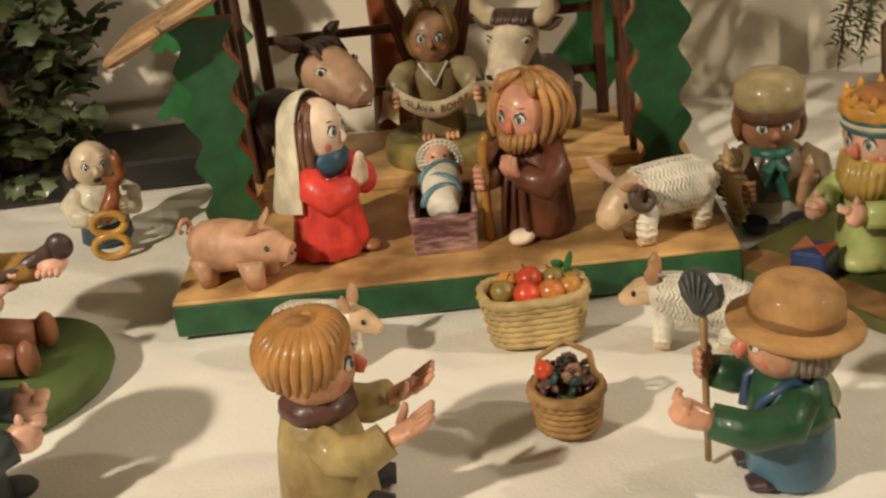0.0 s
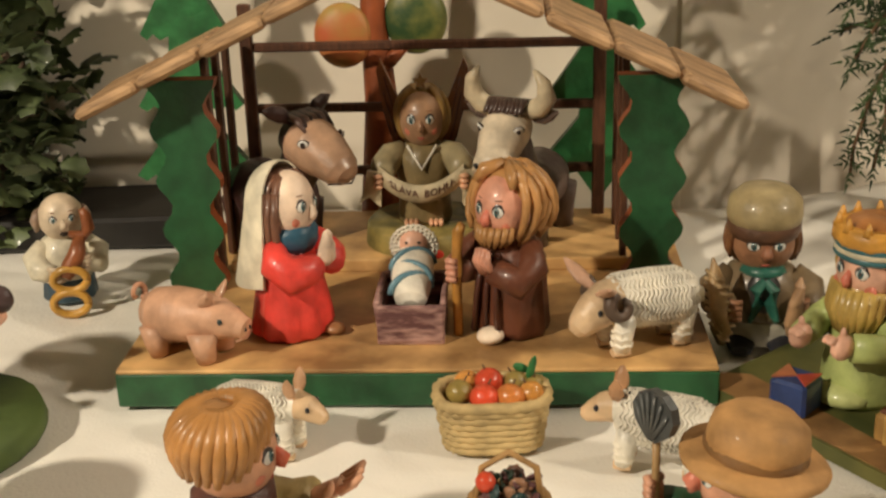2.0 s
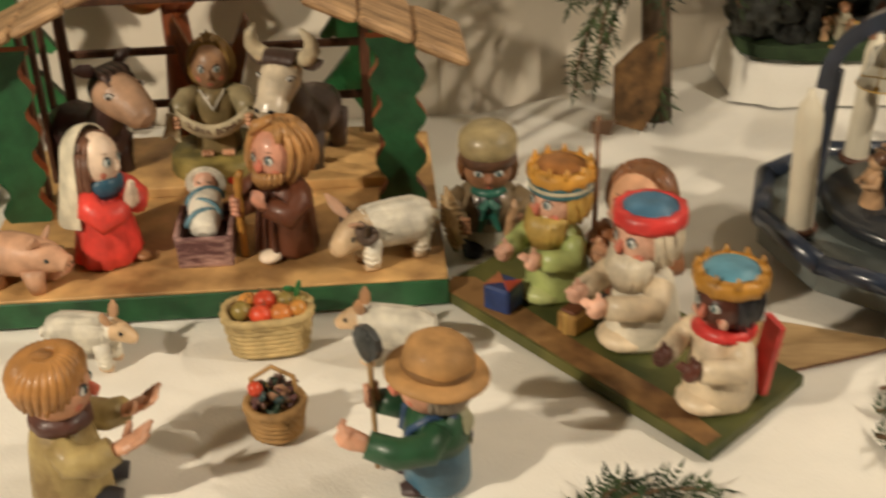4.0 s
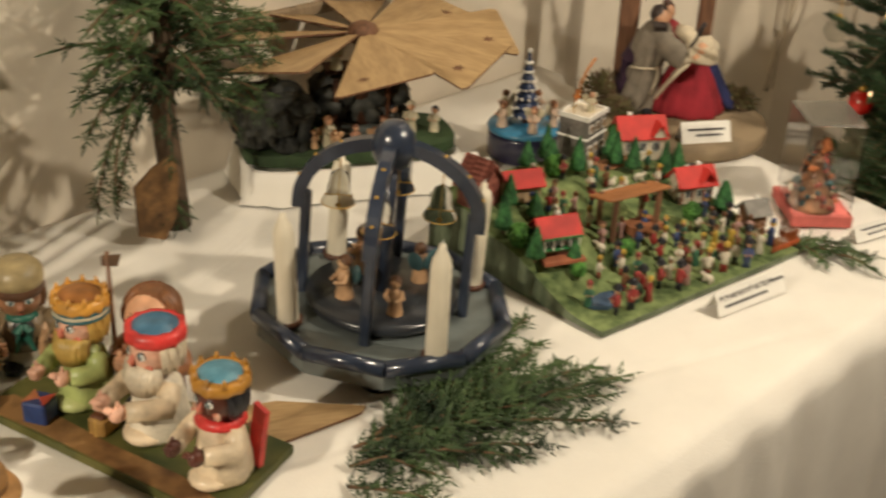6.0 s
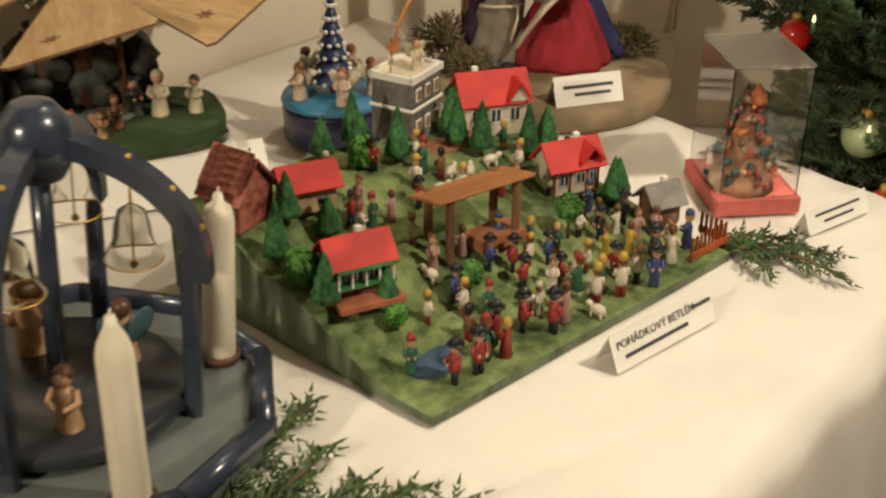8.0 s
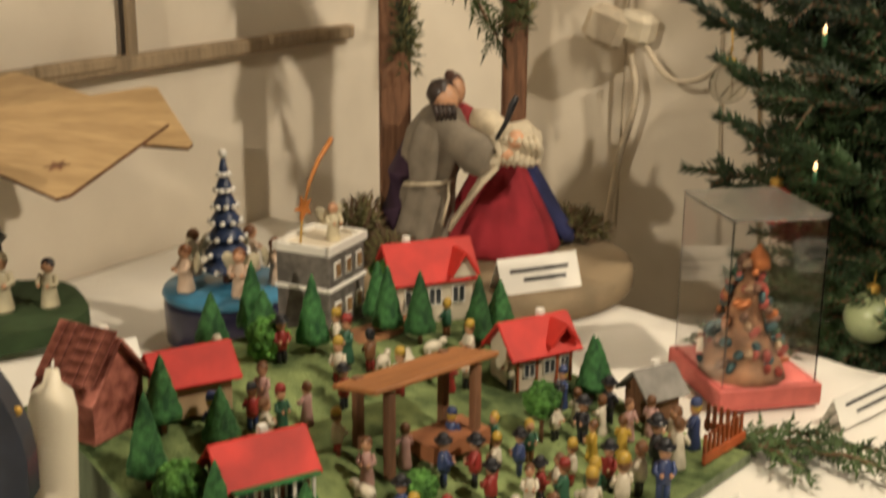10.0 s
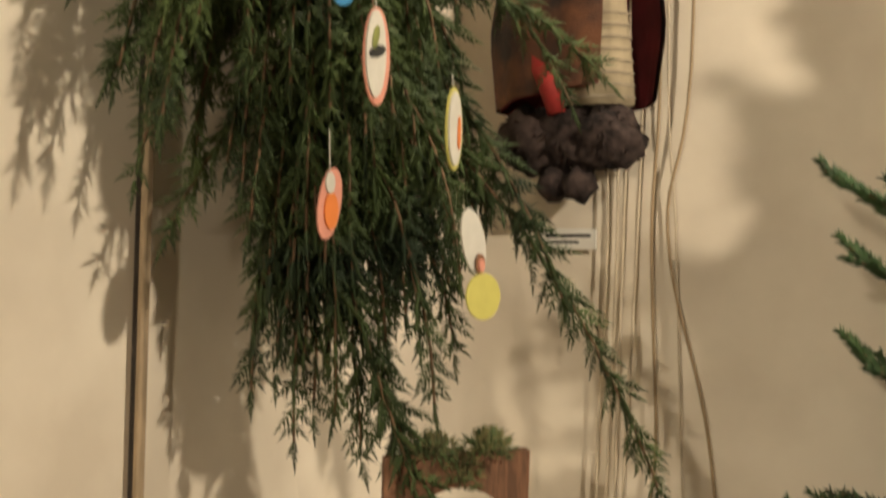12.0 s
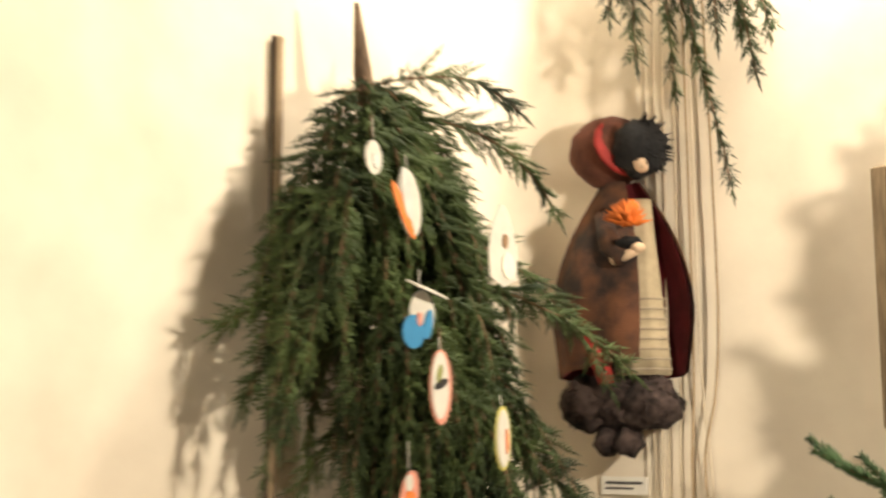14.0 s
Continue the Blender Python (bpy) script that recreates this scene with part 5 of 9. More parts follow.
def baker():
    """A squat man in a cap who holds two long loaves."""
    me = Mesh()
    coat, vest, skin, hairc = paint(0.17, 0.12, 0.065), paint(0.03, 0.028, 0.026), paint(0.34, 0.17, 0.09), paint(0.17, 0.075, 0.03)
    cap, band, green, cloth = paint(0.34, 0.27, 0.14), paint(0.12, 0.06, 0.035), paint(0.025, 0.12, 0.085), paint(0.46, 0.43, 0.35)
    me.lathe([(0.026, 0.003), (0.028, 0.006), (0.027, 0.020), (0.025, 0.024)], cloth, seg=30, squash=0.85, wave=0.04, waves=14)
    for s in (-1, 1):
        me.loft([(s * 0.013, 0.004, 0.004, 0.008, 0.004), (s * 0.014, -0.016, 0.006, 0.012, 0.006), (s * 0.015, -0.033, 0.004, 0.008, 0.004)], BLACK, seg=12)
    me.lathe([(0.026, 0.020), (0.030, 0.026), (0.030, 0.044), (0.024, 0.058), (0.012, 0.064)], coat, seg=26, squash=0.85)
    me.ell((0, -0.018, 0.042), (0.014, 0.009, 0.020), vest)
    c, r = (0, -0.004, 0.079), (0.0225, 0.0210, 0.0225)
    face(me, c, r, skin, nose=paint(0.30, 0.13, 0.07), nose_size=1.2, eye=1.05, cheek=False)
    hair(me, (0, 0.003, 0.080), (0.0235, 0.0230, 0.0225), hairc, lo=-0.55, face=62, strands=24)
    me.lathe([(0.0245, -0.004), (0.0265, 0.0), (0.0262, 0.008), (0.0240, 0.010)], band, at=(0, -0.001, 0.0895), rot=(6, 0, 0), seg=28)
    me.lathe([(0.0258, 0.004), (0.0272, 0.012), (0.0260, 0.022), (0.0190, 0.029), (0.0060, 0.032), (0.0005, 0.0322)], cap, at=(0, -0.001, 0.0890), rot=(4, 0, 0), seg=28)
    me.lathe([(0.012, -0.004), (0.0175, 0.0), (0.012, 0.005)], green, at=(0, -0.008, 0.059), seg=18)
    for s in (-1, 1):
        me.loft([(0, -0.026, 0.056, 0.004, 0.003), (s * 0.007, -0.029, 0.050, 0.0055, 0.003), (s * 0.004, -0.029, 0.040, 0.0050, 0.0025), (s * 0.008, -0.027, 0.028, 0.0060, 0.002), (s * 0.009, -0.0265, 0.024, 0.002, 0.001)], green, seg=9)
        me.tube([(s * 0.022, -0.002, 0.054), (s * 0.034, -0.008, 0.045), (s * 0.034, -0.022, 0.038), (s * 0.026, -0.033, 0.040)], [0.009, 0.0115, 0.0110, 0.0090], coat, seg=12)
        for k in range(4):
            me.tube([(s * 0.029, -0.034, 0.033 + 0.0042 * k), (s * 0.025, -0.0425, 0.0335 + 0.0042 * k), (s * 0.017, -0.0435, 0.034 + 0.0042 * k)], 0.0024, skin, seg=6)
    crust = paint(0.44, 0.29, 0.14)
    me.loft([(-0.030, -0.038, 0.012, 0.003, 0.002), (-0.031, -0.040, 0.024, 0.0095, 0.006), (-0.033, -0.040, 0.044, 0.0115, 0.0070), (-0.036, -0.039, 0.062, 0.0085, 0.0055), (-0.0385, -0.038, 0.078, 0.001, 0.001)], crust, seg=14)
    for k in range(9):
        z = 0.020 + 0.0058 * k
        w = 0.0112 * math.sin(math.pi * (0.16 + 0.66 * k / 8))
        x = -0.0308 - 0.00006 * (k ** 2.2)
        me.tube([(x - w, -0.0385, z + 0.003), (x, -0.0478, z), (x + w, -0.0400, z - 0.004)], 0.0016, paint(0.52, 0.37, 0.20), seg=6)
    me.loft([(0.018, -0.037, 0.020, 0.003, 0.002), (0.019, -0.041, 0.030, 0.0068, 0.005), (0.020, -0.043, 0.046, 0.0070, 0.005), (0.0215, -0.043, 0.060, 0.0045, 0.0035), (0.022, -0.042, 0.066, 0.001, 0.001)], paint(0.40, 0.24, 0.13), seg=12)
    return me


thing("baker_figure", baker(), nat(0.240, 0.100, TOP, -4) @ Matrix.Scale(0.94, 4), "carved man figure in cap holding two long loaves", "figurine", FIG)


def horn_player():
    """A bald old man who blows a twisted horn."""
    me = Mesh()
    shirt, blue, skin, tuft = paint(0.60, 0.55, 0.42), paint(0.035, 0.075, 0.11), paint(0.62, 0.50, 0.36), paint(0.26, 0.18, 0.13)
    brass, wood = paint(0.50, 0.27, 0.05, 0.35, 0.4), paint(0.24, 0.075, 0.025)
    me.lathe([(0.022, 0.001), (0.024, 0.004), (0.022, 0.024), (0.021, 0.027)], blue, seg=24, squash=0.85, wave=0.05, waves=10)
    me.lathe([(0.024, 0.024), (0.0275, 0.030), (0.0265, 0.046), (0.020, 0.060), (0.010, 0.066)], shirt, seg=26, squash=0.85, wave=0.02, waves=9)
    c, r = (0, -0.003, 0.081), (0.0205, 0.0195, 0.0220)
    face(me, c, r, skin, nose=skin, nose_size=1.0, eye=0.85, cheek=False)
    me.patch(c, r, 0, -34, 14, 10, LASH, 0.04)
    for s in (-1, 1):
        for k in range(6):
            a = math.radians(8 + 15 * k)
            x, y = s * 0.0205 * math.cos(a), 0.0205 * math.sin(a) - 0.006
            me.tube([(x, y, 0.088), (x * 1.14, y * 1.1, 0.080), (x * 1.10, y * 1.05, 0.070)], [0.0036, 0.0046, 0.0020], tuft, seg=7)
        me.tube([(s * 0.018, -0.002, 0.056), (s * 0.0285, -0.009, 0.046), (s * 0.0260, -0.023, 0.039), (s * 0.015, -0.032, 0.041 + 0.004 * s)], [0.008, 0.0110, 0.0105, 0.0085], shirt, seg=12)
        for k in range(4):
            me.tube([(s * 0.0195, -0.033, 0.035 + 0.004 * k + 0.004 * s), (s * 0.014, -0.0415, 0.036 + 0.004 * k + 0.004 * s), (s * 0.006, -0.0400, 0.037 + 0.004 * k + 0.004 * s)], 0.0023, skin, seg=6)
    me.tube([(0.004, -0.026, 0.071), (0.016, -0.031, 0.069), (0.021, -0.031, 0.076), (0.020, -0.030, 0.088), (0.017, -0.030, 0.094)], [0.003, 0.005, 0.006, 0.005, 0.003], wood, seg=9)
    me.tube([(0.012, -0.033, 0.070), (0.008, -0.038, 0.056), (0.0, -0.040, 0.044), (-0.006, -0.041, 0.036)], [0.005, 0.008, 0.0085, 0.006], wood, seg=9)
    for c2, rr in (((-0.002, -0.045, 0.034), 0.0145), ((-0.004, -0.046, 0.012), 0.0150)):
        pts = [(c2[0] + rr * math.cos(a), c2[1] - 0.004 * math.cos(a), c2[2] + rr * 0.72 * math.sin(a)) for a in (2 * math.pi * k / 20 for k in range(21))]
        me.tube(pts, 0.0038, brass, seg=8)
    return me


thing("horn_player_figure", horn_player(), nat(-0.278, 0.186, TOP, 24) @ Matrix.Scale(0.84, 4), "carved bald horn player figure in white shirt", "figurine", FIG)
thing("lamb_figure", sheep(WHITE, paint(0.60, 0.42, 0.25), False, 0.88, paint(0.48, 0.26, 0.13)), nat(0.149, -0.074, TOP, -106), "carved white lamb figure on the tablecloth", "figurine", "carved animals")
thing("lamb_figure", sheep(WHITE, paint(0.60, 0.42, 0.25), False, 0.82, paint(0.55, 0.32, 0.18)), nat(-0.078, -0.054, TOP, 74), "carved white lamb figure with raised ears", "figurine", "carved animals")

# ---- baskets ----
WICKER = mat("pale_wicker", (0.50, 0.37, 0.17), 0.7, 0.25, 90, 0.4)
WICKER2 = mat("brown_wicker", (0.36, 0.21, 0.08), 0.7, 0.3, 90, 0.4)


def basket(rx, ry, h, flare, m, square=0.5):
    """A woven basket: staves, and rows of weave that pass in and out."""
    me = Mesh()
    n = 44

    def ring(k, grow):
        a = 2 * math.pi * k / n
        c, s = math.cos(a), math.sin(a)
        e = 1 - square * 0.55
        return Vector((rx * grow * math.copysign(abs(c) ** e, c), ry * grow * math.copysign(abs(s) ** e, s), 0))
    rows = int(h / 0.0042)
    for j in range(rows + 1):
        g = 1 + flare * j / rows
        pts = []
        for k in range(n + 1):
            p = ring(k % n, g * (1 + 0.022 * (1 if (k + j) % 2 else -1)))
            pts.append((p.x, p.y, 0.003 + (h - 0.003) * j / rows))
        me.tube(pts, 0.0026 if j < rows else 0.0036, m, seg=6)
    base = [ring(k, 0.97) for k in range(n)]
    me.add([(p.x, p.y, 0.001) for p in base] + [(p.x * 0.98, p.y * 0.98, h * 0.62) for p in base], [tuple(reversed(range(n))), tuple(range(n, 2 * n))], m, False)
    return me


fb = thing("fruit_basket", None, nat(0.056, -0.044, TOP, 4), "oblong pale wicker basket full of apples", "basket")
part("wickerwork", basket(0.028, 0.018, 0.032, 0.16, WICKER, 0.7), fb, kind="stuff")
rnd = random.Random(3)
FR = [paint(0.60, 0.07, 0.03, 0.3, 0.5), paint(0.58, 0.20, 0.05, 0.3, 0.4), paint(0.30, 0.22, 0.06, 0.35, 0.4), paint(0.60, 0.27, 0.06, 0.3, 0.4)]
for k, (x, y, z, r, c) in enumerate(((-0.004, -0.010, 0.034, 0.0092, 0), (0.011, -0.009, 0.034, 0.0088, 1), (-0.019, -0.003, 0.034, 0.0085, 2), (0.023, -0.004, 0.034, 0.0078, 3), (-0.002, 0.006, 0.037, 0.0088, 0), (0.014, 0.008, 0.035, 0.008, 2), (-0.015, 0.010, 0.034, 0.008, 3), (0.025, 0.009, 0.033, 0.007, 2))):
    f = Mesh().ell((0, 0, 0), (r, r, r * 0.9), FR[c], seg=14, rings=10).tube([(0, 0, r * 0.8), (0.001, 0, r * 1.25)], 0.0006, TWIG, seg=5)
    thing("apple", f, nat(0.056, -0.044, TOP) @ pose(x, y, z, 20 * (k % 3) - 20, 15, 40 * k), "tiny glossy painted apple in wicker basket", "apple", "apples in the basket")
part("leaf", Mesh().ell((0.024, 0.006, 0.044), (0.0025, 0.001, 0.009), GREENP2, rot=(0, 15, 0)).ell((0.018, 0.008, 0.044), (0.006, 0.001, 0.0028), GREENP2, rot=(0, 30, 20)), fb, "green leaf")
hb = thing("herb_basket", None, nat(0.066, -0.152, TOP, 0), "round brown wicker basket of berries and dried herbs", "basket")
part("wickerwork", basket(0.0165, 0.0165, 0.024, 0.16, WICKER2, 0.0), hb, kind="stuff")
part("handle", Mesh().tube([(-0.017, 0, 0.022), (-0.014, 0, 0.045), (0, 0, 0.054), (0.014, 0, 0.045), (0.017, 0, 0.022)], 0.0018, WICKER2), hb)
fill = Mesh()
for k in range(70):
    a, r = rnd.random() * 6.28, 0.015 * math.sqrt(rnd.random())
    c = rnd.choice([paint(0.03, 0.06, 0.035), paint(0.10, 0.04, 0.04), paint(0.14, 0.07, 0.05), paint(0.30, 0.16, 0.09), paint(0.02, 0.05, 0.05)])
    fill.ell((r * math.cos(a), r * math.sin(a), 0.024 + 0.012 * rnd.random()), (0.0018 + 0.003 * rnd.random(), 0.0012 + 0.001 * rnd.random(), 0.003 + 0.003 * rnd.random()), c, rot=(rnd.random() * 90, rnd.random() * 90, rnd.random() * 360), seg=6, rings=4)
fill.ell((-0.012, -0.004, 0.039), 0.0055, FR[0], seg=10, rings=7)
part("herb_filling", fill, hb, "dried herbs and a red berry", kind="stuff")
# ---- the kings on their board ----
board = Mesh()
board.prism([(0.181, -0.060), (0.246, -0.336), (0.357, -0.298), (0.292, -0.022)], 0.0, 0.009, mat("painted_meadow_board", (0.035, 0.060, 0.016), 0.6, 0.35, 18, 0.5, second=(0.10, 0.095, 0.025)))
board.prism([(0.183, -0.066), (0.200, -0.128), (0.219, -0.212), (0.238, -0.292), (0.246, -0.330), (0.262, -0.326), (0.258, -0.268), (0.238, -0.190), (0.226, -0.120), (0.214, -0.062), (0.198, -0.052)], 0.009, 0.0094, mat("brown_path_paint", (0.13, 0.055, 0.022), 0.6, 0.4, 40, 0.4, second=(0.22, 0.12, 0.045)))
thing("painted_board", board, pose(0, 0, TOP), "flat painted green and brown board under the kings", "board")
KB = TOP + 0.009


def crown_cap(colour, top, r=0.0275, h=0.106, teeth=10):
    def add(me):
        me.lathe([(r, 0), (r * 1.06, 0.004), (r * 1.04, 0.013), (r * 0.80, 0.014), (r * 0.78, 0.006)], colour, at=(0, 0.002, h), seg=24, wave=0.05, waves=teeth)
        me.ell((0, 0.002, h + 0.008), (r * 0.90, r * 0.90, 0.0125), top)
        for k in range(teeth if teeth < 12 else 0):
            a = 2 * math.pi * k / teeth
            me.lathe([(0.0042, 0), (0.001, 0.009)], colour, at=(r * 0.95 * math.cos(a), 0.002 + r * 0.95 * math.sin(a), h + 0.011), seg=6)
    return add


def striped_crown(me):
    crown_cap(paint(0.58, 0.29, 0.05), paint(0.30, 0.12, 0.03), h=0.112, teeth=11)(me)
    for z, m in ((0.1050, paint(0.04, 0.13, 0.15)), (0.1085, paint(0.55, 0.50, 0.36)), (0.1120, paint(0.04, 0.13, 0.15))):
        me.lathe([(0.0268, -0.002), (0.0285, 0.0), (0.0275, 0.002)], m, at=(0, 0.002, z), seg=26, cap=False)


ORANGE, CROWN = paint(0.60, 0.28, 0.03), paint(0.62, 0.045, 0.04)
PALE = paint(0.66, 0.54, 0.38)
thing("king_figure", villager(paint(0.36, 0.42, 0.15), paint(0.40, 0.44, 0.18), paint(0.50, 0.32, 0.08), FLESH2, beard=paint(0.50, 0.34, 0.09), tall=0.90, slim=0.92, arms=((-1, 1.2), (1, 1.0)), robe=True, extra=striped_crown), pose(0.262, -0.112, KB, 0, 0, -78), "kneeling carved king figure with orange crown and blond beard", "figurine", "carved kings")
thing("king_figure", villager(paint(0.68, 0.62, 0.50), PALE, paint(0.66, 0.58, 0.44), FLESH2, beard=paint(0.68, 0.60, 0.46), tall=0.94, slim=0.94, arms=((-1, 1.3), (1, 1.3)), sleeve=PALE, apron=paint(0.6, 0.08, 0.03), robe=True, extra=crown_cap(CROWN, paint(0.06, 0.16, 0.26), teeth=14)), pose(0.283, -0.200, KB, 0, 0, -86), "kneeling carved king figure with red crown and white beard", "figurine", "carved kings")


def shawl(me):
    crown_cap(paint(0.42, 0.20, 0.03), paint(0.09, 0.24, 0.32))(me)
    me.prism([(0.006, 0.0), (0.024, 0.0), (0.027, 0.062), (0.010, 0.068)], -0.003, 0.003, CROWN, Matrix.Translation((0, 0.028, 0.004)) @ pose(0, 0, 0, 82, 0, 0))
    me.lathe([(0.018, 0), (0.026, 0.004), (0.018, 0.010)], CROWN, at=(0, 0, 0.064), seg=18)


thing("king_figure", villager(PALE, PALE, BLACK, paint(0.10, 0.03, 0.018), tall=0.88, slim=0.92, arms=((-1, 1.2), (1, 1.1)), robe=True, extra=shawl), pose(0.286, -0.290, KB, 0, 0, -82), "kneeling dark carved king figure with blue cap and red shawl", "figurine", "carved kings")


def pennant(me):
    me.tube([(-0.030, -0.02, 0.02), (-0.030, -0.02, 0.165)], 0.0022, paint(0.20, 0.10, 0.05), seg=7)
    me.prism([(0, 0), (0.020, 0.005), (0.016, -0.008), (0.0, -0.010)], -0.001, 0.001, paint(0.14, 0.08, 0.045), Matrix.Translation((-0.036, -0.02, 0.16)) @ pose(0, 0, 0, 90, 0, 0))


thing("page_figure", villager(paint(0.30, 0.13, 0.06), paint(0.20, 0.08, 0.04), paint(0.20, 0.085, 0.035), FLESH, tall=0.98, arms=((-1, 0.6), (1, 0.8)), hairlen=1.3, extra=pennant), pose(0.318, -0.142, TOP, 0, 0, -60), "carved page figure with brown bob holding a pennant", "figurine", "carved kings")
gift = Mesh().box((0, 0, 0.011), (0.024, 0.024, 0.022), paint(0.03, 0.06, 0.20), bevel=0.002)
gift.prism([(-0.011, -0.011), (0.011, -0.011), (0, 0)], 0.022, 0.0232, paint(0.62, 0.10, 0.06)).prism([(0.011, 0.011), (-0.011, 0.011), (0, 0)], 0.022, 0.0232, paint(0.62, 0.22, 0.10))
thing("gift_box", gift, pose(0.213, -0.112, KB, 0, 0, 28), "small blue gift box with red triangles on its lid", "gift box", "gifts of the kings")
gift2 = Mesh().box((0, 0, 0.009), (0.026, 0.018, 0.018), paint(0.42, 0.24, 0.07), bevel=0.002).box((0, 0, 0.019), (0.022, 0.014, 0.003), paint(0.16, 0.06, 0.03), bevel=0.001).box((0, 0, 0.009), (0.027, 0.005, 0.019), paint(0.55, 0.34, 0.10), bevel=0.001)
thing("gift_box", gift2, pose(0.246, -0.166, KB, 0, 0, 20), "small golden brown gift chest with dark lid", "gift box", "gifts of the kings")

# ---- figures beyond the horn player ----
thing("meadow_board", Mesh().lathe([(0.0, 0.0), (0.075, 0.0), (0.078, 0.004), (0.075, 0.012), (0.0, 0.012)], mat("dark_meadow_paint", (0.022, 0.055, 0.015), 0.6, 0.4, 22, 0.5, second=(0.065, 0.10, 0.025)), seg=26, squash=0.85, cap=False), pose(-0.296, 0.062, TOP, 0, 0, 20) @ Matrix.Diagonal((1.06, 1.06, 1.5, 1)), "rounded board painted as a dark green meadow", "board")


def fiddle(me):
    wood, coat = paint(0.085, 0.055, 0.045), paint(0.34, 0.19, 0.05)
    me.tube([(0.010, -0.026, 0.048), (0.012, -0.060, 0.062), (0.012, -0.082, 0.072)], [0.0045, 0.0040, 0.0055], wood, seg=8)
    me.ell((0.006, -0.022, 0.046), (0.018, 0.022, 0.010), paint(0.45, 0.16, 0.07), rot=(-20, 0, 0))
    me.ell((0.012, -0.088, 0.074), (0.006, 0.009, 0.009), paint(0.05, 0.03, 0.03))
    me.ell((0.014, -0.080, 0.062), (0.010, 0.010, 0.007), FLESH2)
    for k in range(4):
        me.ell((0.004, -0.074 - 0.004 * k, 0.060), (0.005, 0.0022, 0.003), FLESH2, seg=7, rings=5)
    me.tube([(0.022, -0.004, 0.064), (0.024, -0.034, 0.056), (0.016, -0.068, 0.060)], [0.013, 0.012, 0.010], coat, seg=10)


thing("player_figure", villager(paint(0.40, 0.22, 0.05), paint(0.30, 0.12, 0.06), BLACK, FLESH2, hat=paint(0.03, 0.03, 0.04), brim=0.036, tall=1.0, arms=((-1, 1.0), (1, 1.0)), seated=True, extra=fiddle), pose(-0.318, 0.082, TOP + 0.018, 0, 0, 66), "seated carved fiddler figure in black hat and tan coat", "figurine", FIG)

thing("drover_figure", villager(paint(0.03, 0.05, 0.055), paint(0.025, 0.03, 0.03), GREY, FLESH2, hat=paint(0.05, 0.04, 0.03), brim=0.036, tall=1.0, scarf=paint(0.45, 0.28, 0.05)), pose(-0.318, -0.072, TOP, 0, 0, 80), "carved herdsman figure in dark coat and brimmed hat", "figurine", FIG)

# ---- the candle pyramid ----
PC = (0.556, -0.196)
LEAN = Matrix.Rotation(math.radians(3.0), 4, Vector((0.72, 0.69, 0)))
pyr = thing("candle_pyramid", None, pose(PC[0], PC[1], TOP + 0.004) @ LEAN, "dark blue wooden candle pyramid with arches and bells", "candle pyramid")
NS = 10
RING = [(0.131 * math.cos(2 * math.pi * (k + 0.35) / NS), 0.131 * math.sin(2 * math.pi * (k + 0.35) / NS)) for k in range(NS)]
part("base_plate", Mesh().prism(RING, 0.012, 0.034, NAVYTOP), pyr, "grey-blue base plate")
for k in range(NS):
    a, b = Vector((*RING[k], 0.036)), Vector((*RING[(k + 1) % NS], 0.036))
    part("rim_bar", Mesh().tube([a * 1.0, b * 1.0], 0.0085, NAVY, seg=10), pyr, "dark blue lacquered rim bar")
for k in range(4):
    a = math.radians(45 + 90 * k)
    low = 0.052 * (0.69 * 0.10 * math.cos(a) - 0.72 * 0.10 * math.sin(a)) - 0.004
    part("foot", Mesh().lathe([(0.012, low), (0.014, low + 0.004), (0.012, 0.013)], NAVY, at=(0.10 * math.cos(a), 0.10 * math.sin(a), 0), seg=12), pyr)
part("turning_disc", Mesh().lathe([(0, 0.038), (0.076, 0.038), (0.079, 0.041), (0.079, 0.047), (0.076, 0.050), (0, 0.050)], mat("near_black_lacquer", (0.022, 0.026, 0.032), 0.3, 0.3, 30, 0.1, coat=0.4), seg=48, cap=False), pyr, "near-black turning disc")
part("shaft", Mesh().tube([(0, 0, 0.05), (0, 0, 0.20)], 0.0065, NAVY, seg=12), pyr)
part("hub", Mesh().lathe([(0.008, 0.188), (0.015, 0.191), (0.0205, 0.201), (0.0222, 0.213), (0.0195, 0.226), (0.012, 0.235), (0.006, 0.237)], NAVY, seg=20), pyr, "turned black hub")
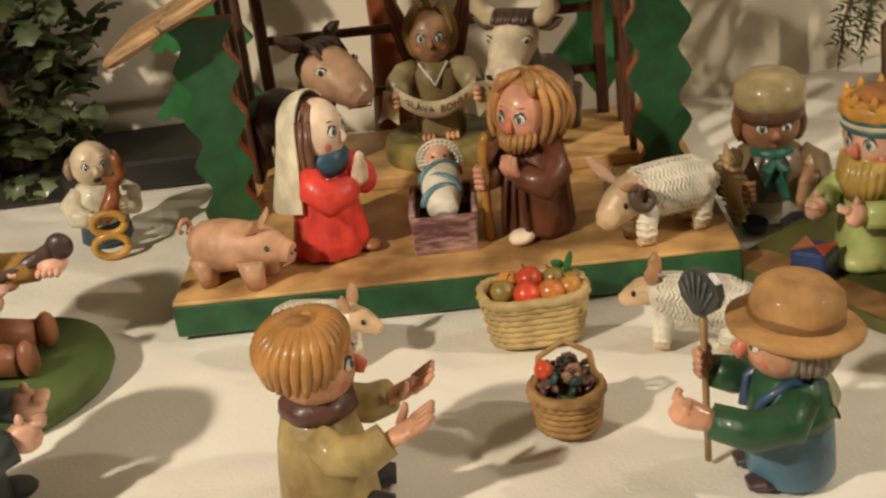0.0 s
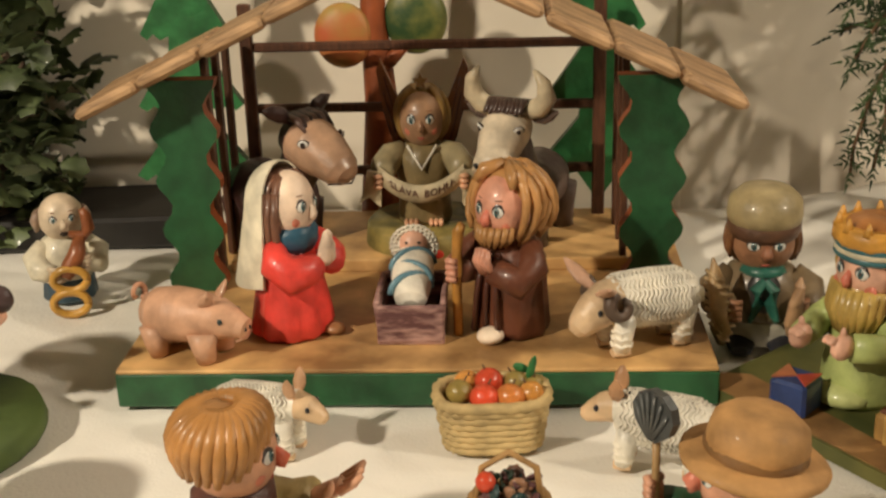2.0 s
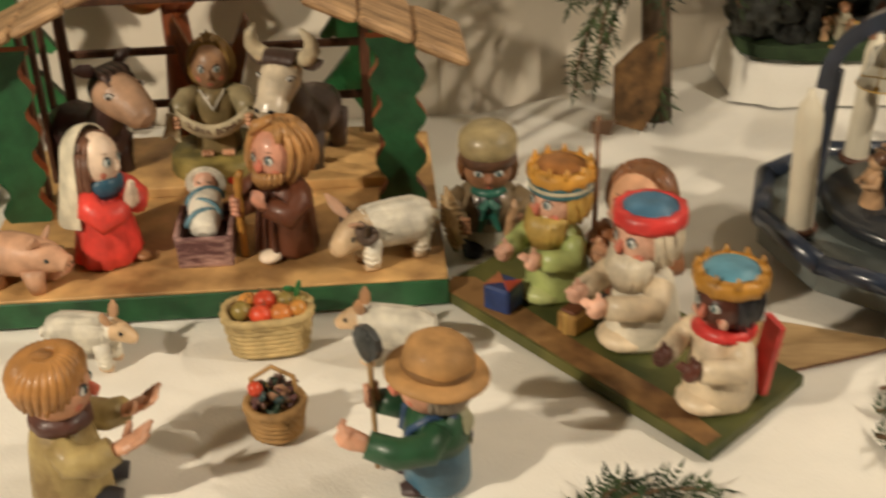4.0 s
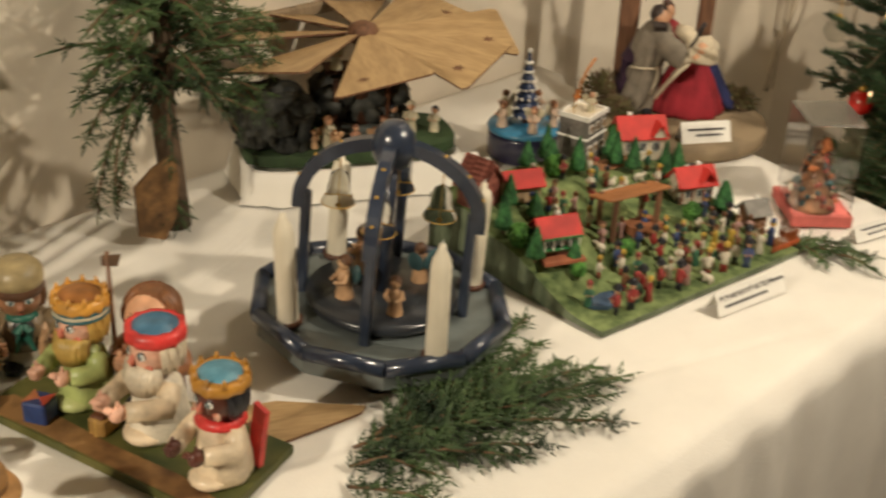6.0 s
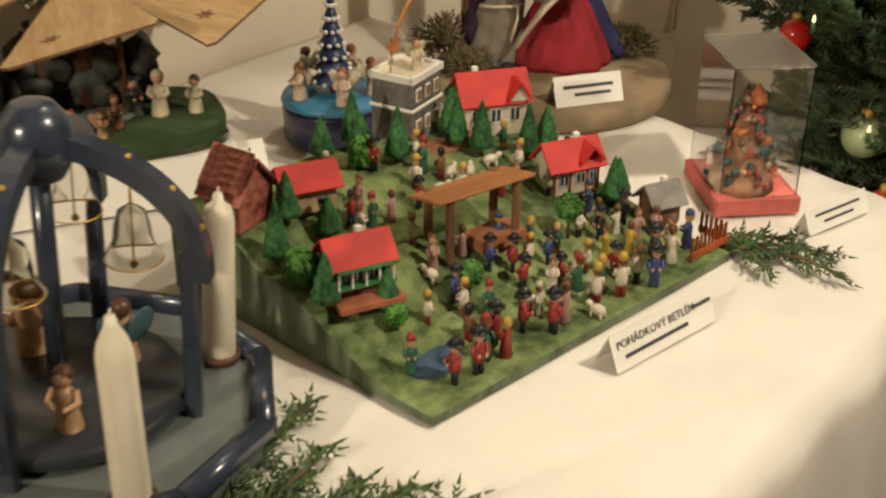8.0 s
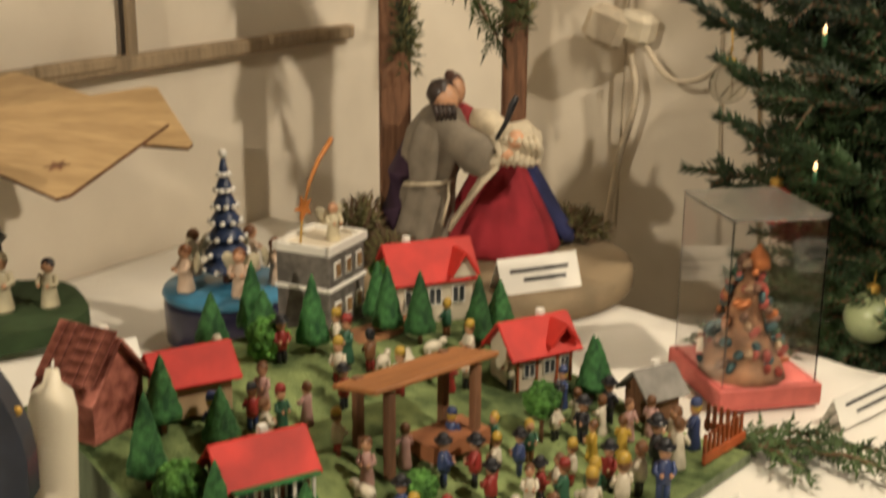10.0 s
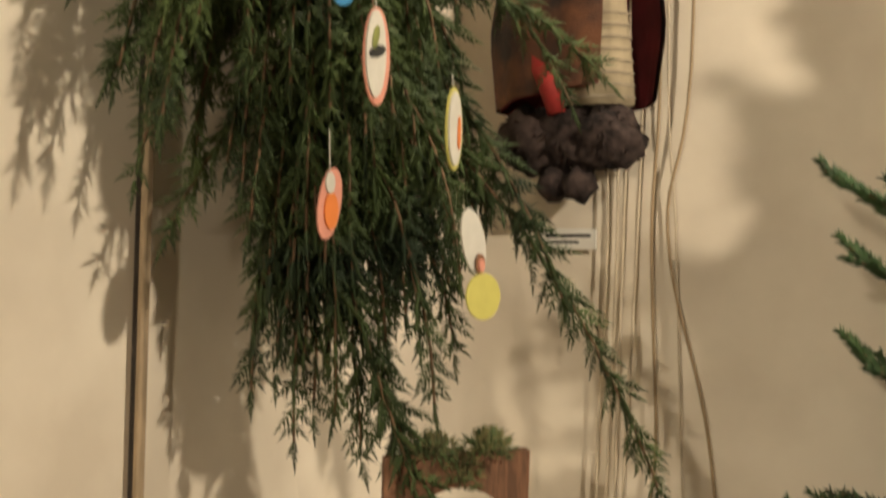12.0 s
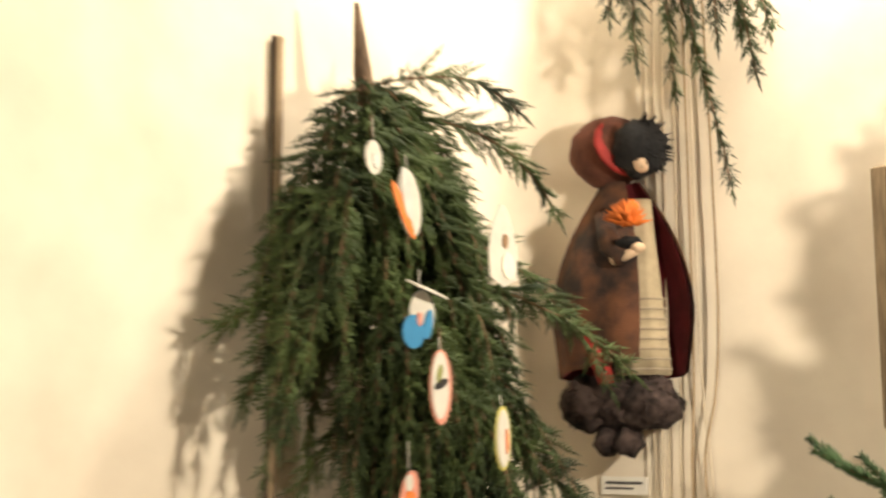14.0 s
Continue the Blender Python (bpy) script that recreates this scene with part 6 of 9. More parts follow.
for k in range(4):
    a = math.radians(36 + 90 * k)
    c, s = math.cos(a), math.sin(a)
    part("post", Mesh().box((0.085 * c, 0.085 * s, 0.091), (0.0105, 0.0105, 0.118), NAVY, rot=(0, 0, 36), bevel=0.002), pyr)
    vs, fs = [], []
    n = 14
    for i in range(n + 1):
        t = i / n
        el = math.pi / 2 * t
        for rr, zz in ((0.0985, 0.0795), (0.0850, 0.0665)):
            r, z = rr * math.cos(el) * (1 if i < n else 1), 0.140 + zz * math.sin(el)
            if i == 0:
                z = 0.132
            for w in (-0.0065, 0.0065):
                vs.append((r * c - w * s, r * s + w * c, z))
    for i in range(n):
        q = i * 4
        fs += [(q, q + 4, q + 5, q + 1), (q + 2, q + 3, q + 7, q + 6), (q, q + 2, q + 6, q + 4), (q + 1, q + 5, q + 7, q + 3)]
    fs += [(0, 1, 3, 2), (n * 4, n * 4 + 2, n * 4 + 3, n * 4 + 1)]
    arch = part("arch", Mesh().add(vs, fs, NAVY, False), pyr, "dark blue arch with gold dots")
    for i in (3, 6, 9):
        el = math.pi / 2 * i / n
        part("gold_dot", Mesh().ell((0.0985 * math.cos(el) * c, 0.0985 * math.cos(el) * s, 0.140 + 0.0795 * math.sin(el)), 0.0020, GOLD, seg=8, rings=5), arch)
    bell = part("bell", Mesh().lathe([(0.0170, -0.008), (0.0163, -0.005), (0.0120, 0.003), (0.0105, 0.015), (0.0082, 0.023), (0.0024, 0.027)], GLASS, at=(0.052 * c, 0.052 * s, 0.150), seg=20, cap=False).tube([(0.052 * c + 0.0170 * math.cos(q), 0.052 * s + 0.0170 * math.sin(q), 0.142) for q in (2 * math.pi * i / 20 for i in range(21))], 0.0006, GOLD, seg=5), pyr, "small clear glass bell")
    part("clapper", Mesh().tube([(0.052 * c, 0.052 * s, 0.176), (0.052 * c, 0.052 * s, 0.138)], 0.0006, GOLD, seg=5).ell((0.052 * c, 0.052 * s, 0.138), 0.0025, GOLD, seg=8, rings=6), bell)
    part("hook", Mesh().tube([(0.052 * c, 0.052 * s, 0.177), (0.052 * c, 0.052 * s, 0.186), (0.054 * c, 0.054 * s, 0.194)], 0.0009, GOLD, seg=5), bell)
for k, (deg, lean, ln) in enumerate(((254, -3, 0.128), (167, -6, 0.126), (75, 0, 0.120), (342, 1, 0.122))):
    a = math.radians(deg)
    cd = part("candle", Mesh().lathe([(0.0105, 0.0), (0.0110, 0.004), (0.0106, 0.06), (0.0104, 0.104), (0.0086, 0.112), (0.0040, ln - 0.006), (0.0028, ln)], WAX, seg=18), pyr, "ivory white candle", pose((0.117 if k == 0 else 0.107) * math.cos(a), (0.117 if k == 0 else 0.107) * math.sin(a), 0.035, 0, lean, 0))
    part("wick", Mesh().tube([(0, 0, ln - 0.001), (0.0006, 0, ln + 0.004)], 0.0006, CARD, seg=5), cd)
    part("cup", Mesh().lathe([(0.0135, 0.0), (0.0145, 0.002), (0.0145, 0.005), (0.0118, 0.006)], DARKWOOD, seg=18, cap=False), cd, "worn wooden candle cup")
STAR = [((0.0075 if k % 2 else 0.0032) * math.cos(math.pi * k / 6), (0.0075 if k % 2 else 0.0032) * math.sin(math.pi * k / 6)) for k in range(12)]


def vane_mesh():
    return Mesh().prism([(0.016, -0.006), (0.166, -0.056), (0.170, -0.050), (0.166, 0.046), (0.160, 0.049), (0.016, 0.006)], -0.0012, 0.0012, PLY, edge=BROWNWOOD)


spare = thing("loose_vane", Mesh().prism([(-0.075, -0.030), (-0.03, -0.036), (0.055, -0.008), (0.062, 0.002), (-0.02, 0.032), (-0.078, 0.030)], 0, 0.0024, PLY, edge=BROWNWOOD).prism([(x - 0.05, y) for x, y in STAR], 0.0024, 0.0028, BROWNWOOD), pose(0.398, -0.262, TOP, 0, 0, -27), "loose plywood vane with star mark lying on cloth", "wooden vane")


def mini(robe, hairc, h=0.05, hat=None, skin=FLESH, wings=None, brim=False, trousers=None):
    """A tiny painted figure facing -y."""
    k = h / 0.05
    me = Mesh()
    if trousers:
        for s in (-1, 1):
            me.tube([(s * 0.0035, 0, 0.0), (s * 0.0035, 0, 0.016)], 0.0034, trousers, seg=7)
        me.lathe([(0.0072, 0.014), (0.0078, 0.020), (0.0065, 0.030), (0.003, 0.034)], robe, seg=10)
    else:
        me.lathe([(0.0088, 0.0), (0.0090, 0.003), (0.0066, 0.018), (0.0068, 0.028), (0.003, 0.034)], robe, seg=12)
    me.ell((0, 0, 0.0395), (0.0062, 0.0062, 0.0068), skin, seg=10, rings=7)
    if hairc:
        me.ell((0, 0.0012, 0.0412), (0.0067, 0.0066, 0.0065), hairc, seg=10, rings=7)
    if hat:
        me.lathe([(0.0068, 0.0), (0.0066, 0.004), (0.0045, 0.007), (0.001, 0.0078)], hat, at=(0, 0.0006, 0.0425), seg=10)
        if brim:
            me.lathe([(0.0105, 0.0), (0.0105, 0.0012)], hat, at=(0, 0.0006, 0.0425), seg=12)
    for s in (-1, 1):
        me.tube([(s * 0.0068, 0, 0.031), (s * 0.0095, -0.003, 0.024), (s * 0.0055, -0.0095, 0.023)], [0.0026, 0.0026, 0.0022], robe, seg=6)
        me.ell((s * 0.0045, -0.0105, 0.0232), 0.0022, skin, seg=6, rings=5)
        if wings:
            me.ell((s * 0.009, 0.008, 0.030), (0.0075, 0.0018, 0.013), wings, rot=(0, s * 32, 0), seg=10, rings=7)
    return me.move(Matrix.Scale(k, 4))


AMBER = paint(0.54, 0.33, 0.18)
for x, y, t, h, w in ((-0.040, 0.010, 250, 0.056, paint(0.045, 0.10, 0.11)), (0.012, 0.040, 200, 0.062, AMBER), (-0.022, -0.046, 300, 0.048, None), (0.046, -0.012, 160, 0.050, paint(0.045, 0.10, 0.11))):
    thing("pyramid_angel", mini(AMBER, paint(0.10, 0.045, 0.02), h, wings=w, skin=paint(0.55, 0.35, 0.20)), pose(PC[0] + x, PC[1] + y, TOP + 0.050, 0, 0, t), "small turned wooden angel figure on the pyramid disc", "figurine", "pyramid figures")
GB = pose(0.818, 0.120, TOP, 0, 0, -28)
for x, y, t in ((-0.074, -0.040, 10), (-0.048, -0.046, -20), (-0.058, -0.026, 30), (0.004, -0.046, 0)):
    thing("pyramid_angel", mini(AMBER, paint(0.34, 0.16, 0.06), 0.027, wings=AMBER, skin=paint(0.55, 0.35, 0.20)), GB @ pose(x, y, 0.0605, 0, 0, t), "small turned wooden angel figure beside the dark rocks", "figurine", "pyramid figures")

# ---- the mountain nativity on its white box ----
wb = Mesh()
n = 40
vs, fs = [], []
for j, (g, z) in enumerate(((0.97, 0.046), (1.0, 0.043), (1.03, 0.02), (1.06, 0.001))):
    for k in range(n):
        a = 2 * math.pi * k / n
        c, s = math.cos(a), math.sin(a)
        w = 1 + (0.035 * math.sin(9 * a) + 0.02 * math.sin(23 * a)) * (j / 3)
        vs.append((-0.022 + 0.145 * g * w * math.copysign(abs(c) ** 0.4, c), 0.078 * g * w * math.copysign(abs(s) ** 0.4, s), z))
fs = [(j * n + k, j * n + (k + 1) % n, (j + 1) * n + (k + 1) % n, (j + 1) * n + k) for j in range(3) for k in range(n)] + [tuple(range(n))]
fs = [tuple(reversed(f)) for f in fs]
thing("draped_box", wb.add(vs, fs, CLOTH), GB, "low box draped in white cloth on the table", "box")
mn = thing("mountain_nativity", None, GB @ pose(0, 0, 0.046), "nativity pyramid with dark rocks under broad plywood vanes", "nativity pyramid")
oval = [(-0.022 + 0.142 * math.copysign(abs(math.cos(a)) ** 0.55, math.cos(a)), 0.066 * math.copysign(abs(math.sin(a)) ** 0.55, math.sin(a))) for a in (2 * math.pi * k / 40 for k in range(40))]
part("base", Mesh().prism(oval, 0.0, 0.014, mat("green_felt_base", (0.035, 0.065, 0.025), 0.8, 0.3, 60, 0.4)), mn, "dark green base")
rock = Mesh()
r2 = random.Random(8)
ROCK = mat("charcoal_rock", (0.020, 0.023, 0.020), 0.75, 0.5, 70, 1.0, second=(0.055, 0.056, 0.048))
for k in range(46):
    x = -0.108 + 0.17 * r2.random()
    y = 0.020 + 0.034 * r2.random()
    rock.ell((x, y, 0.02 + 0.05 * r2.random() * (1.1 - abs(x + 0.04) * 4)), (0.012 + 0.012 * r2.random(), 0.010 + 0.006 * r2.random(), 0.012 + 0.014 * r2.random()), ROCK, rot=(r2.random() * 90, r2.random() * 90, 0), seg=8, rings=6, rough=0.5)
for k in range(16):
    rock.ell((-0.115 + 0.03 * r2.random(), -0.045 + 0.07 * r2.random(), 0.018 + 0.04 * r2.random()), 0.012 + 0.008 * r2.random(), ROCK, seg=8, rings=6, rough=0.5)
for k in range(90):
    rock.ell((-0.160 + 0.075 * r2.random(), -0.038 + 0.090 * r2.random(), 0.014 + 0.062 * r2.random()), (0.009 + 0.007 * r2.random(), 0.009 + 0.006 * r2.random(), 0.009 + 0.008 * r2.random()), ROCK, rot=(r2.random() * 90, r2.random() * 90, 0), seg=8, rings=6, rough=0.6)
rock.box((-0.118, 0.006, 0.046), (0.088, 0.090, 0.066), ROCK, rot=(0, 2, 3), bevel=0.008)
part("rockwork", rock, mn, "charcoal rock wall", kind="stuff")
part("grotto_roof", Mesh().box((0.0, 0.05, 0.088), (0.085, 0.03, 0.006), DARKWOOD, rot=(10, 0, 0), bevel=0.002).box((-0.035, 0.01, 0.05), (0.005, 0.005, 0.074), DARKWOOD).box((0.035, 0.01, 0.05), (0.005, 0.005, 0.074), DARKWOOD), mn)
HUB = pose(0.004, 0.0225, 0)
part("turning_disc", Mesh().lathe([(0, 0.014), (0.046, 0.014), (0.048, 0.017), (0.046, 0.020), (0, 0.020)], NAVYTOP, seg=36, cap=False), mn, "grey-blue turning disc", HUB)
part("spindle", Mesh().tube([(0, 0, 0.018), (0, 0, 0.146)], 0.0105, DARKWOOD, seg=14), mn, "dark brown spindle", HUB)
part("vane_hub", Mesh().lathe([(0.010, 0.129), (0.018, 0.133), (0.021, 0.145), (0.017, 0.154), (0.006, 0.159)], BROWNWOOD, seg=18), mn, "turned brown vane hub", HUB)
VANE, MARK = vane_mesh().data("vane"), Mesh().prism(STAR, 0.0012, 0.0016, BROWNWOOD).data("star_mark")
for k in range(8):
    v = same("vane", VANE, mn, HUB @ pose(0, 0, 0.145, 0, 0, 28 + 12 + 45 * k) @ pose(0, 0, 0, 12, 1, 0) @ Matrix.Diagonal((1.15, 1.15, 1, 1)))
    same("star_mark", MARK, v, pose(0.140, -0.022, 0))
    part("vane_rod", Mesh().tube([(0.02, 0, -0.003), (0.13, 0, -0.003)], 0.0026, BROWNWOOD, seg=7), v)
CREAM = paint(0.58, 0.52, 0.36, 0.5, 0.1)
for x, y, h, m, hc, t in ((-0.03, 0.03, 0.044, CREAM, None, 0), (0.062, -0.010, 0.046, CREAM, CREAM, -20), (0.094, -0.014, 0.038, CREAM, BLACK, -40), (0.020, -0.026, 0.034, paint(0.25, 0.10, 0.06), paint(0.2, 0.08, 0.04), 10), (0.040, -0.004, 0.040, paint(0.07, 0.07, 0.06), BLACK, 20), (-0.055, -0.036, 0.044, CREAM, paint(0.3, 0.14, 0.06), 30), (-0.02, -0.04, 0.03, paint(0.4, 0.2, 0.12), paint(0.2, 0.08, 0.04), -10)):
    z = 0.060 + (0.080 if (x, y) == (-0.03, 0.03) else 0.0)
    thing("clay_figure", mini(m, hc, h, wings=CREAM if y == 0.03 else None), GB @ pose(x, y, z, 0, 0, t), "tiny cream clay figure of the mountain nativity", "figurine", "mountain nativity figures")


def card_tent(width, height, lines, bars):
    """A folded white card; lines: readable words, bars: lengths of unreadable print."""
    ob = thing("name_card", None, None, "folded white paper card with printed words", "name card", "name cards")
    d = height * 0.45
    me = Mesh()
    for s in (-1, 1):
        vs = [(-width / 2, s * d, 0.0), (width / 2, s * d, 0.0), (width / 2, 0, height), (-width / 2, 0, height)]
        o = [(x, y - s * 0.0006, z) for x, y, z in vs]
        me.add(vs + o, [(0, 1, 2, 3) if s < 0 else (3, 2, 1, 0), (7, 6, 5, 4) if s < 0 else (4, 5, 6, 7), (0, 4, 5, 1), (1, 5, 6, 2), (3, 7, 4, 0)], CARD, False)
    part("paper", me, ob)
    tilt = math.degrees(math.atan2(d, height))
    face_m = Matrix.Translation((0, -d / 2 - 0.0004, height / 2)) @ pose(0, 0, 0, -tilt, 0, 0)
    for (body, size, dz, dx) in lines:
        part("print", text_mesh(body, size, INK, 0.0001), ob, "", face_m @ pose(dx, -0.0003, dz))
    for (w, dz, dx) in bars:
        part("print", Mesh().box((0, 0, 0), (w, 0.0002, height * 0.11), INK), ob, "", face_m @ pose(dx, -0.0003, dz))
    return ob


card_tent(0.080, 0.027, (), ((0.045, 0.005, 0.004), (0.030, -0.004, 0.014))).matrix_world = pose(0.888, 0.024, TOP + 0.012, 0, 0, -28) @ pose(0, 0, 0, -20, 0, 0)
card_tent(0.112, 0.026, (("POHÁDKOVÝ BETLÉM", 0.0088, 0.0045, -0.008),), ((0.022, 0.0045, 0.043), (0.070, -0.0050, -0.010))).matrix_world = pose(0.917, -0.418, TOP, 0, 0, -9)
card_tent(0.082, 0.020, (), ((0.06, 0.004, 0.0), (0.04, -0.003, 0.0))).matrix_world = pose(1.188, -0.434, TOP, 0, 0, -14)

# ---- the blue music box ----
mb = thing("music_box", None, pose(1.036, 0.026, TOP), "round blue music box with snowy tree and angels", "music box")
part("drum", Mesh().lathe([(0.046, 0), (0.050, 0.004), (0.051, 0.034), (0.049, 0.040)], mat("midnight_lacquer", (0.016, 0.016, 0.045), 0.3, 0.3, 40, 0.1, coat=0.5), seg=40), mb, "midnight blue drum")
part("lid", Mesh().lathe([(0.0, 0.040), (0.051, 0.040), (0.052, 0.043), (0.050, 0.047), (0.0, 0.048)], mat("sky_blue_paint", (0.045, 0.20, 0.34), 0.4, 0.25, 40, 0.2, coat=0.2), seg=40, cap=False), mb, "sky blue lid")
cone = Mesh()
for k in range(7):
    z = 0.060 + 0.0125 * k
    r = 0.020 * (1 - k / 7.6)
    cone.lathe([(r, z), (r * 0.98, z + 0.002), (r * 0.35, z + 0.0145)], paint(0.025, 0.045, 0.11), seg=20)
cone.tube([(0, 0, 0.047), (0, 0, 0.07)], 0.004, DARKWOOD)
tr = part("tree", cone, mb, "blue ringed tree")
sn = Mesh()
for k in range(7):
    z = 0.061 + 0.0125 * k
    r = 0.020 * (1 - k / 7.6)
    for j in range(9):
        a = 2 * math.pi * j / 9 + k
        sn.ell((r * math.cos(a), r * math.sin(a), z), (0.0026, 0.0026, 0.0022), CARD, seg=7, rings=5)
sn.ell((0, 0, 0.152), 0.0036, CARD)
part("snow", sn, tr, "white snow beads", kind="stuff")
for x, y, t in ((-0.036, 0.010, 250), (-0.020, -0.032, 300), (0.020, -0.034, 20), (0.036, 0.008, 60), (0.0, 0.038, 180)):
    thing("small_angel", mini(paint(0.62, 0.46, 0.34), paint(0.22, 0.09, 0.04), 0.040, wings=CREAM), pose(1.036 + x, 0.026 + y, TOP + 0.048, 0, 0, t), "tiny painted angel figure on the blue music box", "figurine", "music box angels")

# ---- the village ----
VA, VU, VV = Vector((0.727, -0.36, 0)), Vector((0.336, -0.04, 0)), Vector((0.013, 0.275, 0))


def smooth(a, b, x):
    t = min(1, max(0, (x - a) / (b - a)))
    return t * t * (3 - 2 * t)


def hill(u, v):
    return 0.758 + 0.044 * smooth(0.1, 0.6, v) * (1 - 0.45 * smooth(0.4, 1, u)) + 0.018 * smooth(0.6, 0.75, v)


def vil(u, v, turn=0.0, dz=0.0):
    p = VA + VU * u + VV * v
    return pose(p.x, p.y, hill(u, v) + dz, 0, 0, turn)


nu, nv = 56, 44
vs = []
for j in range(nv + 1):
    for i in range(nu + 1):
        u, v = i / nu, j / nv
        p = VA + VU * u + VV * v
        rough_z = 0.0014 * noise.noise(Vector((u * 22, v * 18, 2))) + 0.0025 * noise.noise(Vector((u * 6, v * 5, 7))) * smooth(0.1, 0.3, v)
        vs.append((p.x, p.y, hill(u, v) + rough_z * (0 < i < nu and 0 < j < nv) - 0.0008))
fs = [(j * (nu + 1) + i, j * (nu + 1) + i + 1, (j + 1) * (nu + 1) + i + 1, (j + 1) * (nu + 1) + i) for j in range(nv) for i in range(nu)]
land = thing("village_board", None, pose(0, 0, 0), "terraced green board of a miniature village", "model landscape")
part("turf", Mesh().add(vs, fs, GRASS), land, "flocked green turf")
side = Mesh()
loop = [(i, 0) for i in range(nu)] + [(nu, j) for j in range(nv)] + [(i, nv) for i in range(nu, 0, -1)] + [(0, j) for j in range(nv, 0, -1)]
sv = []
for i, j in loop:
    x, y, z = vs[j * (nu + 1) + i]
    sv += [(x, y, TOP), (x, y, z)]
m = len(loop)
side.add(sv, [(2 * k, 2 * ((k + 1) % m), 2 * ((k + 1) % m) + 1, 2 * k + 1) for k in range(m)] + [tuple(2 * k for k in reversed(range(m)))], TURFSIDE, False)
part("side", side, land, "grey-green painted sides")
pond = part("pond", Mesh().prism([(0.022 * math.cos(a) * (1 + 0.2 * math.sin(3 * a)), 0.016 * math.sin(a) * (1 + 0.2 * math.cos(2 * a))) for a in (2 * math.pi * k / 28 for k in range(28))], -0.002, 0.0022, mat("pond_paint", (0.07, 0.12, 0.20), 0.15, 0.25, 60, 0.1, coat=0.5)), land, "blue painted pond", vil(0.15, 0.16, 10))
part("path", Mesh().prism([(-0.055, -0.012), (-0.01, -0.018), (0.05, -0.010), (0.056, 0.004), (0.0, 0.010), (-0.05, 0.006)], -0.002, 0.0016, mat("earth_path", (0.28, 0.13, 0.06), 0.9, 0.3, 90, 0.6)), land, "reddish earth path", vil(0.72, 0.86, -10))


def house(w, d, h, rh, wall, roof, windows, over=0.005, door=None, chimney=None, label="", porch=None):
    ob = thing("toy_house", None, None, label, "toy house", "village houses")
    part("wall", Mesh().box((0, 0, h / 2), (w, d, h), wall).add([(-w / 2, -d / 2, h), (-w / 2, d / 2, h), (-w / 2, 0, h + rh), (w / 2, -d / 2, h), (w / 2, d / 2, h), (w / 2, 0, h + rh)], [(0, 2, 1), (3, 4, 5), (0, 3, 5, 2), (1, 2, 5, 4)], wall, False), ob)
    for s in (-1, 1):
        run, rise = d / 2 + over, rh * (1 + 2 * over / d)
        L = math.hypot(run, rise)
        part("roof", Mesh().box((0, 0, 0), (w + 2 * over, L, 0.0022), roof, bevel=0.0006), ob, "", Matrix.Translation((0, s * run / 2, h + rh - rise / 2 + 0.002)) @ pose(0, 0, 0, -s * math.degrees(math.atan2(rise, run)), 0, 0))
    for x, z, ww, hh, sd in windows:
        y = -d / 2 - 0.0006 if sd == 0 else 0
        wn = part("window", Mesh().box((0, 0, 0), (ww, 0.0012, hh), CARD), ob, "white window", pose(x, y, z) if sd == 0 else pose(sd * (w / 2 + 0.0006), x, z, 0, 0, 90))
        for q in (-1, 1):
            part("pane", Mesh().box((q * ww * 0.235, 0, 0), (ww * 0.36, 0.0018, hh * 0.8), paint(0.05, 0.055, 0.06, 0.15, 0.5)), wn)
    if door:
        part("door", Mesh().box((door, -d / 2 - 0.0007, h * 0.32), (w * 0.16, 0.0014, h * 0.64), DARKWOOD), ob)
    if chimney:
        part("chimney", Mesh().box((chimney, 0.003, h + rh + 0.001), (0.005, 0.005, 0.010), CARD, bevel=0.0005), ob)
    return ob


TAN, STONE = mat("tan_card_wall", (0.42, 0.30, 0.18), 0.8, 0.2, 90, 0.3), mat("grey_stone_card", (0.17, 0.155, 0.14), 0.8, 0.35, 160, 0.5)
WHITEW = mat("whitewashed_card", (0.62, 0.55, 0.43), 0.8, 0.1, 90, 0.3)
h1 = house(0.034, 0.038, 0.028, 0.024, BRICKRED, BRICKRED, [(0.006, 0.014, 0.012, 0.012, -1)], label="brown brick toy house with steep roof", chimney=0.006)
h1.matrix_world = vil(0.07, 0.80, -84)
for k in range(6):
    for j in range(5):
        part("roof_tile", Mesh().box((-0.017 + 0.0068 * k, 0, 0), (0.0062, 0.007, 0.0016), BRICKRED, bevel=0.0004), h1, "", Matrix.Translation((0, -0.0028 - 0.0042 * j, 0.052 - 0.0050 * j + 0.0036)) @ pose(0, 0, 0, 51, 0, 0))
house(0.040, 0.026, 0.022, 0.012, TAN, REDROOF, [], label="tan toy hut with bright red roof").matrix_world = vil(0.215, 0.74, -26)
hg = house(0.044, 0.028, 0.028, 0.014, BRICKRED, REDROOF, [(-0.013, 0.018, 0.010, 0.009, 0), (0.0, 0.018, 0.010, 0.009, 0), (0.013, 0.018, 0.010, 0.009, 0)], label="red-roofed toy cottage with green veranda", chimney=0.004)
hg.matrix_world = vil(0.135, 0.44, -24)
part("veranda", Mesh().box((0, -0.018, 0.0125), (0.046, 0.006, 0.003), GREENP2).box((0, -0.0205, 0.0265), (0.046, 0.010, 0.002), GREENP2, rot=(-20, 0, 0)), hg, "green veranda")
for k in range(5):
    part("rail_post", Mesh().box((-0.021 + 0.0105 * k, -0.0205, 0.019), (0.0016, 0.0016, 0.014), CARD), hg)
part("step", Mesh().box((0, -0.026, 0.002), (0.05, 0.016, 0.004), mat("red_brown_step", (0.30, 0.10, 0.05), 0.7, 0.25, 60, 0.3)), hg)
